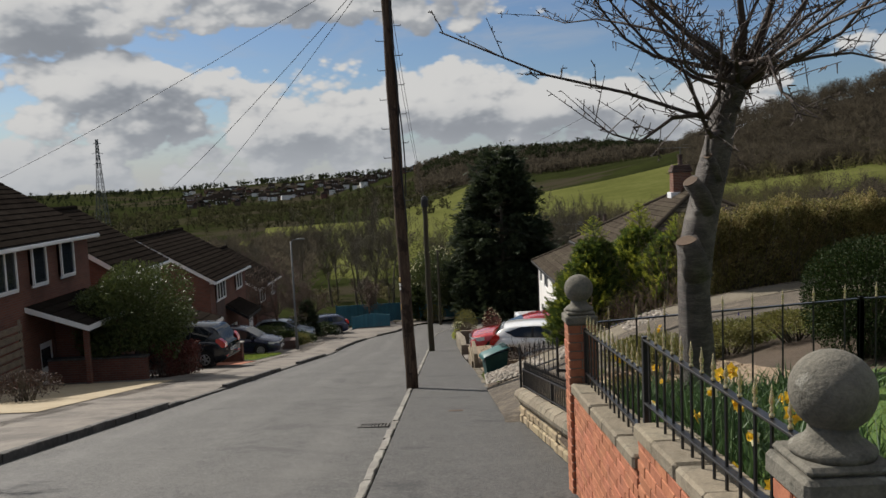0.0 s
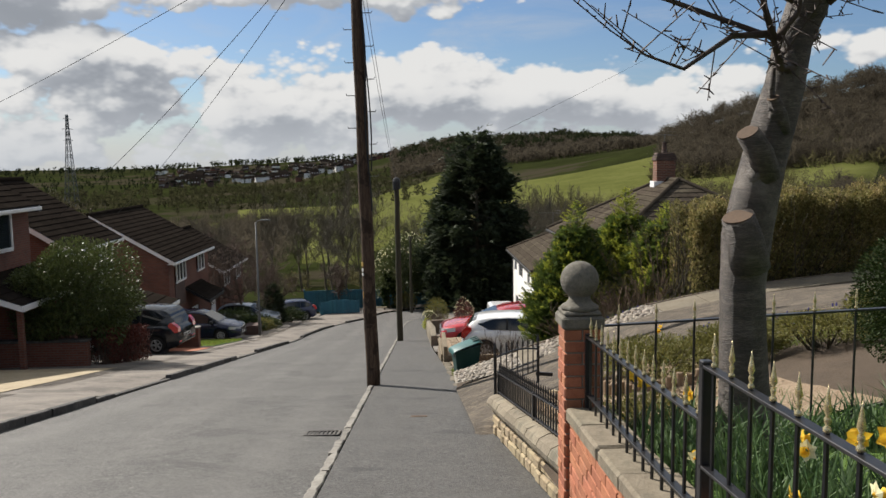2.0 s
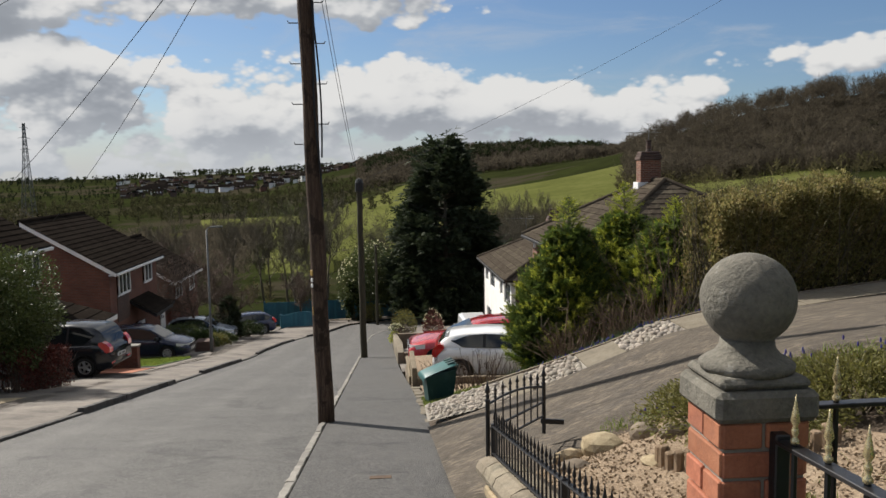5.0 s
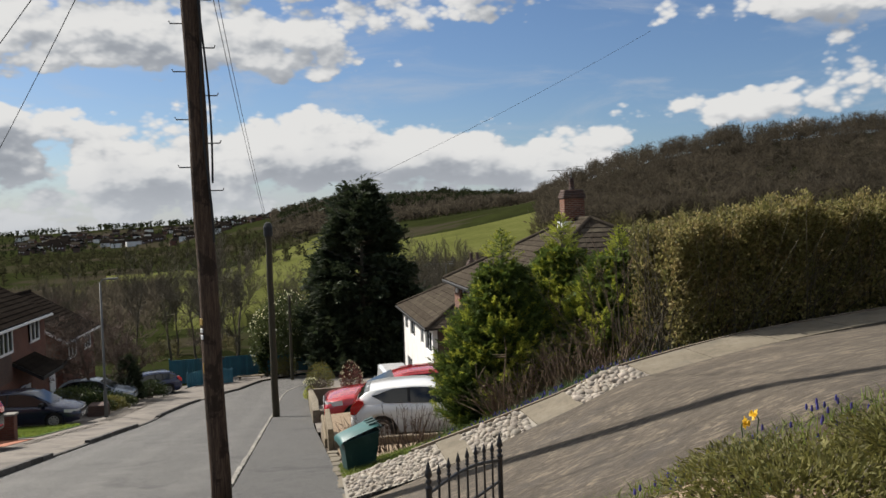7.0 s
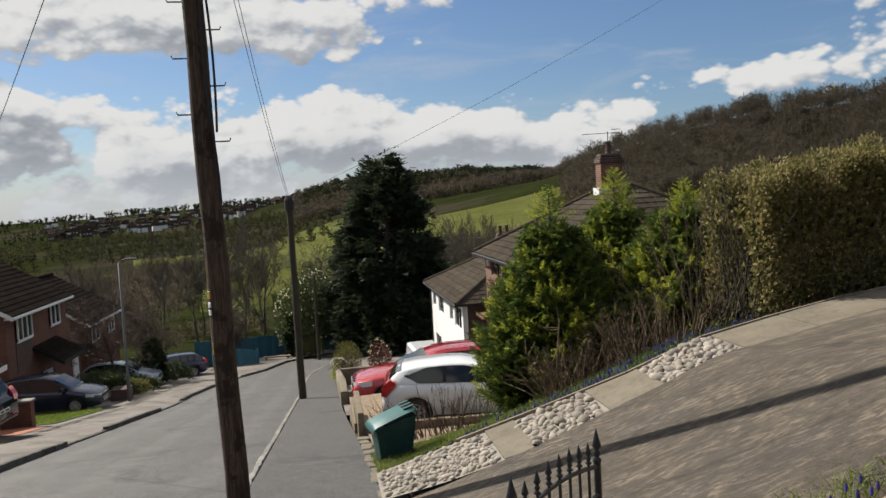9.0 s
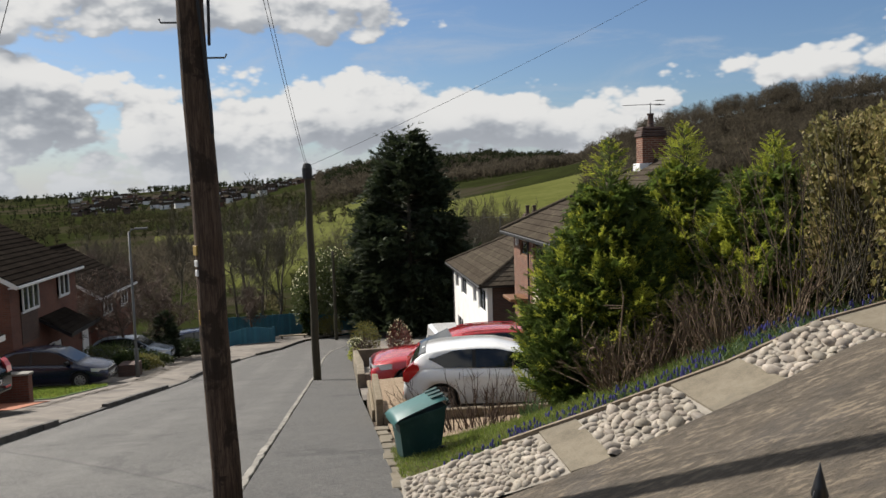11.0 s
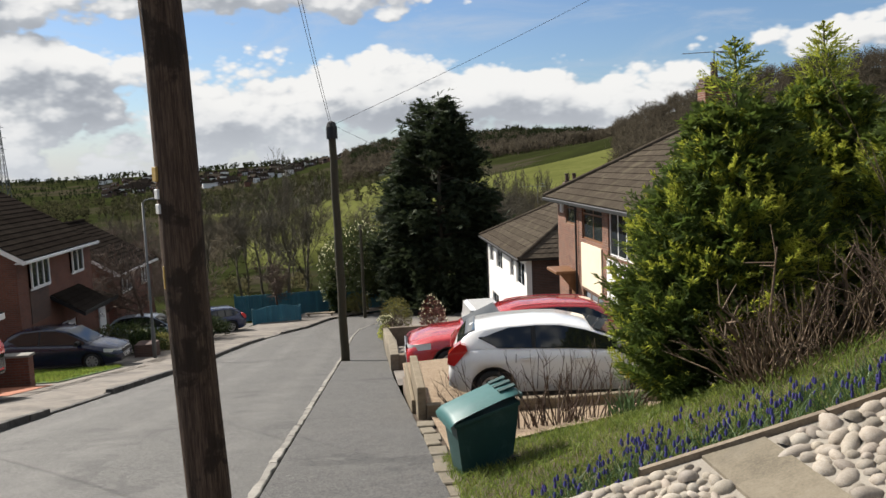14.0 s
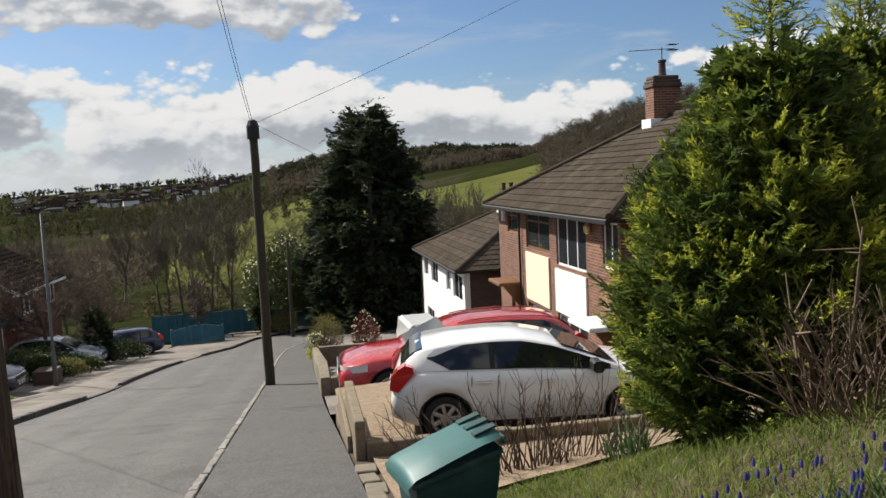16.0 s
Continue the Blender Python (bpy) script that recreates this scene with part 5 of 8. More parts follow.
for dx in (-0.04, 0.05):
    wire(top1 + Vector((dx, 0, 0.05 - 0.4)), top2 + Vector((dx * 0.6, 0, -0.1)), 0.35, 0.007, "thin black wire between the two poles")
wire(top1, (-16.5, 24.0, 0.9), 0.3, 0.008, "thin black wire to the brick house")
wire(top1, (-16.5, 47.0, -1.2), 0.5, 0.008, "thin black wire across the street to a lower house")
wire(top1, (-14.5, 34.0, -0.8), 0.4, 0.008, "thin black wire across the street")
wire(top2 + Vector((0, 0, -0.05)), (17.1, 41.6, 9.2), 0.25, 0.006, "thin black wire climbing over the semi")
wire(top2, (7.4, 44.0, -2.3), 0.3, 0.005, "thin black wire to the semi")

lamp = thing("street_lamp", "slim grey steel street lamp column", "street lamp", (-8.3, 45.0, street(45) + 0.02))
part("column", Mesh().lathe([(0.085, -0.2), (0.085, 1.2), (0.075, 1.22), (0.055, 1.3), (0.045, 6.2)], 12), M_GALV, lamp, smooth=True)
part("arm", Mesh().tube([(0, 0, 6.15), (0.1, 0, 6.3), (0.35, 0, 6.33)], 0.03, 8), M_GALV, lamp)
part("lantern", Mesh().box(0.25, 0.78, -0.1, 0.1, 6.29, 6.38, 0.03), M_GALV, lamp, "flat grey lantern head")


# ---- cars ----
def car(label, paintwork, length, width, belt, roof, wheels, radius, at, turn, spokes=7, estate=False, plate=True, name="car", handles=(1.25, 2.1)):
    """A parked car, nose towards its own +x, x from 0 at the tail. belt: (x, z) of the shoulder; roof: (x, z) of the roof line."""
    t = thing(name, label, "car", at, turn)
    hw = width / 2
    bx, bz = [p[0] for p in belt], [p[1] for p in belt]
    rx, rz = [p[0] for p in roof], [p[1] for p in roof]
    arch = radius + 0.055
    xs = sorted({*np.linspace(0, length, 34), *[w + arch * math.cos(a) for w in wheels for a in np.linspace(0, math.pi, 13)]})
    taper = lambda x: 1 - 0.16 * max(0, (0.55 - x) / 0.55) ** 2 - 0.22 * max(0, (x - length + 0.8) / 0.8) ** 2

    def bottom(x):
        z = 0.2 + 0.12 * max(0, (0.3 - x) / 0.3) + 0.06 * max(0, (x - length + 0.3) / 0.3)
        for w in wheels:
            if abs(x - w) < arch:
                z = max(z, radius + math.sqrt(arch ** 2 - (x - w) ** 2))
        return z

    rows = []
    for x in xs:
        z0, z1, w = bottom(x), float(np.interp(x, bx, bz)), hw * taper(x)
        zm = min(max(0.52, z0 + 0.01), z1 - 0.12)
        half = [(w * 0.9, z0), (w * 0.985, z0 + 0.06 if z0 < 0.4 else z0 + 0.01), (w * 1.0, zm), (w * 0.995, z1 - 0.2 if z1 - 0.2 > zm else zm + 0.02), (w * 0.955, z1 - 0.045), (w * 0.86, z1), (w * 0.4, z1 + 0.025)]
        rows.append([(x, -a, b) for a, b in half] + [(x, a, b) for a, b in reversed(half)])
    m = Mesh().grid(rows)
    m.f += [tuple(range(14)), tuple(len(m.v) - 14 + i for i in range(14))]
    part("body", m, paintwork, t, smooth=True)
    part("underbody", Mesh().box(0.25, length - 0.25, -hw * 0.8, hw * 0.8, 0.17, 0.62, 0.05), M_TRIM, t)
    gx = np.linspace(rx[0], rx[-1], 26)
    wb = lambda x: hw * taper(x) * 0.9
    zb = lambda x: float(np.interp(x, bx, bz)) - 0.01
    zt = lambda x: max(float(np.interp(x, rx, rz)), zb(x) + 0.004)
    wr = lambda x: wb(x) - 0.42 * (zt(x) - zb(x))

    def side(x, s, out, sg):
        return (x, sg * (wb(x) + (wr(x) - wb(x)) * s + out), zb(x) + (zt(x) - zb(x)) * s)
    rows = [[side(x, 0, 0, -1), side(x, 0.94, 0, -1), (x, -wr(x) * 0.9, zt(x) + 0.012), (x, 0, zt(x) + 0.03), (x, wr(x) * 0.9, zt(x) + 0.012), side(x, 0.94, 0, 1), side(x, 0, 0, 1)] for x in gx]
    part("cabin", Mesh().grid(rows), paintwork, t, smooth=True)
    peak = max(rz)
    top = [x for x in gx if float(np.interp(x, rx, rz)) > peak - 0.13]
    lo, hi = top[0], top[-1]

    mid = (lo + hi) / 2
    c0 = rx[0]
    xr, xf = c0 + (0.3 if estate else 0.42), rx[-1] - 0.16

    def low(x):
        return 0.06 + 0.48 * max(0, 1 - (x - xr) / 0.26)

    def high(x):
        return max(min(0.9, 0.57 + (x - xr) * 0.75), low(x) + 0.005)

    cuts = [xr, xr + 0.85, mid + 0.12, xf] if estate else [xr, mid, xf]
    for sg in (-1, 1):
        part("window_surround", Mesh().grid([[side(x, low(x) - 0.035 + (high(x) - low(x) + 0.06) * k / 4, 0.005, sg) for k in range(5)] for x in np.linspace(xr - 0.04, xf + 0.03, 26)]), M_TRIM, t, smooth=True)
        for a_, b_ in zip(cuts[:-1], cuts[1:]):
            lean_ = 0.035
            part("side_window", Mesh().grid([[side(x, low(x) + (high(x) - low(x)) * k / 4, 0.011, sg) for k in range(5)] for x in np.linspace(a_ + (lean_ if a_ > xr else 0), b_ - (lean_ if b_ < xf else 0), 14)]), M_CARGLASS, t, "tinted side window", smooth=True)
    if estate:
        for sg in (-1, 1):
            part("roof_rail", Mesh().tube([(x, sg * (wr(x) * 0.86), zt(x) + 0.035) for x in np.linspace(lo + 0.1, hi - 0.2, 9)], 0.012, 6), paintwork, t)
    part("rear_window", Mesh().grid([[(x - 0.012, y * wb(x) * 0.78, zb(x) + (zt(x) - zb(x)) * 1.0 + 0.02) for y in (-1, -0.4, 0.4, 1)] for x in np.linspace(c0 + 0.03, lo - 0.03, 5)]), M_CARGLASS, t, smooth=True)
    part("windscreen", Mesh().grid([[(x + 0.012, y * wb(x) * 0.8, zt(x) + 0.035) for y in (-1, -0.4, 0.4, 1)] for x in np.linspace(hi + 0.02, rx[-1] - 0.06, 6)]), M_CARGLASS, t, smooth=True)
    # wheels
    for w in wheels:
        for sg in (-1, 1):
            y = sg * (hw - 0.115)
            rot = pose(w, y, radius, 90, 0, 0)
            wh = part("wheel", Mesh().lathe([(radius * 0.66, -0.09), (radius * 0.94, -0.1), (radius, -0.07), (radius, 0.07), (radius * 0.94, 0.1), (radius * 0.66, 0.09)], 28, (0, 0, 0), rot, False), M_RUBBER, t, smooth=True)
            rim = Mesh().lathe([(radius * 0.57, -0.085), (radius * 0.68, -0.095), (radius * 0.68, 0.095), (radius * 0.57, 0.085)], 28, (0, 0, 0), rot, False)
            for k in range(spokes):
                a = 2 * math.pi * k / spokes
                q = rot @ Matrix.Rotation(a, 4, "Z")
                rim.box(0.03, radius * 0.62, -0.026, 0.026, -0.098, 0.098, 0.008, q)
            rim.lathe([(0.065, -0.1), (0.065, 0.1)], 14, (0, 0, 0), rot)
            part("rim", rim, M_ALLOY, wh, "silver alloy rim")
            part("brake", Mesh().lathe([(radius * 0.56, -0.02), (radius * 0.56, 0.02)], 18, (0, 0, 0), rot), M_TRIM, wh)
            part("arch_liner", Mesh().lathe([(arch - 0.01, -0.35), (arch + 0.012, -0.35), (arch + 0.012, 0.112), (arch - 0.01, 0.112)], 28, (0, 0, 0), pose(w, sg * (hw - 0.115), radius, 90 if sg < 0 else -90, 0, 0), False), M_TRIM, wh)
    # lights, plates, mirrors, handles, seams
    zt0, zf = float(np.interp(0.1, bx, bz)), float(np.interp(length - 0.35, bx, bz))
    for sg in (-1, 1):
        y = sg * hw
        wl_ = hw * taper(0.12) + 0.004
        part("tail_light", Mesh().extrude([(px_, sg * (hw * taper(max(px_, 0)) + 0.008), zt0 + pz_) for px_, pz_ in ((-0.015, -0.18), (0.0, -0.02), (0.1, 0.1), (0.2, 0.17), (0.3, 0.14), (0.32, 0.06), (0.2, -0.08), (0.1, -0.2))], (0, -sg * 0.22, 0)), M_TAIL, t, "red tail light")
        part("headlight", Mesh().grid([[(length - d, sg * (hw * taper(length - d) * k + 0.006), zf - 0.13 + h + 0.05 * s) for d, k, s in ((0.02, 0.55, 0), (0.1, 0.9, 0.3), (0.3, 0.995, 1), (0.52, 0.985, 1.5))] for h in (-0.07, 0.0, 0.06)]), M_LAMP, t, "clear headlight", smooth=True)
        mx_ = rx[-1] - 0.35
        part("door_mirror", Mesh().box(mx_ - 0.07, mx_ + 0.07, y * 0.93, y * 0.93 + sg * 0.2, zb(mx_) + 0.0, zb(mx_) + 0.15, 0.03), M_TRIM, t, "dark door mirror")
        for hx in handles:
            part("door_handle", Mesh().box(hx - 0.1, hx + 0.1, y * 0.985, y * 0.985 + sg * 0.035, zb(hx) - 0.15, zb(hx) - 0.115, 0.01), paintwork, t)
        for sx in (mid + 0.05, rx[-1] - 0.28, c0 + (1.0 if estate else 0.95)):
            part("door_seam", Mesh().grid([[(sx + q + 0.06 * (z - 0.6), sg * (hw * 1.0 * taper(sx) + 0.003 - 0.035 * max(0, (z - 0.75))), z) for q in (-0.005, 0.005)] for z in np.linspace(0.3 if abs(sx - wheels[0]) > arch else 0.72, zb(sx) - 0.06, 5)]), M_TRIM, t)
        part("sill_trim", Mesh().box(wheels[0] + arch + 0.02, wheels[1] - arch - 0.02, sg * hw * 0.93 - 0.03, sg * hw * 0.93 + 0.03, 0.18, 0.27, 0.015), M_TRIM, t)
        part("rear_reflector", Mesh().box(-0.014, 0.05, sg * hw * 0.62 - 0.12, sg * hw * 0.62 + 0.12, 0.4, 0.46, 0.006), M_TAIL, t)
    grille = part("grille", Mesh().box(length - 0.05, length + 0.012, -hw * 0.45, hw * 0.45, zf - 0.28, zf - 0.1, 0.02), M_TRIM, t, "black grille")
    part("grille_bar", Mesh().box(length + 0.004, length + 0.022, -hw * 0.46, hw * 0.46, zf - 0.115, zf - 0.095, 0.004).box(length + 0.004, length + 0.022, -hw * 0.46, hw * 0.46, zf - 0.285, zf - 0.265, 0.004), M_ALLOY, grille)
    part("front_intake", Mesh().box(length - 0.06, length + 0.008, -hw * 0.7, hw * 0.7, 0.24, 0.36, 0.02), M_TRIM, t)
    part("bumper_line", Mesh().box(-0.006, 0.03, -hw * 0.8, hw * 0.8, 0.36, 0.385, 0.004), M_TRIM, t)
    for x, z, nm in ((length + 0.018, zf - 0.37, "number_plate"), (-0.02, 0.62, "number_plate")):
        pl = part(nm, Mesh().box(x - 0.008, x + 0.008, -0.26, 0.26, z - 0.055, z + 0.055, 0.003), M_PLATE, t, "pale number plate with plain bars")
        part("plate_bar", Mesh().box(x - 0.011, x + 0.011, -0.21, -0.03, z - 0.028, z + 0.028).box(x - 0.011, x + 0.011, 0.04, 0.21, z - 0.028, z + 0.028), M_INK, pl)
    part("wiper", Mesh().tube([(c0 + 0.02, 0.05, zb(c0) + 0.07), (c0 + 0.12, -0.3, zt(c0 + 0.12) + 0.03)], 0.01, 5), M_TRIM, t)
    return t


HATCH = dict(length=3.95, width=1.72, belt=((0, 0.62), (0.04, 0.8), (0.14, 0.92), (0.5, 0.95), (2.0, 0.91), (2.95, 0.86), (3.4, 0.8), (3.8, 0.66), (3.95, 0.5)),
             roof=((0.12, 0.91), (0.28, 1.12), (0.42, 1.2), (0.8, 1.26), (1.4, 1.295), (1.8, 1.285), (2.2, 1.2), (2.6, 1.06), (3.1, 0.86)), wheels=(0.72, 3.21), radius=0.3)
car("white five-door hatchback parked on the gravel bay", M_WPAINT, at=(1.73, 25.8, -4.4), turn=-8, spokes=7, **HATCH)
ESTATE = dict(length=4.75, width=1.86, belt=((0, 0.86), (0.12, 1.0), (0.8, 1.02), (2.6, 0.98), (3.35, 0.98), (4.2, 0.9), (4.62, 0.78), (4.75, 0.62)),
              roof=((0.1, 1.0), (0.45, 1.34), (0.7, 1.42), (1.5, 1.47), (2.2, 1.45), (2.6, 1.38), (3.5, 0.99)), wheels=(0.95, 3.82), radius=0.35, estate=True, handles=(1.6, 2.5))
car("red estate car facing the road behind the hatchback", M_RPAINT, at=(5.9, 29.75, street(29.4) + 0.03), turn=178, spokes=5, **ESTATE)
MPV = dict(length=4.35, width=1.8, belt=((0, 0.86), (0.12, 1.0), (0.5, 1.05), (2.2, 0.98), (3.15, 0.96), (3.7, 0.86), (4.2, 0.7), (4.35, 0.55)),
           roof=((0.12, 1.0), (0.4, 1.45), (0.65, 1.58), (1.3, 1.63), (2.0, 1.6), (2.5, 1.4), (3.2, 0.97)), wheels=(0.8, 3.42), radius=0.32)
car("black family hatchback parked nose towards the house", M_KPAINT, at=(-8.3, 31.2, street(30.6) + 0.05), turn=172, spokes=5, **MPV)
SALOON = dict(length=4.4, width=1.76, belt=((0, 0.8), (0.12, 0.96), (0.6, 1.0), (2.3, 0.95), (3.3, 0.93), (3.8, 0.84), (4.25, 0.7), (4.4, 0.55)),
              roof=((0.14, 0.95), (0.6, 1.36), (0.9, 1.45), (1.6, 1.5), (2.2, 1.48), (2.6, 1.38), (3.35, 0.94)), wheels=(0.8, 3.45), radius=0.31)
car("dark navy hatchback parked beside the lawn", M_NPAINT, at=(-13.1, 42.9, street(42.6) + 0.05), turn=-2, spokes=8, **SALOON)
car("blue-grey car half hidden by shrubs", M_SPAINT, at=(-13.3, 55.0, street(55) + 0.05), turn=0, spokes=6, **SALOON)
car("dark blue estate car by the road end", M_BPAINT, at=(-7.6, 62.5, street(62) + 0.05), turn=205, spokes=6, **ESTATE)

van = thing("van", "small white panel van parked before the lower semi", "van", (5.15, 46.2, street(46.4) + 0.0), 92)
van.scale = (0.76, 0.76, 0.76)
part("body", Mesh().box(-2.1, 1.4, -0.9, 0.9, 0.3, 1.95, 0.16), M_WPAINT, van)
part("cab", Mesh().extrude([(1.35, -0.88, 0.3), (2.4, -0.88, 0.3), (2.4, -0.88, 0.95), (2.05, -0.88, 1.1), (1.6, -0.88, 1.85), (1.35, -0.88, 1.9)], (0, 1.76, 0)), M_WPAINT, van)
part("rear_window", Mesh().box(-2.12, -2.08, -0.7, -0.08, 1.2, 1.7, 0.01).box(-2.12, -2.08, 0.08, 0.7, 1.2, 1.7, 0.01), M_CARGLASS, van)
part("sign_bars", Mesh().box(-2.125, -2.1, -0.6, 0.6, 0.95, 1.0), M_INK, van)
for x in (-1.4, 1.7):
    for y in (-0.82, 0.82):
        part("wheel", Mesh().lathe([(0.2, -0.1), (0.32, -0.1), (0.33, 0), (0.32, 0.1), (0.2, 0.1)], 18, (0, 0, 0), pose(x, y, 0.32, 90, 0, 0)), M_RUBBER, van)

# ---- planting: large ----
def clump(name, pts, dirs, length, width, material, parent, label="", spread=0.6, kind=""):
    ob = part(name, arrays(name, *leaves(pts, dirs, length, width, spread), material), None, parent, label)
    return tagged(ob, kind=kind)


def shrub(name, at, size, n, leaf, material, label, category="shrub", group="", stems=M_TWIG, lumps=0.14, seed=1, low=-0.55, inner=0.7, flowers=None):
    """A leafy bush: woody stems and an uneven shell of leaves with gaps."""
    r = np.random.default_rng(seed)
    t = thing(name, label, category, at, group=group)
    c = np.array([0, 0, size[2] * (0.5 if low > -0.9 else 0.5)])
    half = np.array([size[0], size[1], size[2] * 0.52])
    pts, dirs = shell_points(n, half, r, low, inner, lumps, seed)
    clump("foliage", pts + c, dirs, leaf[0], leaf[1], material, t, kind="stuff")
    core, cd = shell_points(n // 3, half * 0.72, r, low, 0.5, lumps, seed)
    clump("inner_foliage", core + c, cd, leaf[0] * 1.3, leaf[1] * 1.5, material, t, kind="stuff")
    k = 26
    a = np.c_[r.normal(size=(k, 2)) * size[0] * 0.12, np.full(k, -0.15)]
    d = unit(np.c_[r.normal(size=(k, 2)) * 0.8, r.uniform(0.5, 1.2, k)])
    b = c + d * half * 0.85
    tagged(part("stem_mass", arrays("stem_mass", *twigs(a, b, np.full((k, 1), 0.022), np.full((k, 1), 0.006), r), stems), None, t), kind="stuff")
    if flowers:
        fp, fd = shell_points(flowers[0], half * 1.02, r, 0.0, 0.95, lumps, seed)
        clump("blossom", fp + c, fd, flowers[1], flowers[1], flowers[2], t, kind="stuff")
    return t


def conifer(name, at, height, radius, n, spray, material, label, seed=1, power=0.75, tip=0.0, inner=M_FIR, category="tree", base=0.06, k=7, fine=0.16, gold=None):
    """A conifer: tapered trunk, whorled boughs and feathery sprays with gaps and a ragged outline."""
    r = np.random.default_rng(seed)
    t = thing(name, label, category, at)
    part("trunk", Mesh().tube([(0.02 * math.sin(i), 0.02 * math.cos(i * 1.3), -0.2 + height * 0.97 * i / 10) for i in range(11)], [radius * 0.06 * (1 - i / 10.5) + 0.01 for i in range(11)], 8), M_TWIG, t)
    nb = int(60 + height * 9)
    s = r.uniform(base, 1, nb) ** 1.0
    az = r.uniform(0, 2 * math.pi, nb)
    reach = radius * (1 - s) ** power * r.uniform(0.78, 1.12, nb) + tip
    a = np.c_[np.zeros((nb, 2)), s * height]
    rise = (0.75 + 0.5 * s) if gold else (0.12 + 0.35 * s)
    b = np.c_[np.cos(az) * reach, np.sin(az) * reach, s * height + rise * reach * 0.5]
    part("bough_mass", arrays("bough_mass", *twigs(a, b, np.maximum(reach[:, None] * 0.018, 0.008), np.full((nb, 1), 0.004), r), M_TWIG), None, t)
    w = reach + 0.25 * radius * 0.3
    pick = r.choice(nb, n, p=(w ** 1.6) / (w ** 1.6).sum())
    u = r.uniform(0.25, 1.0, n) ** 0.6
    pts = a[pick] + (b[pick] - a[pick]) * u[:, None] + r.normal(size=(n, 3)) * (0.06 * radius + 0.03)
    out = unit((b - a)[pick]) + np.array([0, 0, 0.7 if gold else 0.25])
    half = u > 0.62 if gold else np.ones(n, bool)
    ob = part("foliage", arrays("foliage", *sprays(pts[half], out[half], spray, k, r, 0.2, fine), gold or material), None, t)
    tagged(ob, kind="stuff")
    if gold:
        tagged(part("shaded_foliage", arrays("shaded_foliage", *sprays(pts[~half], out[~half], spray, k, r, 0.3, fine), material), None, t), kind="stuff")
    return t


conifer("tall_conifer", (5.6, 70.0, -11.6), 15.2, 5.3, 42000, 0.62, M_FIR, "tall dense dark green conifer beyond the white semi", 5, 0.62, 0.25, k=6, fine=0.2)
def plumes(root, tip, flat, bend, r, k=13, width=0.011):
    """Feathery plumes: each a curved axis with paired fingers and finer side blades. Returns triangles' corners and their place along the axis."""
    axis = tip - root
    ln = np.linalg.norm(axis, axis=1, keepdims=True)
    d = axis / ln
    out, place = [], []

    def blade(a, b, w, u):
        side = unit(np.cross(b - a, nrm + 0.5 * r.normal(size=a.shape))) * w
        out.append(np.stack([a - side, a + side, b], 1))
        place.append(np.full(len(a), u))

    nrm = unit(np.cross(d, flat))
    at_ = lambda u: root + axis * u + bend * (u * u - u) * ln
    for j in range(4):
        blade(at_(j / 4), at_((j + 1.2) / 4), width * (1.1 - 0.2 * j), (j + 0.5) / 4)
    for j in range(k):
        u = 0.12 + 0.86 * j / (k - 1)
        base = at_(u)
        for sg in (-1, 1):
            fl = ln * (0.42 * (1 - u) + 0.12) * r.uniform(0.7, 1.25, (len(root), 1))
            fd = unit(d * 0.85 + flat * sg * (0.75 - 0.35 * u) + nrm * 0.18 * r.normal(size=(len(root), 1)) + 0.12 * r.normal(size=d.shape))
            end = base + fd * fl
            blade(base, end, width, u)
            for q, side in ((0.35, 1), (0.6, -1)):
                a = base + fd * fl * q
                blade(a, a + unit(fd + flat * side * 0.6 + 0.25 * r.normal(size=d.shape)) * fl * 0.5, width * 0.85, u + 0.15)
    return np.stack(out, 1), np.stack(place, 1)


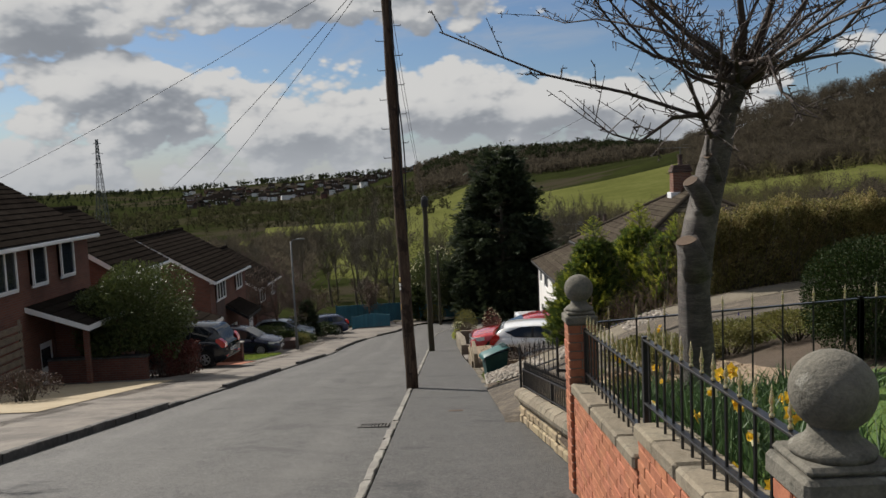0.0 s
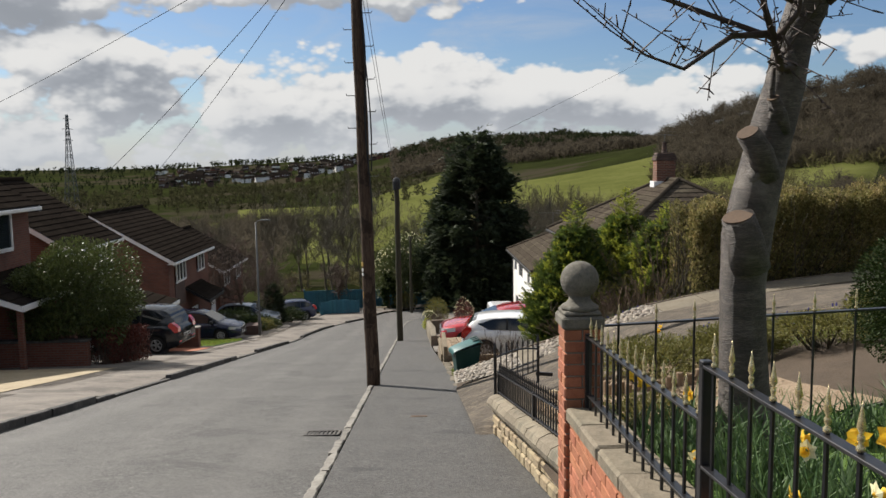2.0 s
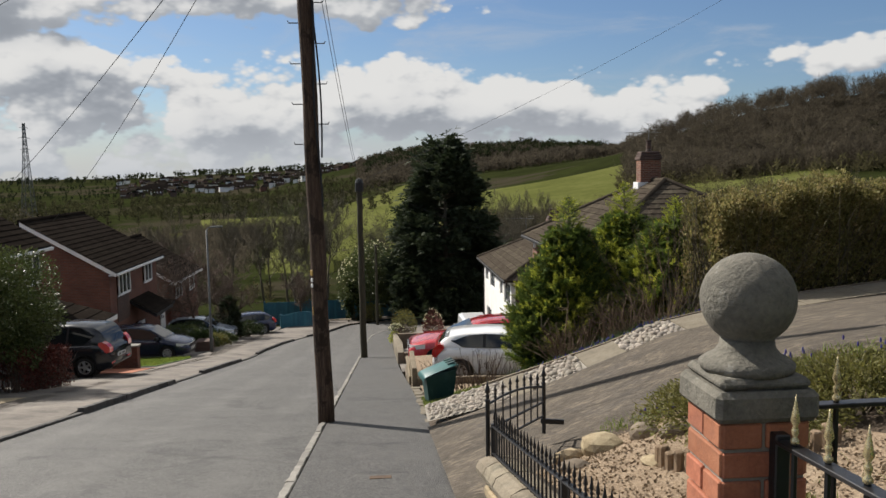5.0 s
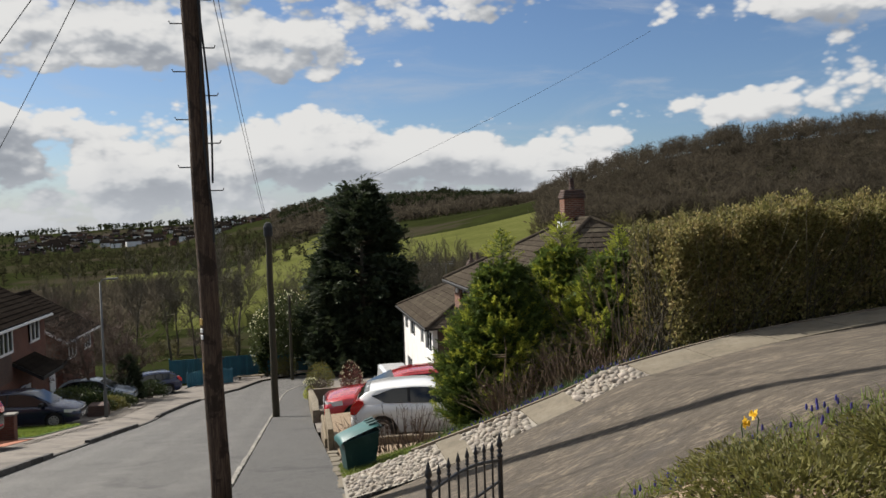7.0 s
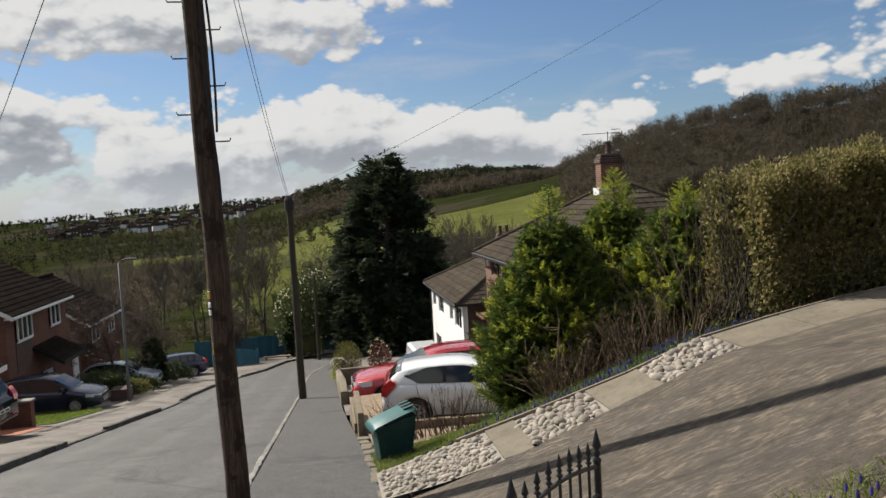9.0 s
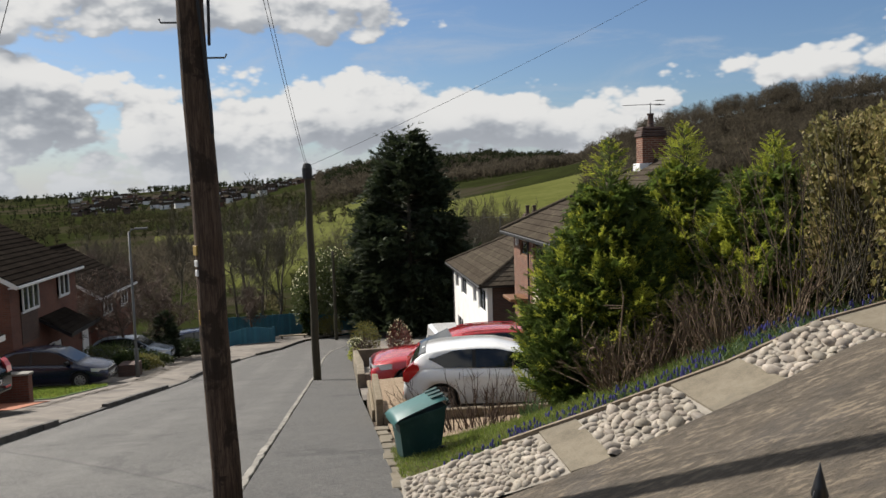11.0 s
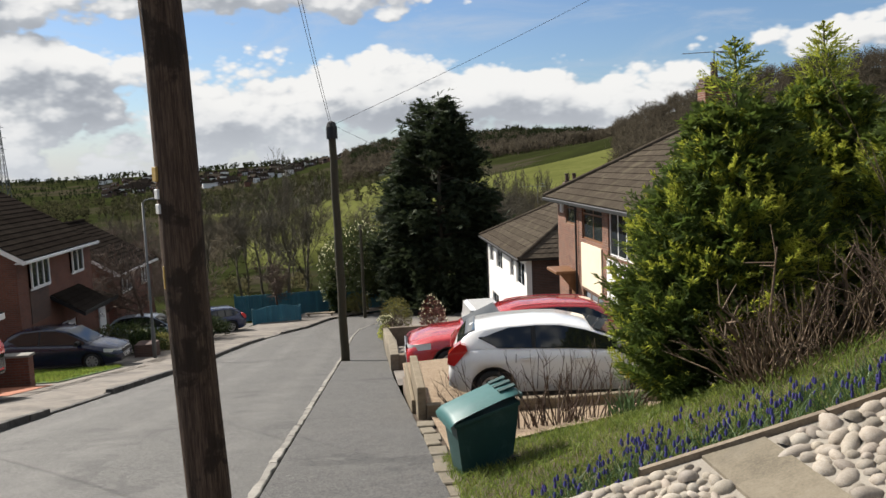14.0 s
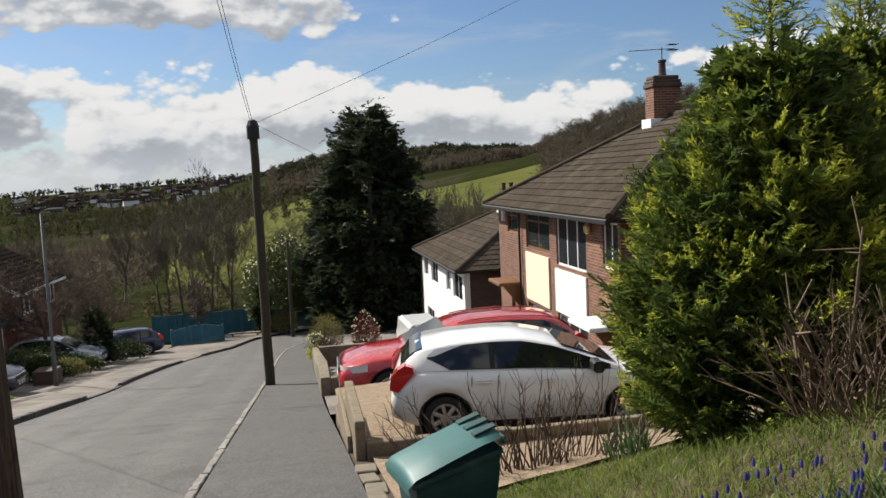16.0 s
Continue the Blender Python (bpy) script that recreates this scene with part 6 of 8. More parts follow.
def cypress(at, height, radius, seed, label, golden=0.5, full=True):
    """A feathery cypress: upswept overlapping plumes of fine flat sprays, and a thin open leader."""
    r = np.random.default_rng(seed)
    t = thing("cypress", label, "tree", at)
    part("trunk", Mesh().tube([(0.012 * math.sin(i), 0.012 * math.cos(i * 1.3), -0.15 + (height + 0.1) * i / 10) for i in range(11)], [0.07 * (1 - i / 10.2) + 0.004 for i in range(11)], 8), M_TWIG, t)
    env = lambda s: radius * np.interp(s, (0, 0.1, 0.25, 0.42, 0.6, 0.72, 0.8, 0.86), (0.72, 0.93, 1.0, 0.9, 0.68, 0.46, 0.3, 0.16))
    nb = 1500 if full else 900
    s = r.choice(np.linspace(0.02, 0.85, 400), nb, p=env(np.linspace(0.02, 0.85, 400)) / env(np.linspace(0.02, 0.85, 400)).sum())
    az = r.uniform(0, 2 * math.pi, nb)
    lobes = 1 + 0.1 * np.sin(3 * az + 9 * s + seed) + 0.07 * np.sin(7 * az - 17 * s)
    reach = env(s) * lobes * r.uniform(0.78, 1.08, nb)
    ln = r.uniform(0.3, 0.58, nb) * np.interp(s, (0, 0.5, 0.85), (1.1, 1.0, 0.7))
    horiz = np.c_[np.cos(az), np.sin(az), np.zeros(nb)]
    up = np.interp(s, (0, 0.3, 0.85), (0.15, 0.55, 1.3)) + r.normal(size=nb) * 0.2
    d = unit(horiz + np.c_[np.zeros((nb, 2)), up] + 0.22 * r.normal(size=(nb, 3)))
    tip = horiz * reach[:, None] + np.c_[np.zeros((nb, 2)), s * height]
    root = tip - d * ln[:, None]
    # the open leader: short arching fronds round a bare stem
    nl = 34
    sl = np.linspace(0.82, 0.985, nl)
    al = np.arange(nl) * 2.39996
    rl = height * np.interp(sl, (0.82, 0.9, 0.985), (0.11, 0.075, 0.02)) * r.uniform(0.8, 1.15, nl)
    rootl = np.c_[np.zeros((nl, 2)), sl * height]
    tipl = rootl + np.c_[np.cos(al) * rl, np.sin(al) * rl, rl * 0.45]
    tone = r.uniform(0, 1, nb) + 0.35 * (s - 0.4) + 0.3 * np.sin(2.3 * az + 5 * s + seed)
    sets = {"foliage": [], "green_foliage": []}
    for a, b, tn, k, w, curve in ((root, tip, tone, 13, 0.011, 0.3), (rootl, tipl, np.full(nl, 0.9), 9, 0.008, 0.25)):
        dd = unit(b - a)
        flat = unit(np.cross(dd, np.array([0, 0, 1.0]) + 0.55 * r.normal(size=a.shape)))
        v, u = plumes(a, b, flat, np.array([0, 0, curve]), r, k, w)
        # tips and upper plumes get the painted sunlit yellow, the rest the shaded green
        gold = (u + 0.9 * (tn[:, None] - 0.5) + 0.12 * r.normal(size=u.shape)) > 1.12 - golden * 0.55
        sets["foliage"].append(v[gold])
        sets["green_foliage"].append(v[~gold])
    for nm, mat_ in (("foliage", M_CYP), ("green_foliage", M_CYP_D)):
        v = np.concatenate(sets[nm]).reshape(-1, 3)
        tagged(part(nm, arrays(nm, v, np.arange(len(v)).reshape(-1, 3), mat_), None, t), kind="stuff")
    w = np.full((nb // 4, 1), 0.008)
    inner = np.c_[np.zeros((nb, 2)), s * height - reach * 0.35][::4][:nb // 4]
    tagged(part("bough_mass", arrays("bough_mass", *twigs(inner, tip[::4][:nb // 4], w, w * 0.3, r), M_TWIG), None, t), kind="stuff")
    n = 3200
    h_ = r.uniform(0.02, 0.8, n)
    rad = env(h_) * 0.8 * np.sqrt(r.uniform(0.15, 1, n))
    a_ = r.uniform(0, 2 * math.pi, n)
    pts = np.c_[np.cos(a_) * rad, np.sin(a_) * rad, h_ * height]
    tagged(part("inner_foliage", arrays("inner_foliage", *sprays(pts, np.c_[np.cos(a_), np.sin(a_), np.full(n, 0.5)], 0.24, 7, r, 0.3, 0.18), M_CYP_D), None, t), kind="stuff")
    return t


cypress((4.12, 20.2, -2.95), 3.6, 1.24, 8, "feathery green cypress with a thin open tip beside the parking bay", 0.45)
cypress((5.5, 21.0, -2.85), 3.75, 1.45, 9, "golden-tipped feathery cypress behind the dry stems", 0.95)
cypress((6.05, 19.5, -2.1), 2.75, 1.4, 10, "yellow-tipped cypress at the end of the hedge", 1.0, False)
conifer("upright_conifer", (-9.6, 56.5, street(56.5)), 2.7, 0.8, 2500, 0.3, M_FIR, "dark cone-shaped conifer in a front garden", 12, 0.6, 0.05)
conifer("narrow_conifer", (-2.0, 69.5, -11.2), 3.4, 0.6, 1500, 0.3, M_BOX, "narrow green conifer by the blue fence", 13, 0.5, 0.05)


def hedge(name, line, width, n, leaf, material, label, dry=0.0, seed=2, twig=None):
    """A clipped hedge along a line of (x, y, z base, height)."""
    r = np.random.default_rng(seed)
    t = thing(name, label, "hedge")
    p = np.array(line, float)
    s = np.r_[0, np.cumsum(np.linalg.norm(np.diff(p[:, :2], axis=0), axis=1))]
    for nm, count, depth, size in (("foliage", n, 1.0, leaf), ("inner_foliage", n // 3, 0.75, (leaf[0] * 1.4, leaf[1] * 1.6))):
        q = r.uniform(0, s[-1], count)
        c = np.stack([np.interp(q, s, p[:, i]) for i in range(4)], 1)
        dx, dy = np.interp(q + 0.1, s, p[:, 0]) - np.interp(q - 0.1, s, p[:, 0]), np.interp(q + 0.1, s, p[:, 1]) - np.interp(q - 0.1, s, p[:, 1])
        nrm = unit(np.c_[-dy, dx])
        ang = r.uniform(-0.15, math.pi + 0.15, count)
        e = 0.35
        cu, cv = np.sign(np.cos(ang)) * np.abs(np.cos(ang)) ** e, np.sign(np.sin(ang)) * np.abs(np.sin(ang)) ** e
        rad = r.uniform(0.8, 1.0, count) * depth
        wob = 1 + 0.06 * np.sin(q * 3.1 + ang) + 0.05 * np.sin(q * 7.7 + 2 * ang) + 0.03 * np.sin(q * 19 + 5 * ang)
        lowcut = np.where(r.uniform(size=count) < 0.3, r.uniform(0, 1, count), 1.0)
        pos = np.c_[c[:, 0] + nrm[:, 0] * cu * rad * wob * width / 2, c[:, 1] + nrm[:, 1] * cu * rad * wob * width / 2, c[:, 2] + c[:, 3] * np.clip(cv * rad * wob, 0, 2) * lowcut]
        pos[:, 2] = np.where(np.abs(cu) > 0.97, c[:, 2] + c[:, 3] * r.uniform(0.12, 1, count), pos[:, 2])
        aim = np.c_[nrm[:, 0] * cu, nrm[:, 1] * cu, cv + 0.3]
        clump(nm, pos, aim, size[0], size[1], material, t, spread=0.7, kind="stuff")
    k = int(s[-1] * 190)
    q = r.uniform(0, s[-1], k)
    c = np.stack([np.interp(q, s, p[:, i]) for i in range(4)], 1)
    a = np.c_[c[:, :2] + r.normal(size=(k, 2)) * width * 0.2, c[:, 2] - 0.1]
    b = a + np.c_[r.normal(size=(k, 2)) * width * 0.28, c[:, 3] * r.uniform(0.5, 1.1, k)]
    tagged(part("twig_mass", arrays("twig_mass", *twigs(a, b, np.full((k, 1), 0.009), np.full((k, 1), 0.003), r), twig or M_TWIG), None, t), kind="stuff")
    return t


hedge("privet_hedge", [(5.75, 17.6, -1.3, 1.85), (6.6, 17.6, -1.1, 1.87), (8.0, 17.6, -1.0, 1.88), (9.5, 17.6, -0.95, 1.85), (10.1, 17.6, -0.93, 1.8)],
      1.6, 52000, (0.06, 0.032), M_PRIVET, "broad clipped privet hedge with browned tips", seed=4)
shrub("round_bush", (4.33, 7.2, -0.12), (0.69, 0.69, 1.2), 22000, (0.03, 0.012), M_BOX, "dense rounded dark green clipped bush", lumps=0.05, seed=5, low=-0.9)
shrub("glossy_shrub", (-10.35, 26.2, street(26.2) - 0.1), (1.95, 1.7, 3.75), 22000, (0.1, 0.045), M_HOLLY, "large glossy evergreen shrub behind a low brick wall", seed=6)
shrub("variegated_shrub", (-0.9, 70.5, -11.4), (2.3, 2.0, 6.6), 5000, (0.2, 0.1), M_HOLLY, "tall pale-leaved evergreen shrub beside the tall conifer", seed=7, flowers=(260, 0.13, M_PALEY))
shrub("dark_evergreen", (1.6, 73.0, -12.0), (2.6, 2.2, 6.0), 4000, (0.25, 0.14), M_FIR, "dark evergreen mass behind the blue fence", seed=8)
shrub("clipped_dome", (1.5, 48.0, street(48) - 0.1), (0.72, 0.72, 1.9), 2600, (0.06, 0.035), M_OLIVE, "olive clipped dome bush above a low wall", seed=9, lumps=0.04, low=-0.9)
shrub("olive_bush", (-0.6, 68.6, -11.1), (1.0, 0.9, 1.7), 1800, (0.08, 0.05), M_OLIVE, "rounded olive-green bush by the fence", seed=10, lumps=0.05)
shrub("flowering_bush", (3.0, 46.5, street(46.5)), (0.6, 0.6, 1.5), 1400, (0.07, 0.04), M_RUSSET, "reddish bush with pale blossom in a front garden", seed=11, flowers=(120, 0.06, M_PALEY))
shrub("twiggy_bush", (1.3, 45.0, street(45)), (0.55, 0.7, 1.1), 900, (0.06, 0.03), M_TWIG_RED, "bare reddish twiggy bush by the pavement", seed=12)
shrub("yellow_bush", (0.95, 46.0, street(46)), (0.3, 0.4, 0.7), 500, (0.06, 0.04), M_CYP, "small bright yellow-green bush on the wall", seed=13)
shrub("white_flowers", (1.05, 46.8, street(46.8) + 0.4), (0.4, 0.5, 0.7), 400, (0.05, 0.03), M_HOLLY, "dark bush with white flower heads", seed=14, flowers=(150, 0.05, M_PALEY))
g_shrubs = "front garden shrubs below the street"
for i, (x, y, w, hgt, mat_) in enumerate(((-9.3, 47.3, 0.8, 1.0, M_BOX), (-9.0, 48.8, 0.9, 0.8, M_OLIVE), (-9.6, 50.3, 1.0, 1.1, M_BOX), (-8.9, 51.8, 0.8, 0.7, M_HOLLY), (-10.8, 48.6, 1.2, 1.5, M_HOLLY),
                                          (-10.9, 51.5, 1.2, 1.4, M_BOX), (-8.7, 58.0, 1.0, 1.1, M_BOX), (-9.2, 60.2, 1.0, 0.9, M_HOLLY), (-11.0, 59.0, 1.3, 1.6, M_FIR))):
    shrub("garden_shrub", (x, y, street(y) - 0.05), (w, w * 0.9, hgt), 1300, (0.09, 0.05), mat_, "low leafy evergreen shrub in a front garden" if hgt < 1.2 else "taller dark evergreen shrub in a front garden", group=g_shrubs, seed=20 + i)
shrub("low_bush", (-9.9, 18.4, street(18.4)), (0.75, 0.75, 0.75), 1800, (0.05, 0.025), M_TWIG_RED, "low reddish twiggy bush by the sandy drive", seed=30)
hedge("russet_hedge", [(-9.3, 25.6, street(25.6), 1.15), (-8.75, 27.4, street(27.4), 1.2)], 0.75, 4500, (0.06, 0.035), M_RUSSET, "clipped dark russet hedge at the pavement", seed=31, twig=M_TWIG_RED)
shrub("lavender_mound", (2.95, 9.85, garden(2.95, 9.85) - 0.04), (0.75, 0.7, 0.5), 5200, (0.045, 0.012), M_OLIVE, "low feathery olive-green mound on the gravel", seed=32, low=-0.1)
shrub("heather_mound", (2.2, 7.6, garden(2.2, 7.6) - 0.04), (0.5, 0.45, 0.3), 1800, (0.04, 0.012), M_OLIVE, "small dry green mound in the gravel bed", seed=33, low=-0.1)

# leafless trees near the end of the road: three kinds, then copies
kinds = [bare_tree(41, 9.5, M_TWIG, "slender leafless tree with many upright branches", 0.014, spread=0.42, base=0.15, lift=0.42, kids=3),
         bare_tree(42, 8.0, M_TWIG, "broad spreading leafless tree with grey-brown twigs", 0.013, spread=0.6, base=0.16, lift=0.22, kids=3),
         bare_tree(43, 10.5, M_TWIG, "tall thin leafless tree with upright twigs", 0.014, spread=0.35, base=0.13, lift=0.5, kids=3, first=0.45),
         bare_tree(44, 5.5, M_TWIG_RED, "low spreading leafless garden tree", 0.012, spread=0.7, base=0.14, lift=0.12, kids=3, first=0.2)]
places = [[], [], [], []]
g = np.random.default_rng(17)
for i in range(15):
    az, r_ = g.uniform(-19, 3.5), g.uniform(76, 118)
    places[int(g.integers(0, 3))].append((r_ * math.sin(radians(az)), 10 + r_ * math.cos(radians(az)), g.uniform(0.75, 1.2)))
for i in range(16):
    az, r_ = g.uniform(7, 14), g.uniform(74, 120)
    places[int(g.integers(0, 3))].append((r_ * math.sin(radians(az)), 10 + r_ * math.cos(radians(az)), g.uniform(0.7, 1.0)))
for x, y, s in ((-11.0, 54.5, 0.95), (-13.5, 53.5, 0.9), (-9.0, 57.5, 0.85), (-16.0, 67.0, 1.2), (-11.5, 64.5, 1.1), (-20.0, 70.0, 1.3), (-6.5, 71.5, 0.8), (11.6, 19.6, 0.55), (13.6, 18.6, 0.5)):
    places[3].append((x, y, s))
places[1] += [(-4.8, 75.0, 1.05), (-7.8, 76.0, 1.0), (-27.0, 60.0, 1.1), (-31.0, 66.0, 1.2), (-24.0, 56.0, 1.0), (-36, 58, 1.2), (-9.4, 9.4, 0.75)]
for k, spots in enumerate(places):
    for i, (x, y, s) in enumerate(spots):
        m4 = pose(x, y, (garden(x, y) if 3 < x and y < 24 else min(land(x, y), street(y))) - 0.1, 0, 0, g.uniform(0, 360)) @ Matrix.Scale(s, 4)
        if i == 0:
            kinds[k].matrix_basis = m4
        else:
            ob = copy_thing(kinds[k], m4)
            ob.scale = (s, s, s)


def far_wood(name, az0, az1, r0, r1, count, height, material, label, seed, blades=26, wide=0.3, squat=0.42):
    """Distant trees, each a trunk and a fan of branch blades."""
    r = np.random.default_rng(seed)
    az = r.uniform(az0, az1, count)
    rr = np.sqrt(r.uniform(r0 ** 2, r1 ** 2, count))
    x, y = rr * np.sin(np.radians(az)), 10 + rr * np.cos(np.radians(az))
    z = np.array([land(a, b) + (noise.noise((a * 0.01, b * 0.01, 0)) * 2.0 if c > 150 else 0) for a, b, c in zip(x, y, rr)]) - 0.3
    ht = height * r.uniform(0.65, 1.2, count)
    base = np.c_[x, y, z]
    v = []
    for j in range(blades):
        s = r.uniform(0.15, 0.75, count) if j else np.zeros(count)
        d = unit(r.normal(size=(count, 3)) * np.array([0.9, 0.9, 0.5]) + np.array([0, 0, 0.75])) if j else np.tile([0, 0, 1.0], (count, 1))
        ln = ht * (r.uniform(0.3, 0.62, count) * (1.15 - s) if j else 0.9)
        root = base + np.c_[r.normal(size=(count, 2)) * (0.0 if j == 0 else 0.1) * ht[:, None], s * ht]
        side = unit(np.cross(d, r.normal(size=(count, 3))))
        w = (wide * ht / 10 * (1.0 if j else 0.8))[:, None]
        tip = root + d * ln[:, None]
        if j:
            over = np.linalg.norm(tip[:, :2] - base[:, :2], axis=1) / (squat * ht)
            tip[:, :2] = base[:, :2] + (tip[:, :2] - base[:, :2]) / np.maximum(over, 1)[:, None]
        v.append(np.stack([root + side * w, root - side * w, tip], 1))
    v = np.concatenate(v, 1).reshape(-1, 3)
    tagged(new(name, arrays(name, v, np.arange(len(v)).reshape(-1, 3), material)), label, "woodland", kind="stuff")


far_wood("hill_wood", 17.5, 52, 300, 470, 2200, 12, M_WOODS, "brown leafless wood covering the steep hillside", 51, 80, 0.1)
far_wood("hill_wood_edge", 17, 48, 285, 330, 260, 8, M_WOODS_G, "pale budding trees along the foot of the wood", 52, 22)
far_wood("ridge_wood", -1.5, 19, 600, 880, 2400, 11, M_WOODS, "dark leafless wood along the far ridge", 53, 40, 0.3)
far_wood("ridge_evergreens", -1, 16, 700, 860, 500, 14, M_WOODS_D, "dark evergreens on the far ridge", 54, 30, 0.4)
far_wood("valley_wood", -42, -9, 118, 300, 800, 9, M_WOODS, "brown leafless trees filling the valley", 55, 80, 0.08)
far_wood("valley_wood_thin", -9, 3, 118, 330, 60, 8, M_WOODS_V, "thin leafless trees before the pale field", 63, 60, 0.07)
far_wood("valley_thicket", -16, 3, 98, 112, 40, 3.2, M_WOODS_G, "olive thicket behind the road end", 56, 36)
far_wood("field_scrub", 3, 27, 120, 225, 420, 7.5, M_WOODS_G, "leafless scrub and saplings below the green field", 57, 90, 0.05)
far_wood("field_scrub_brown", 3, 34, 105, 215, 420, 7, M_WOODS, "brown scrub below the green field", 58, 90, 0.05)
far_wood("far_hedgerows", -45, 1, 430, 760, 1500, 8, M_WOODS_V, "dark hedgerow trees across the far valley", 59, 16, 0.6)
far_wood("village_trees", -45, 0, 800, 1350, 900, 7, M_WOODS_D, "dark garden trees among the distant houses", 62, 12, 0.9)
far_wood("skyline_trees", -45, -2, 1400, 1600, 600, 12, M_WOODS_D, "dark trees along the far skyline", 60, 12, 1.0)
far_wood("garden_side_wood", 27, 60, 60, 200, 260, 7, M_WOODS, "bare trees behind the upper gardens", 61, 34)

# the village across the valley
far_kind = []
for k, (wall_mat, roof_mat) in enumerate(((M_BRK_D, M_TILE_D), (M_WHITE, M_TILE_D), (M_BRK_L, M_TILE))):
    t = thing("village_house", ("small brown brick house with a dark roof in the distant village", "small white house in the distant village", "small red brick house in the distant village")[k], "house", group="distant village")
    part("wall", Mesh().box(-5, 5, -3.5, 3.5, -2, 5), wall_mat, t)
    part("roof", Mesh().extrude([(-5.3, -4, 4.9), (-5.3, 0, 7.8), (-5.3, 4, 4.9)], (10.6, 0, 0)), roof_mat, t)
    for x in (-3, 0, 3):
        part("window", Mesh().box(x - 0.6, x + 0.6, -3.56, -3.5, 2.8, 4.0), M_UPVC, t)
    far_kind.append(t)
g = np.random.default_rng(23)
first = [True] * 3
for i in range(230):
    az, r_ = g.uniform(-17.5, -1.0), g.uniform(820, 1350)
    x, y = r_ * math.sin(radians(az)), 10 + r_ * math.cos(radians(az))
    k = int(g.choice(3, p=(0.45, 0.25, 0.3)))
    m4 = pose(x, y, land(x, y) + noise.noise((x * 0.01, y * 0.01, 0)) * 2.0, 0, 0, g.choice((0, 15, -20, 80, 100)) + g.uniform(-8, 8)) @ Matrix.Scale(g.uniform(0.65, 1.1), 4)
    if first[k]:
        far_kind[k].matrix_basis, first[k] = m4, False
    else:
        ob = copy_thing(far_kind[k], m4)
        ob.scale = m4.to_scale()

# pylon on the valley side
px, py = 600 * math.sin(radians(-23)), 10 + 600 * math.cos(radians(-23))
pz = land(px, py)
pyl = thing("pylon", "tall grey lattice electricity pylon in the valley", "pylon", (px, py, pz))
PH = 36.0 - pz
wide = lambda s: 3.2 * (1 - s) ** 1.3 + 0.55
lat = Mesh()
for sx in (-1, 1):
    for sy in (-1, 1):
        part("leg", Mesh().tube([(sx * wide(s), sy * wide(s), PH * s) for s in np.linspace(0, 1, 9)], 0.22, 4), M_GALV, pyl)
for i in range(12):
    s0, s1 = i / 12, (i + 1) / 12
    for q in ((-1, -1, 1, -1), (1, -1, 1, 1), (1, 1, -1, 1), (-1, 1, -1, -1)):
        lat.tube([(q[0] * wide(s0), q[1] * wide(s0), PH * s0), (q[2] * wide(s1), q[3] * wide(s1), PH * s1)], 0.12, 3)
        lat.tube([(q[2] * wide(s0), q[3] * wide(s0), PH * s0), (q[0] * wide(s1), q[1] * wide(s1), PH * s1)], 0.12, 3)
part("lattice", lat, M_GALV, pyl)
for s, w in ((0.72, 4.2), (0.84, 5.0), (0.95, 3.6)):
    part("cross_arm", Mesh().tube([(-w * 0.35, -w, PH * s), (0, 0, PH * s + 0.8), (w * 0.35, w, PH * s)], 0.16, 4), M_GALV, pyl)

# ---- the near garden: wall, piers, railings ----
def brick_box(parent, x0, x1, y0, y1, z0, z1, material=M_BRICK, cap=None):
    """Single bricks in stretcher courses round a block of wall, proud of a mortar core."""
    top = cap or (lambda y_: z1)
    part("mortar_core", Mesh().extrude([(x0 + 0.008, y0 + 0.008, z0), (x0 + 0.008, y1 - 0.008, z0), (x0 + 0.008, y1 - 0.008, top(y1)), (x0 + 0.008, y0 + 0.008, top(y0))], (x1 - x0 - 0.016, 0, 0)), M_MORTAR, parent)
    long_b = Mesh().box(-0.107, 0.107, -0.05, 0.05, -0.0325, 0.0325, 0.004).data("brick", material)
    short_b = Mesh().box(-0.052, 0.052, -0.05, 0.05, -0.0325, 0.0325, 0.004).data("brick", material)
    r = np.random.default_rng(int(abs(x0 * 100 + y0 * 10)))
    z, course = z1 - 0.0375, 0
    while z > z0:
        for (ax, ay, ux, uy, ln) in ((x0, y0, 0, 1, y1 - y0), (x0, y0, 1, 0, x1 - x0), (x1, y0, 0, 1, y1 - y0), (x0, y1, 1, 0, x1 - x0)):
            inward = Vector((-uy if ax == x1 and ux == 0 else uy, ux if ay == y0 else -ux, 0))
            u = 0.0 if course % 2 else -0.1125
            while u < ln - 0.02:
                a, b = max(u, 0), min(u + 0.225, ln)
                if b - a > 0.06 and z < top(ay + uy * (a + b) / 2) - 0.005:
                    c = (a + b) / 2
                    ob = part("brick", long_b if b - a > 0.16 else short_b, None, parent)
                    sc = (b - a - 0.01) / (0.214 if b - a > 0.16 else 0.104)
                    p = Vector((ax, ay, 0)) + Vector((ux, uy, 0)) * c + inward * (0.048 + r.uniform(-0.002, 0.002))
                    ob.matrix_basis = pose(p.x, p.y, z + r.uniform(-0.001, 0.001), 0, 0, 90 if uy else 0) @ Matrix.Diagonal((sc, 1, 1, 1))
                u += 0.225
        z -= 0.075
        course += 1


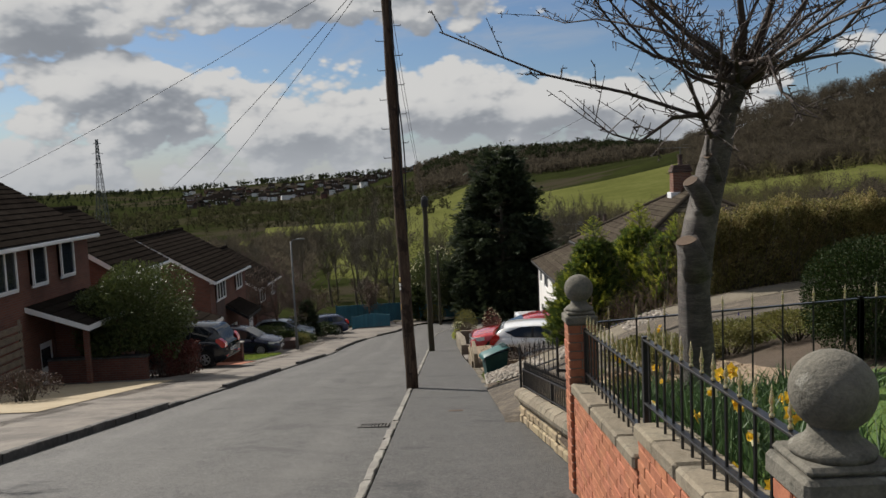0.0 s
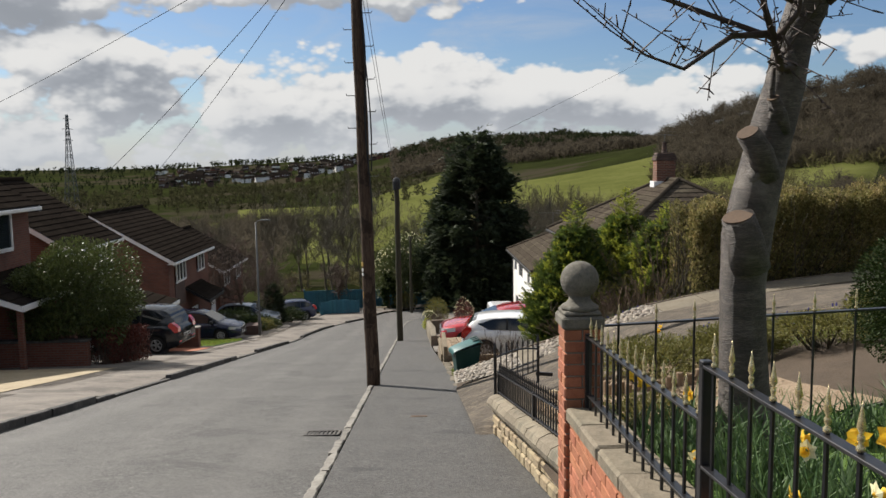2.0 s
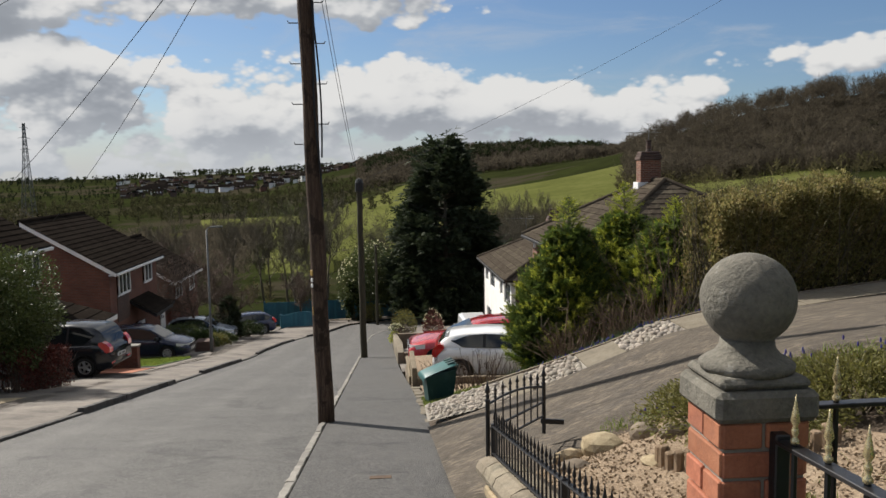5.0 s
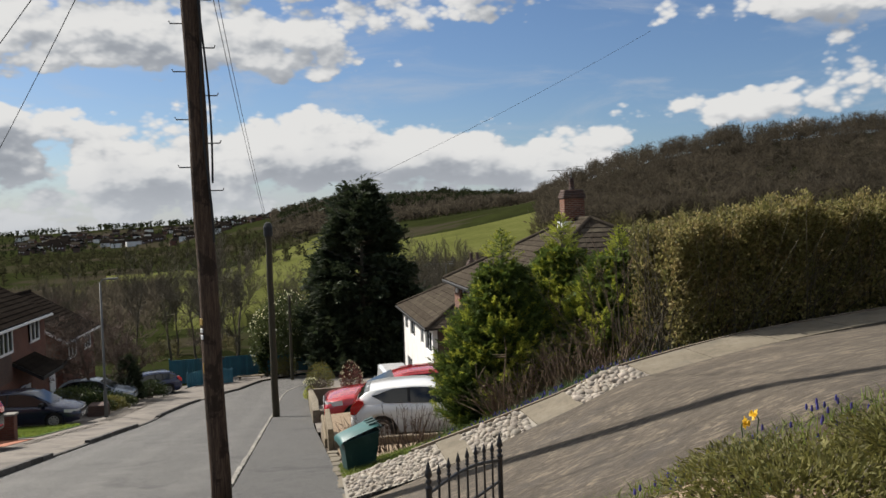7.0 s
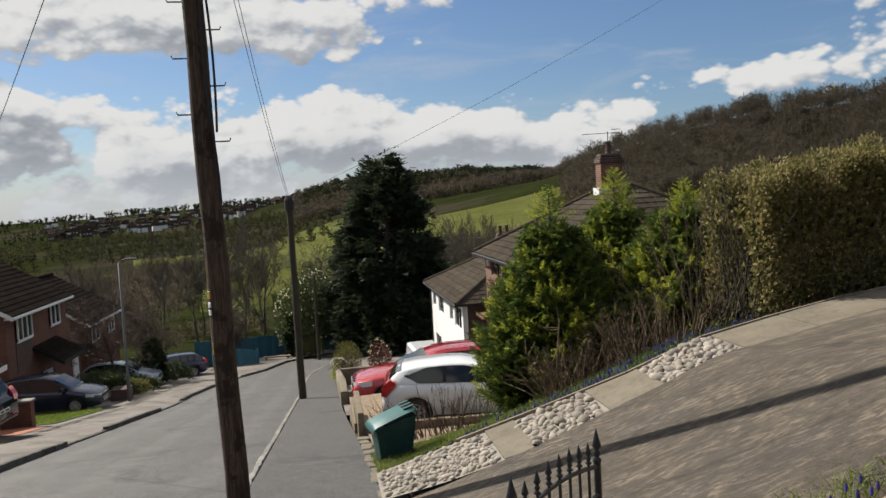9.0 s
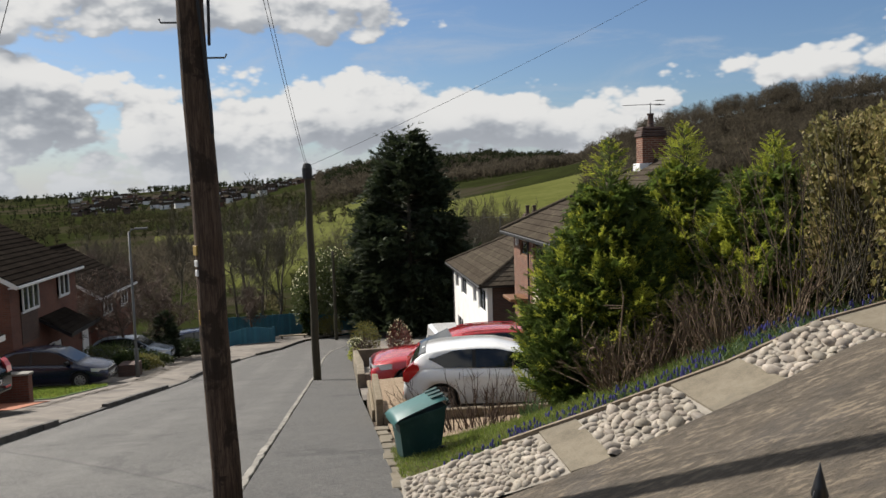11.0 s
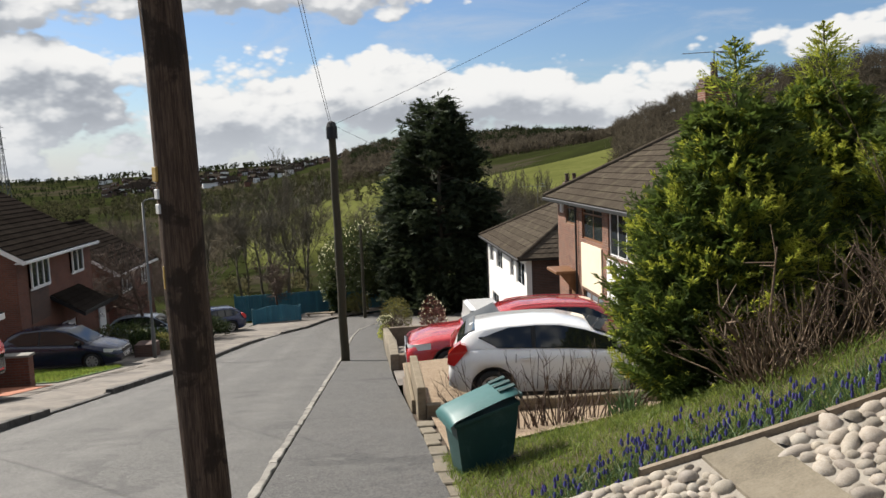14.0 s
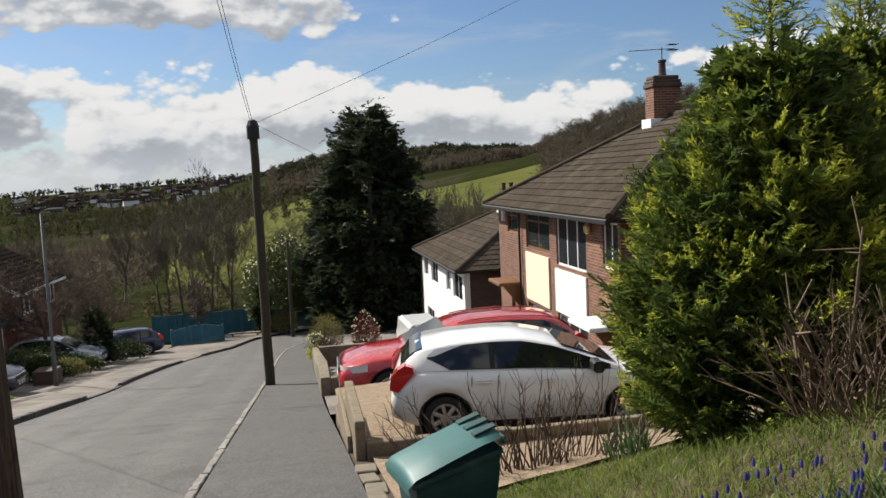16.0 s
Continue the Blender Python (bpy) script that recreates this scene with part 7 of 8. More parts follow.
def pier(x, y, w, z0, ztop, label):
    """A square brick gate pier with a moulded stone cap and ball."""
    t = thing("gate_pier", label, "gate pier", group="brick piers with stone balls")
    h_ = w / 2
    shaft = part("shaft", Mesh().box(x - h_ + 0.01, x + h_ - 0.01, y - h_ + 0.01, y + h_ - 0.01, z0, ztop - 0.11), M_MORTAR, t)
    brick_box(shaft, x - h_, x + h_, y - h_, y + h_, z0, ztop - 0.11)
    part("cap", Mesh().box(x - h_ - 0.02, x + h_ + 0.02, y - h_ - 0.02, y + h_ + 0.02, ztop - 0.11, ztop - 0.03, 0.014)
         .box(x - h_ - 0.004, x + h_ + 0.004, y - h_ - 0.004, y + h_ + 0.004, ztop - 0.03, ztop, 0.012), M_BALL, t, "weathered stone cap")
    prof = [(0.118, 0.0), (0.122, 0.018), (0.105, 0.032), (0.086, 0.042), (0.072, 0.06), (0.068, 0.085)]
    c = 0.085 + math.sqrt(0.122 ** 2 - 0.068 ** 2)
    prof += [(0.122 * math.sin(a), c - 0.122 * math.cos(a)) for a in np.linspace(math.asin(0.068 / 0.122), math.pi - 0.03, 16)]
    part("ball", Mesh().lathe(prof, 32, (x, y, ztop)), M_BALL, t, "lichen-spotted stone ball on a moulded neck", smooth=True)
    return t


pier(1.29, 1.83, 0.25, street(1.8) - 0.1, 0.99, "orange brick pier with a weathered stone ball beside the lawn")
pier(1.33, 6.37, 0.23, street(6.37) - 0.1, 0.64, "orange brick pier with a stone ball between wall and railings")


def garden_wall(y0, y1, top0, top1, x=1.245, thick=0.23):
    """A brick wall whose coping falls from top0 at y0 to top1 at y1."""
    t = thing("garden_wall", "low orange brick garden wall with mossy stone coping", "wall", kind="structure")
    crest = lambda y: top0 + (top1 - top0) * (y - y0) / (y1 - y0)
    brick_box(t, x, x + thick, y0, y1, street(y1) - 0.25, max(top0, top1) - 0.06, cap=lambda y: crest(y) - 0.06)
    n = max(2, round((y1 - y0) / 0.45))
    tilt = math.degrees(math.atan((top1 - top0) / (y1 - y0)))
    for i in range(n):
        a, b = y0 + (y1 - y0) * i / n, y0 + (y1 - y0) * (i + 1) / n
        ob = part("coping_stone", Mesh().box(-0.03 + 0.006 * math.sin(i * 3.3), thick + 0.03 + 0.006 * math.sin(i * 1.7), a - b + 0.005, 0.0, -0.09, 0.0, 0.016), M_COPING, t)
        ob.matrix_basis = pose(x, b, crest(b) + 0.006 * math.sin(i * 2.3), tilt, 0, 0)
    return t


garden_wall(4.04, 6.25, 0.19, 0.03)
garden_wall(1.96, 4.03, 0.54, 0.385)

FINIAL = [(0.008, 0.0), (0.02, 0.008), (0.02, 0.018), (0.009, 0.028), (0.016, 0.045), (0.016, 0.055), (0.008, 0.065), (0.021, 0.085), (0.015, 0.11), (0.006, 0.15), (0.001, 0.175)]


def railing(a, b, bottom_a, bottom_b, rail, gap, label, gold=True, posts=(0, 1), fin_scale=0.72, low_rail=0.1, bar_r=0.008):
    """Iron railings from a to b (x, y): two rails, round bars, finials. Heights are for the bars' feet and the top rail at each end."""
    t = thing("railing", label, "railing", group="iron railings along the gardens")
    a, b = Vector((*a, 0)), Vector((*b, 0))
    ln = (b - a).length
    lo = lambda s: bottom_a + (bottom_b - bottom_a) * s
    hi = lambda s: rail[0] + (rail[1] - rail[0]) * s
    ang = math.atan2(b.y - a.y, b.x - a.x)
    for nm, f, hgt in (("top_rail", lambda s: hi(s), 0.012), ("bottom_rail", lambda s: lo(s) + low_rail, 0.012)):
        p, q = a + Vector((0, 0, f(0))), b + Vector((0, 0, f(1)))
        tilt = math.atan2(q.z - p.z, ln)
        m4 = Matrix.Translation((p + q) / 2) @ Matrix.Rotation(ang, 4, "Z") @ Matrix.Rotation(-tilt, 4, "Y")
        part(nm, Mesh().box(-(q - p).length / 2, (q - p).length / 2, -0.02, 0.02, -0.006, 0.006, 0.002, m4), M_IRON, t)
    for s in posts:
        p = a + (b - a) * s
        part("post", Mesh().box(p.x - 0.02, p.x + 0.02, p.y - 0.02, p.y + 0.02, lo(s) - 0.04, hi(s) + 0.02, 0.004), M_IRON, t)
    n = max(1, int(ln / gap))
    tip = Mesh().lathe([(r_ * fin_scale, z * fin_scale) for r_, z in [(a_ * 0.78, b_) for a_, b_ in FINIAL]], 8, (0, 0, 0)).data("finial", M_GOLD if gold else M_IRON, True)
    for i in range(n):
        s = (i + 0.5) / n
        p = a + (b - a) * s
        bar = part("bar", Mesh().tube([(p.x, p.y, lo(s)), (p.x, p.y, hi(s) + 0.01)], bar_r, 6), M_IRON, t)
        f = part("finial", tip, None, bar, "gilded spear finial" if gold else "")
        f.matrix_basis = pose(p.x, p.y, hi(s) + 0.008)
    return t


railing((1.36, 6.24), (1.34, 4.16), 0.02, 0.17, (0.485, 0.63), 0.145, "black iron railing with gilded finials on the lower wall", posts=(0,))
railing((1.33, 4.14), (1.33, 1.97), 0.37, 0.53, (0.845, 0.935), 0.145, "black iron railing with gilded finials on the upper wall", posts=(0, 1))
railing((1.47, 6.4), (3.5, 5.87), garden(1.6, 6.5) - 0.05, garden(3.5, 5.9) - 0.05, (0.52, 0.72), 0.215, "black iron railing with gilded finials behind the cherry tree", posts=(0, 1), low_rail=0.08)
railing((3.5, 5.87), (6.4, 5.3), garden(3.5, 5.9) - 0.05, garden(6.4, 5.3) - 0.05, (0.72, 0.85), 0.215, "black iron railing with gilded finials beside the round bush", posts=(0, 1), low_rail=0.08)

# low rubble wall with its own railing
rub = thing("rubble_wall", "low tan rubble stone wall with rounded coping", "wall", kind="structure")
g = np.random.default_rng(29)
wall_x = lambda y: 1.42 - 0.2 * (y - 6.85) / 4.3
part("core", Mesh().grid([[(wall_x(y) + dx, y, street(y) + dz) for dx, dz in ((0.03, -0.3), (0.03, 0.36), (0.27, 0.36), (0.27, -0.3))] for y in np.linspace(6.6, 11.15, 12)]), M_MORTAR, rub)
for course, (za, zb_) in enumerate(((-0.16, 0.0), (0.0, 0.13), (0.13, 0.25), (0.25, 0.365))):
    y = 6.61
    while y < 11.1:
        ln = g.uniform(0.16, 0.38)
        e = min(y + ln, 11.14)
        if e - y > 0.06:
            ym = (y + e) / 2
            m4 = pose(wall_x(ym), ym, street(ym), math.degrees(math.atan(-0.18)), 0, 2.7)
            part("stone", Mesh().box(g.uniform(-0.012, 0.012), 0.2, -(e - y) / 2 + 0.006, (e - y) / 2 - 0.006, za + 0.007, zb_ - 0.006 + g.uniform(-0.008, 0.004), 0.018, m4), M_RUBBLE, rub)
        y = e
y = 6.61
while y < 11.1:
    e = min(y + g.uniform(0.4, 0.62), 11.16)
    ym = (y + e) / 2
    m4 = pose(wall_x(ym) + 0.13, ym, street(ym) + 0.36, math.degrees(math.atan(-0.18)), 0, 2.7)
    prof = [(-0.19, 0.0), (-0.2, 0.05), (-0.17, 0.11), (-0.09, 0.145), (0.0, 0.155), (0.1, 0.145), (0.17, 0.11), (0.2, 0.05), (0.19, 0.0)]
    part("coping_stone", Mesh().extrude([m4 @ Vector((a, -(e - y) / 2 + 0.006, b + g.uniform(-0.004, 0.004))) for a, b in prof], m4.to_3x3() @ Vector((0, e - y - 0.012, 0))), M_COPING, rub)
    y = e
lf = railing((wall_x(6.6) + 0.08, 6.58), (wall_x(11.1) + 0.08, 11.1), street(6.58) + 0.5, street(11.1) + 0.5, (street(6.58) + 0.76, street(11.1) + 0.78), 0.105,
             "low black iron railing with spear tips on the rubble wall", gold=False, posts=(0, 0.5, 1), low_rail=0.04, fin_scale=0.8)
part("end_post", Mesh().box(1.41, 1.45, 6.53, 6.57, street(6.55) - 0.1, street(6.55) + 0.8, 0.004), M_IRON, lf)

# open gate leaf
gate = thing("iron_gate", "open black iron gate leaf with a curved top", "gate", (1.26, 11.15, street(11.15)))
gd = Vector((1.93 - 1.26, 12.0 - 11.15, 0))
gl = gd.length
arc = lambda s: 0.97 - 0.1 * s + 0.05 * math.sin(math.pi * s)
foot = lambda s: 0.6 - 0.02 * s
for nm, f in (("top_bar", arc), ("low_bar", lambda s: foot(s) + 0.0), ("middle_bar", lambda s: foot(s) + 0.14)):
    part(nm, Mesh().tube([gd * s + Vector((0, 0, f(s))) for s in np.linspace(0, 1, 9)], 0.012, 6), M_IRON, gate)
for i in range(9):
    s = i / 8
    p = gd * s
    big = i in (0, 8)
    b = part("gate_post" if big else "bar", Mesh().tube([p + Vector((0, 0, (-0.1 if i == 0 else 0.4) if big else foot(s))), p + Vector((0, 0, arc(s) + 0.03))], 0.02 if big else 0.008, 8), M_IRON, gate)
    tip = part("finial", Mesh().lathe([(r_ * (1.25 if big else 0.85), z * (1.1 if big else 0.7)) for r_, z in FINIAL], 8, tuple(p + Vector((0, 0, arc(s) + 0.02)))), M_IRON, b, smooth=True)
part("latch", Mesh().box(-0.03, 0.2, -0.015, 0.015, 0.5, 0.55, 0.004, Matrix.Translation(gd) @ Matrix.Rotation(-0.3, 4, "Z")), M_IRON, gate)

# ---- cherry tree ----
cherry = thing("cherry_tree", "pollarded leafless cherry tree with cut stubs and budding twigs", "tree", (2.16, 5.7, garden(2.16, 5.7) - 0.05))
T0 = Vector((2.16, 5.7, garden(2.16, 5.7) - 0.05))
at = lambda x, y, z: Vector((x, y, z)) - T0
trunk = [at(2.15, 5.72, -0.15), at(2.14, 5.72, 0.2), at(2.135, 5.74, 0.45), at(2.125, 5.75, 0.86), at(2.14, 5.75, 1.15), at(2.19, 5.75, 1.4), at(2.235, 5.75, 1.6), at(2.275, 5.75, 1.78), at(2.325, 5.75, 1.98), at(2.365, 5.75, 2.2), at(2.44, 5.75, 2.4), at(2.49, 5.75, 2.55)]
girth = [0.165, 0.142, 0.132, 0.124, 0.134, 0.126, 0.12, 0.116, 0.108, 0.1, 0.105, 0.085]
m = Mesh().tube(trunk, girth, 26)
m.v = [tuple(Vector(p) + Vector((p[0] - trunk[min(k // 26, 11)].x, p[1] - trunk[min(k // 26, 11)].y, 0)) * 0.09 * noise.noise((p[0] * 9, p[1] * 9, p[2] * 3.5))) for k, p in enumerate(m.v)]
part("trunk", m, M_BARK, cherry, "ringed silvery brown trunk", smooth=True)
for a, b, r0_, r1_ in (((2.14, 5.7, 0.98), (2.035, 5.62, 1.27), 0.115, 0.088), ((2.22, 5.68, 1.48), (2.06, 5.58, 1.72), 0.075, 0.062), ((2.29, 5.68, 1.72), (2.21, 5.62, 1.9), 0.05, 0.035), ((2.38, 5.75, 2.18), (2.47, 5.7, 2.26), 0.05, 0.042)):
    a, b = at(*a), at(*b)
    part("stub", Mesh().tube([a, a.lerp(b, 0.45) + Vector((0.01, 0, 0.02)), b], [r0_, r1_ * 1.12, r1_], 14), M_BARK, cherry, smooth=True)
    d = (b - a).normalized()
    part("cut_face", Mesh().tube([b, b + d * 0.006], r1_ * 0.92, 14), M_CUT, cherry, "pale sawn face")
part("snag", Mesh().tube([at(2.22, 5.64, 1.84), at(2.2, 5.62, 1.94), at(2.205, 5.62, 2.06)], [0.022, 0.017, 0.015], 8), M_BARK, cherry, smooth=True)
for x, y, z, s in ((2.47, 5.68, 2.5, 0.085), (2.42, 5.68, 2.4, 0.075), (2.25, 5.66, 1.83, 0.05), (2.16, 5.68, 1.5, 0.06), (2.3, 5.67, 2.1, 0.055)):
    c = at(x, y, z)
    m = Mesh()
    m.grid([[c + Vector((math.sin(p) * math.cos(q), math.sin(p) * math.sin(q), math.cos(p) * 1.2)) * s * (1 + 0.22 * math.sin(3 * q + p * 4 + x * 9)) for q in np.linspace(0, 2 * math.pi, 11)] for p in np.linspace(0.05, 3.09, 7)])
    part("burl", m, M_BARK, cherry, "knobbly pruning scar", smooth=True)
limbs = [[(2.33, 5.68, 2.06), (2.26, 5.6, 2.07), (2.19, 5.5, 2.05), (2.13, 5.4, 2.1), (2.08, 5.36, 2.18), (1.55, 5.4, 2.38), (0.98, 5.4, 2.53), (0.22, 5.3, 2.85)], [(2.09, 5.36, 2.17), (2.0, 5.3, 2.35), (1.88, 5.25, 2.6), (1.6, 5.2, 3.1)],
         [(2.1, 5.36, 2.17), (2.19, 5.32, 2.3), (2.2, 5.3, 2.55), (2.22, 5.3, 2.75)], [(2.06, 5.37, 2.2), (1.85, 5.3, 2.18), (1.6, 5.25, 2.02), (1.4, 5.2, 2.08), (1.2, 5.15, 2.2)],
         [(2.45, 5.73, 2.45), (2.36, 5.68, 2.62), (2.2, 5.6, 2.72), (2.05, 5.5, 2.78), (1.8, 5.4, 2.95), (1.5, 5.3, 3.2)], [(2.5, 5.74, 2.5), (2.62, 5.68, 2.75), (2.72, 5.6, 3.1), (2.75, 5.5, 3.5)],
         [(2.48, 5.74, 2.5), (2.5, 5.66, 2.8), (2.42, 5.56, 3.2), (2.35, 5.5, 3.7)], [(2.5, 5.75, 2.42), (2.68, 5.7, 2.48), (2.95, 5.6, 2.62), (3.3, 5.5, 2.85), (3.7, 5.4, 3.0)]]
STOUT = (4, 5, 6)
g = np.random.default_rng(31)
for i in range(20):
    az, up = 2 * math.pi * (i + g.uniform(-0.3, 0.3)) / 20, g.uniform(0.1, 0.95)
    d = np.array([math.cos(az), math.sin(az) * 0.9, up])
    d /= np.linalg.norm(d)
    ln = g.uniform(1.3, 2.3)
    p, line = np.array([2.46 + 0.07 * math.cos(az), 5.7 + 0.07 * math.sin(az), 2.5 + g.uniform(-0.12, 0.1)]), []
    for k in range(7):
        line.append(tuple(p))
        d = d + g.normal(size=3) * 0.17 + np.array([0, 0, 0.05])
        d /= np.linalg.norm(d)
        p = p + d * ln / 6
    limbs.append(line)
tw_a, tw_b, tw_r, buds = [], [], [], []
for k, line in enumerate(limbs):
    pts = [at(*q) for q in line]
    n = len(pts)
    part("limb", Mesh().tube(pts, [(0.05 if k in STOUT else 0.036 if k == 0 else 0.02) * (1 - 0.85 * (i / (n - 1)) ** 0.75) for i in range(n)], 8), M_CHERRY, cherry, smooth=True)
    for i in range(1, n):
        for _ in range(4):
            a = pts[i - 1].lerp(pts[i], g.uniform(0, 1))
            d = ((pts[i] - pts[i - 1]).normalized() * 0.7 + Vector(g.normal(size=3)) * 0.5 + Vector((0, 0, 0.3))).normalized()
            b = a + d * g.uniform(0.08, 0.5)
            tw_a.append(a), tw_b.append(b), tw_r.append(0.0045)
            for _ in range(4):
                q = a.lerp(b, g.uniform(0.3, 1))
                tw_a.append(q), tw_b.append(q + Vector(g.normal(size=3)) * 0.025), tw_r.append(0.0055)
tw_r = np.array(tw_r)[:, None]
tagged(part("twig_mass", arrays("twig_mass", *twigs(np.array([tuple(v) for v in tw_a]), np.array([tuple(v) for v in tw_b]), tw_r, tw_r * 0.6), M_CHERRY), None, cherry, "budding twigs"), kind="stuff")


# ---- daffodils, grass, grape hyacinths ----
def blades(name, n, area, height, width, material, label, seed, keep=None, lean=0.35, category="grass"):
    """Grass-like blades over part of the gardens."""
    r = np.random.default_rng(seed)
    x, y = r.uniform(area[0], area[1], n), r.uniform(area[2], area[3], n)
    if keep:
        ok = np.array([keep(a, b) for a, b in zip(x, y)])
        x, y = x[ok], y[ok]
    z = np.array([garden(a, b) for a, b in zip(x, y)]) - 0.02
    root = np.c_[x, y, z]
    h_ = (height * r.uniform(0.5, 1.2, len(x)))[:, None]
    d = np.c_[r.normal(size=(len(x), 2)) * lean, np.ones(len(x))]
    side = unit(np.c_[r.normal(size=(len(x), 2)), np.zeros(len(x))]) * width / 2
    mid, tip = root + d * h_ * 0.55, root + np.c_[d[:, :2] * 1.9, d[:, 2:] * 0.95] * h_
    v = np.stack([root - side, root + side, mid + side * 0.85, mid - side * 0.85, tip], 1).reshape(-1, 3)
    k = np.arange(len(x))[:, None] * 5
    f = np.concatenate([k + np.array([[0, 1, 2]]), k + np.array([[0, 2, 3]]), k + np.array([[3, 2, 4]])], 0)
    tagged(new(name, arrays(name, v, f, material)), label, category, kind="stuff")


strip_far = lambda x: float(np.interp(x, (0.95, 1.6, 2.45, 3.76, 4.7, 8, 14), (17.0, 16.8, 16.5, 16.17, 16.25, 16.5, 17.4)))
blades("lawn_grass", 26000, (1.75, 5.1, 0.6, 6.2), 0.06, 0.006, M_GRASS, "short green lawn grass", 71)
blades("daffodil_leaves_bed", 2000, (1.5, 2.15, 2.1, 6.25), 0.32, 0.013, M_SPEAR, "thick bed of green daffodil leaves behind the railings", 72, category="leaves", lean=0.2)
blades("border_leaves", 700, (2.2, 3.5, 5.2, 6.2), 0.2, 0.013, M_SPEAR, "green bulb leaves along the railing", 73, category="leaves")
blades("verge_grass", 30000, (1.1, 5.0, 16.6, 21.5), 0.085, 0.007, M_GRASS, "rough green grass on the bank beside the bin", 74, lambda x, y: y > strip_far(x) + 0.05 and y < 20.7 - 0.8 * max(x - 2.5, 0) and x > 1.05 + 0.12 * max(0, 19 - y))
blades("bank_leaves", 11000, (1.6, 6.5, 16.3, 19.0), 0.17, 0.008, M_SPEAR, "fine green leaves among the grape hyacinths", 75, lambda x, y: strip_far(x) + 0.05 < y < strip_far(x) + 1.3, category="leaves")
blades("gravel_weeds", 14000, (2.4, 8.0, 9.2, 11.9), 0.11, 0.007, M_GRASS, "rough grass edging the drive", 76, lambda x, y: drive_near(x) - 1.1 < y < drive_near(x) - 0.02 and (x > 3.5 or y > drive_near(x) - 0.4))


def muscari(name, n, area, keep, seed, label):
    r = np.random.default_rng(seed)
    x, y = r.uniform(area[0], area[1], n), r.uniform(area[2], area[3], n)
    ok = np.array([keep(a, b) for a, b in zip(x, y)])
    x, y = x[ok], y[ok]
    v, f = [], []
    for a, b in zip(x, y):
        z = garden(a, b) + r.uniform(0.03, 0.13)
        base = len(v)
        for hgt, rad in ((0, 0.008), (0.018, 0.012), (0.042, 0.006)):
            v += [(a + rad * math.cos(q), b + rad * math.sin(q), z + hgt) for q in (0, 1.57, 3.14, 4.71)]
        f += [(base + 4 * j + i, base + 4 * j + (i + 1) % 4, base + 4 * j + 4 + (i + 1) % 4, base + 4 * j + 4 + i) for j in range(2) for i in range(4)]
    tagged(new(name, arrays(name, np.array(v), np.array(f), M_MUSCARI)), label, "flowers", kind="stuff")


muscari("grape_hyacinths", 1900, (1.5, 6.2, 16.3, 19.6), lambda x, y: strip_far(x) + 0.1 < y < strip_far(x) + 1.5 + 0.4 * math.sin(3 * x) and noise.noise((x * 1.7, y * 1.7, 3)) > -0.12, 81, "drift of violet-blue grape hyacinths on the bank")
muscari("border_hyacinths", 260, (2.6, 6.0, 9.9, 11.4), lambda x, y: abs(y - drive_near(x) + 0.35) < 0.3, 82, "violet-blue grape hyacinths edging the drive")

petal = Mesh()
for k in range(6):
    m4 = Matrix.Rotation(k * math.pi / 3, 4, "Z") @ Matrix.Rotation(-0.25, 4, "Y")
    petal.add([m4 @ Vector(p) for p in ((0.006, 0, 0), (0.022, 0.015, 0.004), (0.04, 0, 0.0), (0.022, -0.015, 0.004))], ((0, 1, 2, 3),))
trumpet = Mesh().lathe([(0.006, 0.0), (0.011, 0.008), (0.012, 0.024), (0.018, 0.032)], 10, (0, 0, 0), None, False)
meshes = {c: (petal.data("petals", m_), trumpet.data("trumpet", t_, True)) for c, m_, t_ in (("yellow", M_YELLOW, M_YELLOW), ("pale", M_PALEY, M_YELLOW))}
stalk = Mesh().tube([(0, 0, -0.4), (0.01, 0, -0.1), (0.0, 0, -0.02), (0.012, 0, 0.0)], 0.004, 5).data("stalk", M_SPEAR)
g = np.random.default_rng(91)
spots = [(1.46, 5.5, 0.43, 0), (1.5, 5.46, 0.4, 0), (1.55, 3.5, 0.78, 0), (1.57, 3.38, 0.84, 0), (1.52, 3.3, 0.7, 0), (1.5, 4.7, 0.27, 1), (1.52, 3.9, 0.45, 0), (1.5, 3.2, 0.4, 0), (1.6, 2.9, 0.5, 1), (1.5, 2.56, 0.88, 0), (1.58, 2.5, 0.8, 0),
         (1.62, 2.62, 0.72, 1), (1.55, 3.05, 0.62, 1), (1.5, 2.75, 0.5, 0), (1.75, 4.2, 0.5, 1), (1.9, 4.6, 0.4, 0), (1.7, 5.0, 0.35, 1), (1.48, 4.35, 0.2, 1), (2.0, 3.7, 0.6, 0), (3.24, 10.72, -0.43, 0), (3.2, 10.85, -0.5, 0), (3.05, 20.6, -2.75, 1), (3.15, 20.75, -2.85, 1),
         (1.85, 3.0, 0.75, 1), (2.1, 4.0, 0.5, 0), (1.8, 5.6, 0.3, 0), (1.66, 3.65, 0.56, 1)]
for x, y, z, pale in spots:
    c = "pale" if pale else "yellow"
    t = thing("daffodil", "pale cream daffodil with a yellow trumpet" if pale else "bright yellow daffodil in flower", "flower", (x, y, z), g.uniform(0, 360), "daffodils")
    part("stalk", stalk, None, t)
    head = part("petals", meshes[c][0], None, t)
    tr = part("trumpet", meshes[c][1], None, head)
    head.matrix_basis = pose(0.014, 0, 0, g.uniform(-20, 20), 75 + g.uniform(-15, 15), 0) @ Matrix.Scale(1.15, 4)
blades("drive_daffodil_leaves", 160, (3.1, 3.45, 10.6, 10.95), 0.28, 0.013, M_SPEAR, "clump of daffodil leaves beside the drive", 77, category="leaves", lean=0.25)
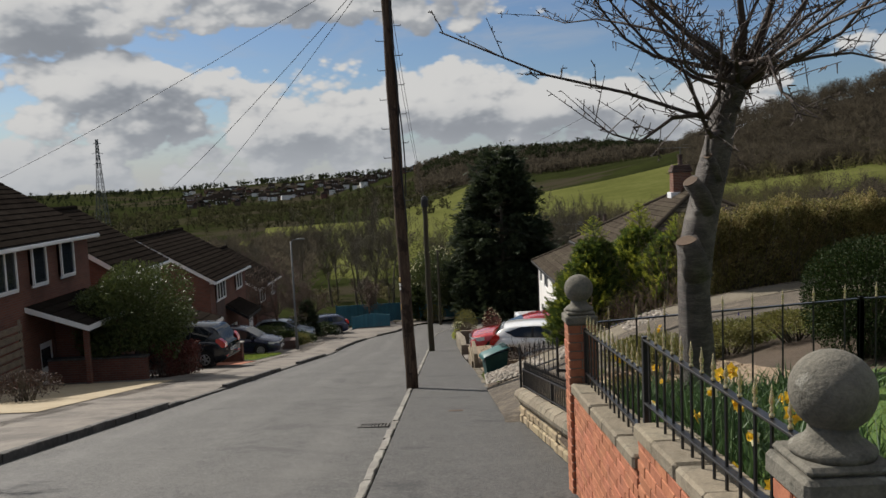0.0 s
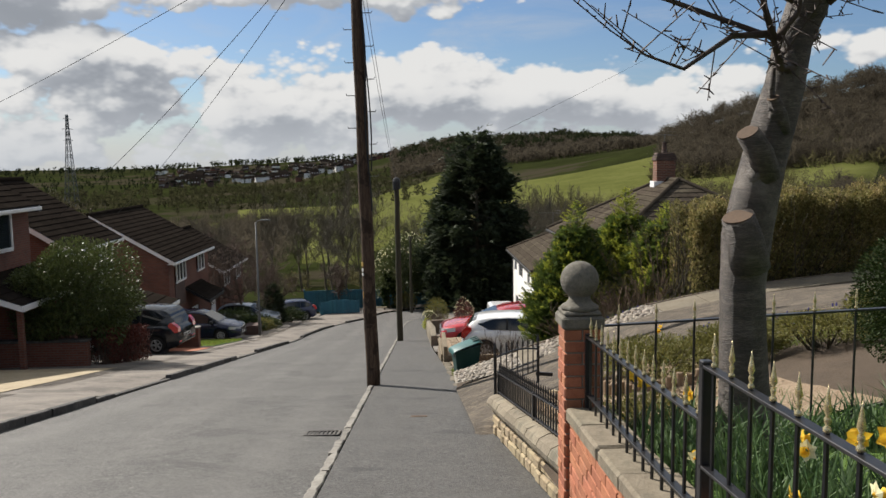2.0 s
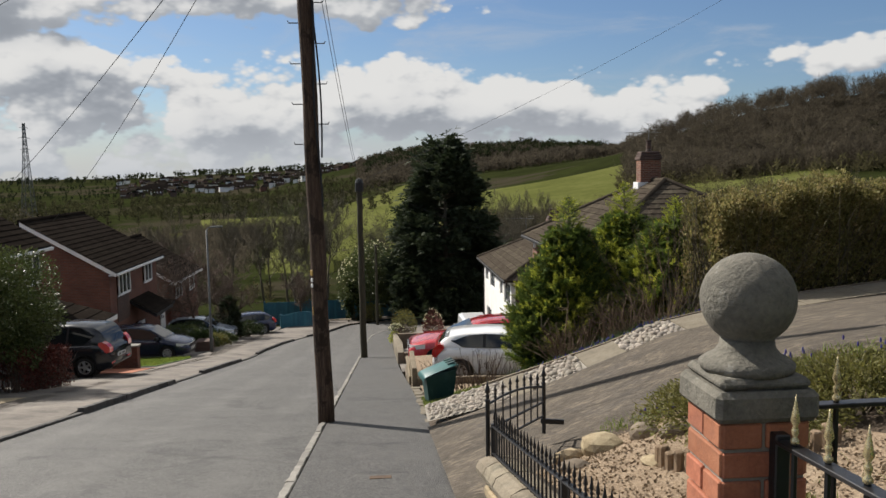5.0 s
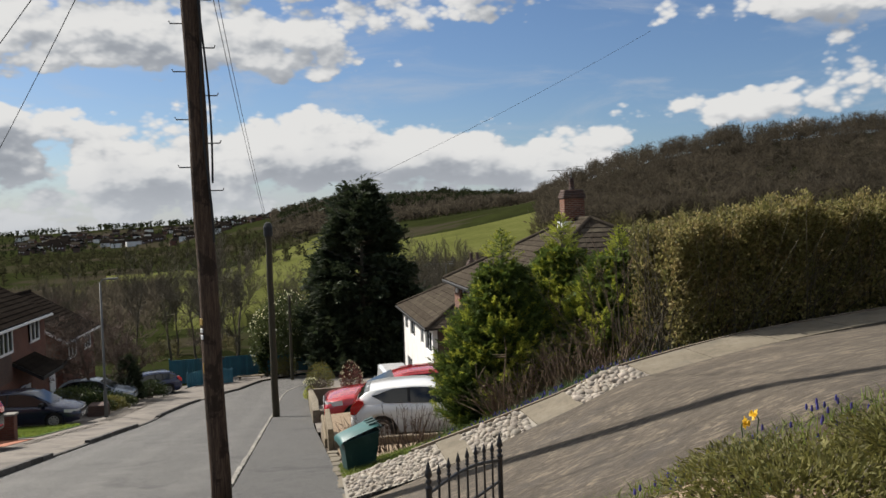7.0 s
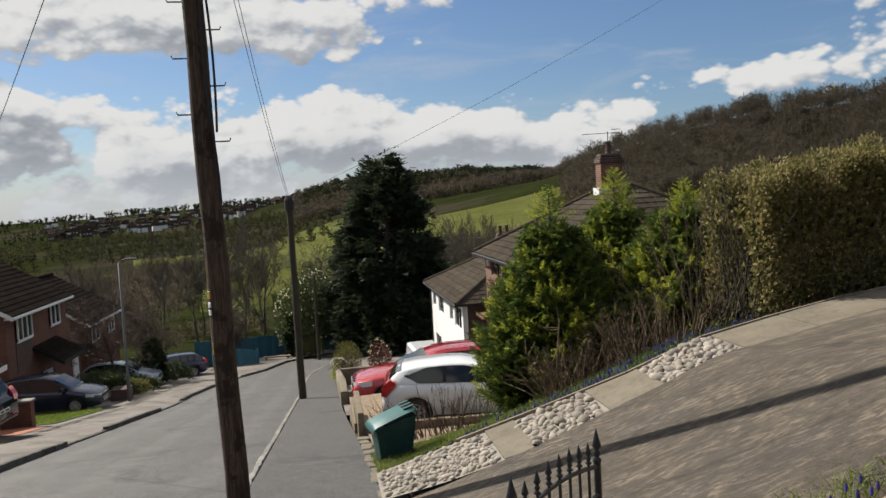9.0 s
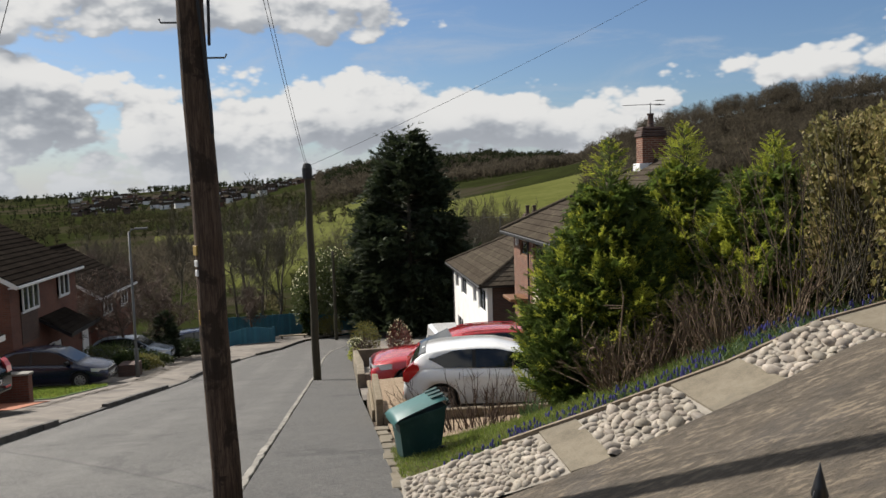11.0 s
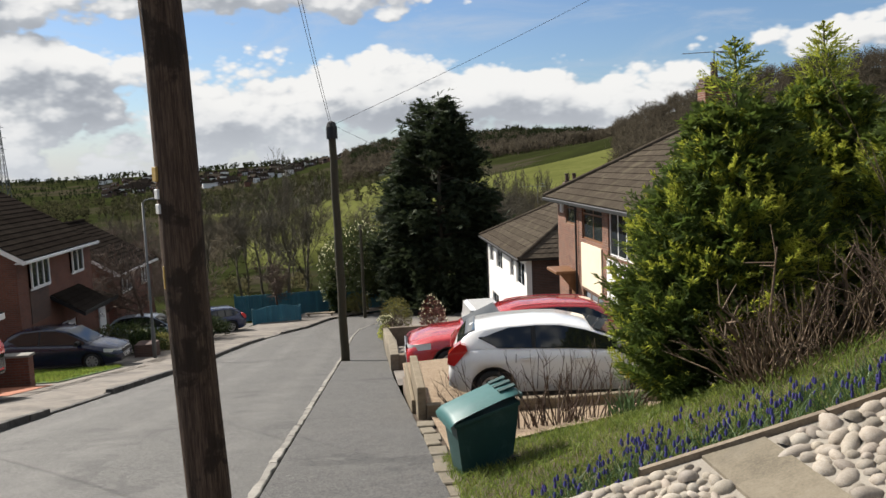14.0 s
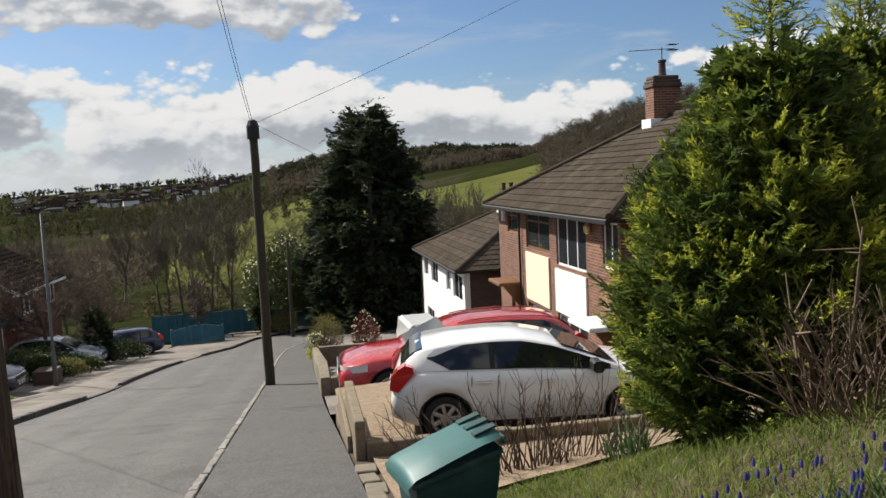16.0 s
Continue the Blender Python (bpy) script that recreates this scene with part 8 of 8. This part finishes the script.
blades("bay_daffodil_leaves", 90, (3.0, 3.25, 20.5, 20.9), 0.3, 0.013, M_SPEAR, "clump of daffodil leaves by the parking bay", 78, category="leaves", lean=0.25)

# ---- cobbled edging of the drive ----
edging = thing("cobble_edging", "band of rounded cobbles and concrete slabs along the drive", "paving", kind="structure")
ez = lambda x: garden(x, 15.7) + 0.045
rows = [[(x, y, ez(x) - 0.006) for y in np.linspace(drive_edge(x), strip_far(x), 5)] for x in np.linspace(1.0, 14, 60)]
part("bed", Mesh().grid(rows), M_MORTAR, edging)
shapes = []
g = np.random.default_rng(37)
for k in range(7):
    m = Mesh()
    sx, sy, sz = g.uniform(0.9, 1.25), g.uniform(0.62, 0.85), g.uniform(0.5, 0.7)
    rings, segs = 5, 8
    v = [(0, 0, sz)]
    for i in range(1, rings):
        ph = math.pi * 0.62 * i / (rings - 1)
        for j in range(segs):
            q = 2 * math.pi * j / segs
            wob = 1 + 0.1 * math.sin(2 * q + k) + 0.06 * math.sin(3 * q + 2 * k)
            v.append((sx * math.sin(ph) * math.cos(q) * wob, sy * math.sin(ph) * math.sin(q) * wob, sz * math.cos(ph)))
    f = [(0, 1 + j, 1 + (j + 1) % segs) for j in range(segs)] + [(1 + (i - 1) * segs + j, 1 + i * segs + j, 1 + i * segs + (j + 1) % segs, 1 + (i - 1) * segs + (j + 1) % segs) for i in range(1, rings - 1) for j in range(segs)]
    shapes.append(m.add(v, f).data("cobble", M_COBBLE, True))


def cobbles(x0, x1, size, seed):
    r = np.random.default_rng(seed)
    placed = []
    for _ in range(9000):
        x = r.uniform(x0 + 0.03, x1 - 0.03)
        y = r.uniform(drive_edge(x) + 0.05, strip_far(x) - 0.05)
        s = size * r.uniform(0.5, 1.1)
        if all((x - a) ** 2 + (y - b) ** 2 > ((s + c) * 0.6) ** 2 for a, b, c in placed):
            placed.append((x, y, s))
    for x, y, s in placed:
        ob = part("cobble", shapes[int(r.integers(0, 7))], None, edging)
        slope = math.degrees(math.atan((ez(x + 0.05) - ez(x - 0.05)) / 0.1))
        ob.matrix_basis = pose(x, y, ez(x) - 0.012, r.uniform(-12, 12), -slope + r.uniform(-10, 10), r.uniform(0, 360)) @ Matrix.Scale(s, 4)


cobbles(1.02, 2.2, 0.068, 41)
cobbles(2.52, 3.28, 0.085, 42)
cobbles(3.85, 4.75, 0.085, 43)
for x0, x1 in ((2.2, 2.52), (3.28, 3.85), (4.75, 5.6), (5.6, 6.6), (6.6, 7.7), (7.7, 9.0), (9.0, 10.5), (10.5, 12.2)):
    xs_ = np.linspace(x0 + 0.008, x1 - 0.008, 5)
    top = [[(x, y, ez(x) + 0.012) for y in np.linspace(drive_edge(x) + 0.005, strip_far(x) - 0.005, 3)] for x in xs_]
    m = Mesh().grid(top)
    ring = [top[0][0], top[0][1], top[0][2]] + [t_[2] for t_ in top[1:]] + [top[-1][1], top[-1][0]] + [t_[0] for t_ in reversed(top[1:-1])]
    for i in range(len(ring)):
        a, b = ring[i], ring[(i + 1) % len(ring)]
        m.quad(a, b, (b[0], b[1], b[2] - 0.08), (a[0], a[1], a[2] - 0.08))
    part("slab", m, M_SLAB, edging, "weathered concrete slab")
m = Mesh()
for x0, x1 in zip(np.linspace(1.9, 12, 12)[:-1], np.linspace(1.9, 12, 12)[1:]):
    part("edge_board", Mesh().grid([[(x, strip_far(x) + dy, ez(x) + dz) for dy, dz in ((0.0, -0.12), (0.0, 0.03), (0.035, 0.03), (0.035, -0.12))] for x in (x0 + 0.004, x1 - 0.004)]), M_SLEEPER_D, edging)
flag = thing("edging_flags", "broken tan stone flags along the pavement edge", "paving", kind="structure")
for i, y in enumerate(np.arange(17.2, 23.4, 0.48)):
    tilt = math.degrees(math.atan(-0.18))
    ob = part("flag", Mesh().box(-0.1 + 0.015 * math.sin(i * 5.1), 0.1 + 0.025 * math.sin(i * 2.7), -0.22 + 0.05 * math.sin(i * 3.7), 0.22, -0.08, 0.01 + 0.012 * math.sin(i * 4.3), 0.012), M_SLAB, flag)
    ob.matrix_basis = pose(1.1 + 0.01 * math.sin(i * 1.9), y, street(y), tilt, 0, 7 * math.sin(i * 3.1))

# ---- stones and log edging in the gravel bed ----
def boulder(x, y, s, seed, material, label):
    r = np.random.default_rng(seed)
    b = bmesh.new()
    bmesh.ops.create_icosphere(b, subdivisions=2, radius=1.0)
    k = r.normal(size=(5, 3))
    for v in b.verts:
        d = np.array(v.co)
        v.co *= 1 + 0.16 * np.sin(2.2 * (k @ d) + r.uniform(0, 1)).mean() + 0.05 * r.normal()
        v.co = (v.co.x * s[0], v.co.y * s[1], v.co.z * s[2])
    me = bpy.data.meshes.new("rock")
    b.to_mesh(me)
    b.free()
    me.materials.append(material)
    ob = tagged(new("rock", me), label, "rock", "rocks in the gravel bed")
    ob.location = (x, y, garden(x, y) + s[2] * 0.3)


for i, (x, y, s) in enumerate(((2.25, 11.0, (0.2, 0.16, 0.13)), (2.6, 10.95, (0.13, 0.11, 0.1)), (2.0, 11.15, (0.16, 0.1, 0.1)), (2.75, 10.6, (0.15, 0.12, 0.09)), (2.35, 9.9, (0.12, 0.1, 0.05)), (2.55, 9.1, (0.09, 0.08, 0.05)), (1.85, 10.4, (0.14, 0.11, 0.06)))):
    boulder(x, y, s, 60 + i, M_RUBBLE if i in (0, 2, 4) else M_SLEEPER_D, "rough tan boulder on the gravel" if i in (0, 2, 4) else "dark rough rock on the gravel")
for i, (x, y, w) in enumerate(((3.9, 10.0, 0.6), (4.7, 9.7, 0.7), (5.6, 9.6, 0.7))):
    shrub("planted_mound", (x, y, garden(x, y) - 0.05), (w, w * 0.8, 0.42), 3600, (0.05, 0.012), M_OLIVE, "low spiky green mound beside the drive", seed=110 + i, low=-0.1)
logs = thing("log_edging", "curved edging of short upright logs", "edging")
for i in range(15):
    a = math.pi * (0.95 + 0.75 * i / 14)
    x, y = 2.95 + 0.62 * math.cos(a), 9.75 + 0.6 * math.sin(a)
    part("log", Mesh().lathe([(0.035, -0.1), (0.037, 0.14 + 0.02 * math.sin(i * 2.1)), (0.03, 0.15 + 0.02 * math.sin(i * 2.1))], 8, (x, y, garden(x, y))), M_LOG, logs)
blades("gravel_sprigs", 260, (1.6, 3.4, 6.9, 8.8), 0.1, 0.006, M_GRASS, "thin green sprigs in the gravel", 79)
r = np.random.default_rng(45)
n = 5200
x, y = r.uniform(1.6, 3.55, n), r.uniform(8.2, 11.3, n)
c = np.c_[x, y, [garden(a, b) + 0.02 for a, b in zip(x, y)]]
v, f = leaves(c, r.normal(size=(n, 3)) * np.array([1, 1, 0.25]), 0.028, 0.02, 0.3, 0, r)
tagged(new("gravel_chips", arrays("gravel_chips", v, f, M_GRAVEL)), "loose tan gravel chips", "gravel", kind="stuff")

solid("planting_bed", sheet(1.22, 5.4, 20.9, 23.58, 20, 14, lambda x, y: garden(x, y) + 0.012 + 0.02 * noise.noise((x * 4, y * 4, 9))), M_GRAVEL, "brown bark and gravel bed before the sleepers", "soil", kind="structure", smooth=True)

# ---- dry stems ----
def stems(name, n, centre, spread, height, label, seed, lean=0.35, material=M_DRYSTEM, width=0.009, side=0.5):
    """A thicket of dry stems with side twigs."""
    r = np.random.default_rng(seed)
    t = thing(name, label, "shrub", (*centre, garden(*centre)))
    a = np.c_[np.clip(r.normal(size=(n, 2)), -1.3, 1.3) * spread, np.full(n, -0.1)]
    a[:, 2] += np.array([garden(centre[0] + p[0], centre[1] + p[1]) - garden(*centre) for p in a])
    d = np.c_[a[:, :2] * 0.5 + r.normal(size=(n, 2)) * lean, np.ones(n)]
    ln = (height * r.uniform(0.45, 1.15, n))[:, None]
    m1 = a + unit(d) * ln * 0.55
    b = m1 + unit(d + r.normal(size=(n, 3)) * 0.25) * ln * 0.45
    w = (width * r.uniform(0.6, 1.4, n))[:, None]
    parts = [twigs(a, m1, w, w * 0.7, r), twigs(m1, b, w * 0.7, w * 0.3, r)]
    for _ in range(3):
        s = r.uniform(0.3, 1, n)[:, None]
        q = m1 + (b - m1) * s
        parts.append(twigs(q, q + unit(d + r.normal(size=(n, 3)) * side) * ln * 0.22, w * 0.4, w * 0.2, r))
    off, vs, fs = 0, [], []
    for v, f in parts:
        vs.append(v), fs.append(f + off)
        off += len(v)
    cut = 2
    for nm, a_, b_ in (("cane_mass", 0, cut), ("side_shoot_mass", cut, len(parts))):
        o = sum(len(v) for v in vs[:a_])
        tagged(part(nm, arrays(nm, np.concatenate(vs[a_:b_]), np.concatenate(fs[a_:b_]) - o, material), None, t), kind="stuff")


stems("dry_thicket", 260, (4.25, 18.8), (0.5, 0.25), 0.75, "thicket of dry brown branching stems before the cypress", 101, 0.5)
stems("dry_thicket", 110, (5.0, 18.1), (0.4, 0.3), 0.9, "tall tangle of dry brown stems beside the hedge", 102, 0.4)
stems("tall_canes", 26, (5.3, 18.1), (0.35, 0.25), 1.9, "tall thin tan canes between cypress and hedge", 103, 0.15, width=0.006, side=0.3)
stems("cut_stems", 170, (2.6, 21.7), (0.75, 0.22), 0.85, "row of short pruned brown stems by the parking bay", 104, 0.25, material=M_TWIG_RED, width=0.009, side=0.4)
stems("thick_stems", 18, (4.2, 18.95), (0.4, 0.2), 1.05, "thick pruned brown branches below the cypress", 105, 0.3, width=0.026, side=0.6)

# ---- bin, sleepers and walls by the bay ----
b_at = (1.42, 19.8)
bin_ = thing("wheelie_bin", "dark green wheelie bin with a faded teal lid", "bin", (*b_at, street(19.8) + 0.01), -80)
m = Mesh()
top_z = lambda y: 0.64 + 0.2 * y
secs = [(None, 0.19, 0.27), (0.05, 0.2, 0.28), (0.5, 0.26, 0.345), ("top", 0.275, 0.36)]
rows = []
for z, dx, dy in secs:
    rows.append([(sx_ * dx, sy_ * dy, 0.0 if z is None else top_z(sy_ * dy) if z == "top" else z) for sx_, sy_ in ((-1, -1), (1, -1), (1, 1), (-1, 1), (-1, -1))])
m.grid(rows)
m.f.append((0, 1, 2, 3))
m.add([(-0.29, -0.375, top_z(-0.375) - 0.02), (0.29, -0.375, top_z(-0.375) - 0.02), (0.29, 0.375, top_z(0.375) - 0.02), (-0.29, 0.375, top_z(0.375) - 0.02), (-0.29, -0.375, top_z(-0.375) + 0.012), (0.29, -0.375, top_z(-0.375) + 0.012), (0.29, 0.375, top_z(0.375) + 0.012), (-0.29, 0.375, top_z(0.375) + 0.012)],
      ((0, 1, 2, 3), (4, 5, 6, 7), (0, 1, 5, 4), (1, 2, 6, 5), (2, 3, 7, 6), (3, 0, 4, 7)))
part("tub", m, M_BIN, bin_)
lid = Mesh()
lid.grid([[(-0.3 + 0.6 * u, y, z - 0.04 * abs(2 * u - 1) ** 4) for u in np.linspace(0, 1, 7)] for y, z in ((-0.41, 0.54), (-0.425, 0.6), (-0.36, 0.65), (-0.1, 0.73), (0.2, 0.815), (0.36, 0.845), (0.395, 0.76))])
lid.f.append(tuple(range(7)))
lid_p = part("lid", lid, M_BINLID, bin_, "faded teal lid", smooth=True)
for x in (-0.16, 0.0, 0.16):
    part("lid_slot", Mesh().box(x - 0.04, x + 0.04, -0.1, 0.1, -0.008, 0.008, 0.004, pose(x * 0, 0.27, 0.838, 14, 0, 0)), M_BIN, lid_p)
part("handle", Mesh().tube([(-0.26, 0.39, 0.76), (-0.2, 0.43, 0.77), (0.2, 0.43, 0.77), (0.26, 0.39, 0.76)], 0.016, 8), M_BIN, bin_)
for x in (-0.27, 0.27):
    part("wheel", Mesh().lathe([(0.1, -0.025), (0.1, 0.025)], 16, (0, 0, 0), pose(x, 0.3, 0.1, 0, 90, 0)), M_RUBBER, bin_)

bin_.scale = (0.88, 0.84, 0.97)
bay = thing("sleeper_edging", "pale timber sleepers edging the gravel parking bay", "edging", kind="structure")
bz_ = -4.37
part("sleeper", Mesh().box(1.04, 1.16, 23.66, 25.6, bz_ - 0.35, bz_ + 0.72, 0.012), M_SLEEPER, bay)
part("sleeper", Mesh().box(0.98, 1.036, 24.3, 26.6, bz_ - 0.5, bz_ + 0.35, 0.01), M_SLEEPER, bay)
part("sleeper", Mesh().box(1.164, 2.9, 23.6, 23.74, bz_ - 0.3, bz_ + 0.47, 0.012), M_SLEEPER, bay)
part("sleeper", Mesh().box(2.905, 5.4, 23.62, 23.74, bz_ - 0.2, bz_ + 0.45, 0.012), M_SLEEPER, bay)
part("sleeper", Mesh().box(1.104, 4.8, 27.75, 27.9, bz_ - 0.9, bz_ - 0.1, 0.012), M_SLEEPER_D, bay)
part("sleeper", Mesh().box(0.98, 1.1, 26.7, 27.9, bz_ - 0.9, bz_ - 0.25, 0.012), M_SLEEPER_D, bay)
low = thing("boundary_wall", "low weathered stone boundary wall stepping down the pavement", "wall", kind="structure")
for i in range(9):
    y0 = 32.2 + i * 1.75
    part("wall_block", Mesh().box(0.84, 1.06, y0 + 0.004, y0 + 1.746, street(y0 + 1.75) - 0.2, street(y0) + 0.42, 0.015), M_COPING, low)
part("return_wall", Mesh().box(1.065, 3.4, 32.2, 32.42, street(32.2) - 0.3, street(32.2) + 0.4, 0.015), M_SLEEPER_D, low)
part("return_wall", Mesh().box(1.065, 3.6, 43.4, 43.6, street(43.4) - 0.3, street(43.4) + 0.75, 0.015), M_SLEEPER_D, low)

# ---- lower side of the street ----
wl = thing("brick_wall", "low dark brick wall before the glossy shrub", "wall", kind="structure")
part("wall_block", Mesh().box(-14.5, -9.5, 25.1, 25.35, street(25.2) - 0.3, street(25.2) + 0.75, 0.01), M_BRK_L, wl)
part("coping", Mesh().box(-14.55, -9.45, 25.06, 25.39, street(25.2) + 0.75, street(25.2) + 0.82, 0.015), M_KERB_D, wl)
bp = thing("brick_pier", "short red brick pier with a pale cap beside the lawn", "pier", (-9.2, 34.9, street(34.9)))
part("shaft", Mesh().box(-0.6, 0.35, -0.16, 0.16, -0.3, 0.85, 0.01), M_BRK_L, bp)
part("cap", Mesh().box(-0.65, 0.4, -0.2, 0.2, 0.85, 0.92, 0.015), M_KERB, bp)
bw = thing("planter_wall", "low brown brick planter wall at the pavement", "wall", (-8.7, 46.2, street(46.2)))
part("block", Mesh().box(-0.6, 0.2, -0.5, 0.4, -0.3, 0.6, 0.02), M_BRK_D, bw)
solid("front_lawn", sheet(-12.2, -8.4, 35.4, 41.4, 12, 20, lambda x, y: street(y) + 0.05), M_LAWN, "small bright front lawn beside the navy car", "lawn", kind="structure", smooth=True)
r = np.random.default_rng(77)
x, y = r.uniform(-12.1, -8.45, 7000), r.uniform(35.5, 41.3, 7000)
root = np.c_[x, y, [street(b) + 0.04 for b in y]]
tagged(new("front_lawn_grass", arrays("front_lawn_grass", *leaves(root, np.tile([0, 0, 1.0], (7000, 1)), 0.1, 0.03, 0.3), M_GRASS)), "short bright lawn grass", "grass", kind="stuff")
solid("sandy_forecourt", sheet(-12.4, -8.15, 15.5, 23.8, 12, 20, lambda x, y: street(y) + 0.04), M_SANDY, "sunlit sandy gravel forecourt", "driveway", kind="structure", smooth=True)
solid("brick_paving", sheet(-12.3, -8.2, 31.9, 34.6, 8, 8, lambda x, y: street(y) + 0.04), M_BRICK, "red block-paved drive", "driveway", kind="structure", smooth=True)
hf = thing("trellis_fence", "dark slatted timber fence beside the porch", "fence", (-12.0, 21.2, street(21.2)))
for i in range(6):
    part("slat", Mesh().box(-0.04, 0.0, -1.6, 1.3, 0.35 + i * 0.24, 0.52 + i * 0.24, 0.006), M_SLEEPER_D, hf)
for y in (-1.6, -0.2, 1.25):
    part("post", Mesh().box(-0.1, -0.042, y, y + 0.08, -0.2, 1.85, 0.006), M_SLEEPER_D, hf)

# blue fences at the road end
def blue_fence(x0, y0, x1, y1, z, top, n, label, curve=0.0):
    t = thing("blue_fence", label, "fence", (x0, y0, z), math.degrees(math.atan2(y1 - y0, x1 - x0)), "blue fences at the road end")
    ln = math.hypot(x1 - x0, y1 - y0)
    for i in range(n):
        a, b = ln * i / n, ln * (i + 1) / n
        h_ = top + curve * math.sin(math.pi * (i + 0.5) / n)
        part("board", Mesh().box(a + 0.004, b - 0.004, -0.02, 0.02, -0.4, h_, 0.006), M_BLUE, t)
    for s in (0.0, 0.5, 1.0):
        part("post", Mesh().box(ln * s - 0.06, ln * s + 0.06, 0.022, 0.14, -0.5, top + 0.12, 0.01), M_BLUE, t)
    return t


blue_fence(-7.4, 65.6, -4.4, 66.4, -10.9, 1.15, 18, "bowed blue boarded fence panel at the road end", 0.25)
blue_fence(-9.5, 71.5, -2.1, 72.3, -11.4, 1.75, 40, "blue boarded fence across the road end")
blue_fence(-2.1, 72.0, -0.4, 72.1, -11.4, 1.6, 10, "blue boarded gate at the road end")
blue_fence(0.2, 72.4, 3.6, 72.6, -11.7, 1.5, 18, "blue boarded fence below the dark evergreens")
bench = thing("garden_bench", "low weathered timber bench by the blue fence", "bench", (-3.2, 68.2, -11.05))
part("seat", Mesh().box(-1.0, 1.0, -0.2, 0.2, 0.4, 0.46, 0.01), M_SLEEPER, bench)
for x in (-0.8, 0.8):
    part("leg", Mesh().box(x - 0.05, x + 0.05, -0.18, 0.18, -0.1, 0.398, 0.01), M_SLEEPER_D, bench)

# ---- iron work in the road ----
drain = thing("drain_grate", "rusty iron road gully grate beside the kerb", "drain", (-1.02, 12.0, street(12.0) - 0.085))
tilt = Matrix.Rotation(math.atan(-0.18), 4, "X")
part("frame", Mesh().box(-0.24, 0.24, -0.2, -0.16, -0.02, 0.012, 0.003, tilt).box(-0.24, 0.24, 0.16, 0.2, -0.02, 0.012, 0.003, tilt).box(-0.24, -0.2, -0.16, 0.16, -0.02, 0.012, 0.003, tilt).box(0.2, 0.24, -0.16, 0.16, -0.02, 0.012, 0.003, tilt), M_KERB_D, drain)
for i in range(7):
    part("bar", Mesh().box(-0.18 + i * 0.055, -0.155 + i * 0.055, -0.158, 0.158, -0.02, 0.008, 0.002, tilt), M_KERB_D, drain)
cover = thing("stopcock_cover", "small rusty iron cover in the pavement", "cover", (0.3, 12.8, street(12.8) + 0.004))
part("lid", Mesh().box(-0.12, 0.12, -0.07, 0.07, -0.02, 0.008, 0.003, tilt), M_CUT, cover)
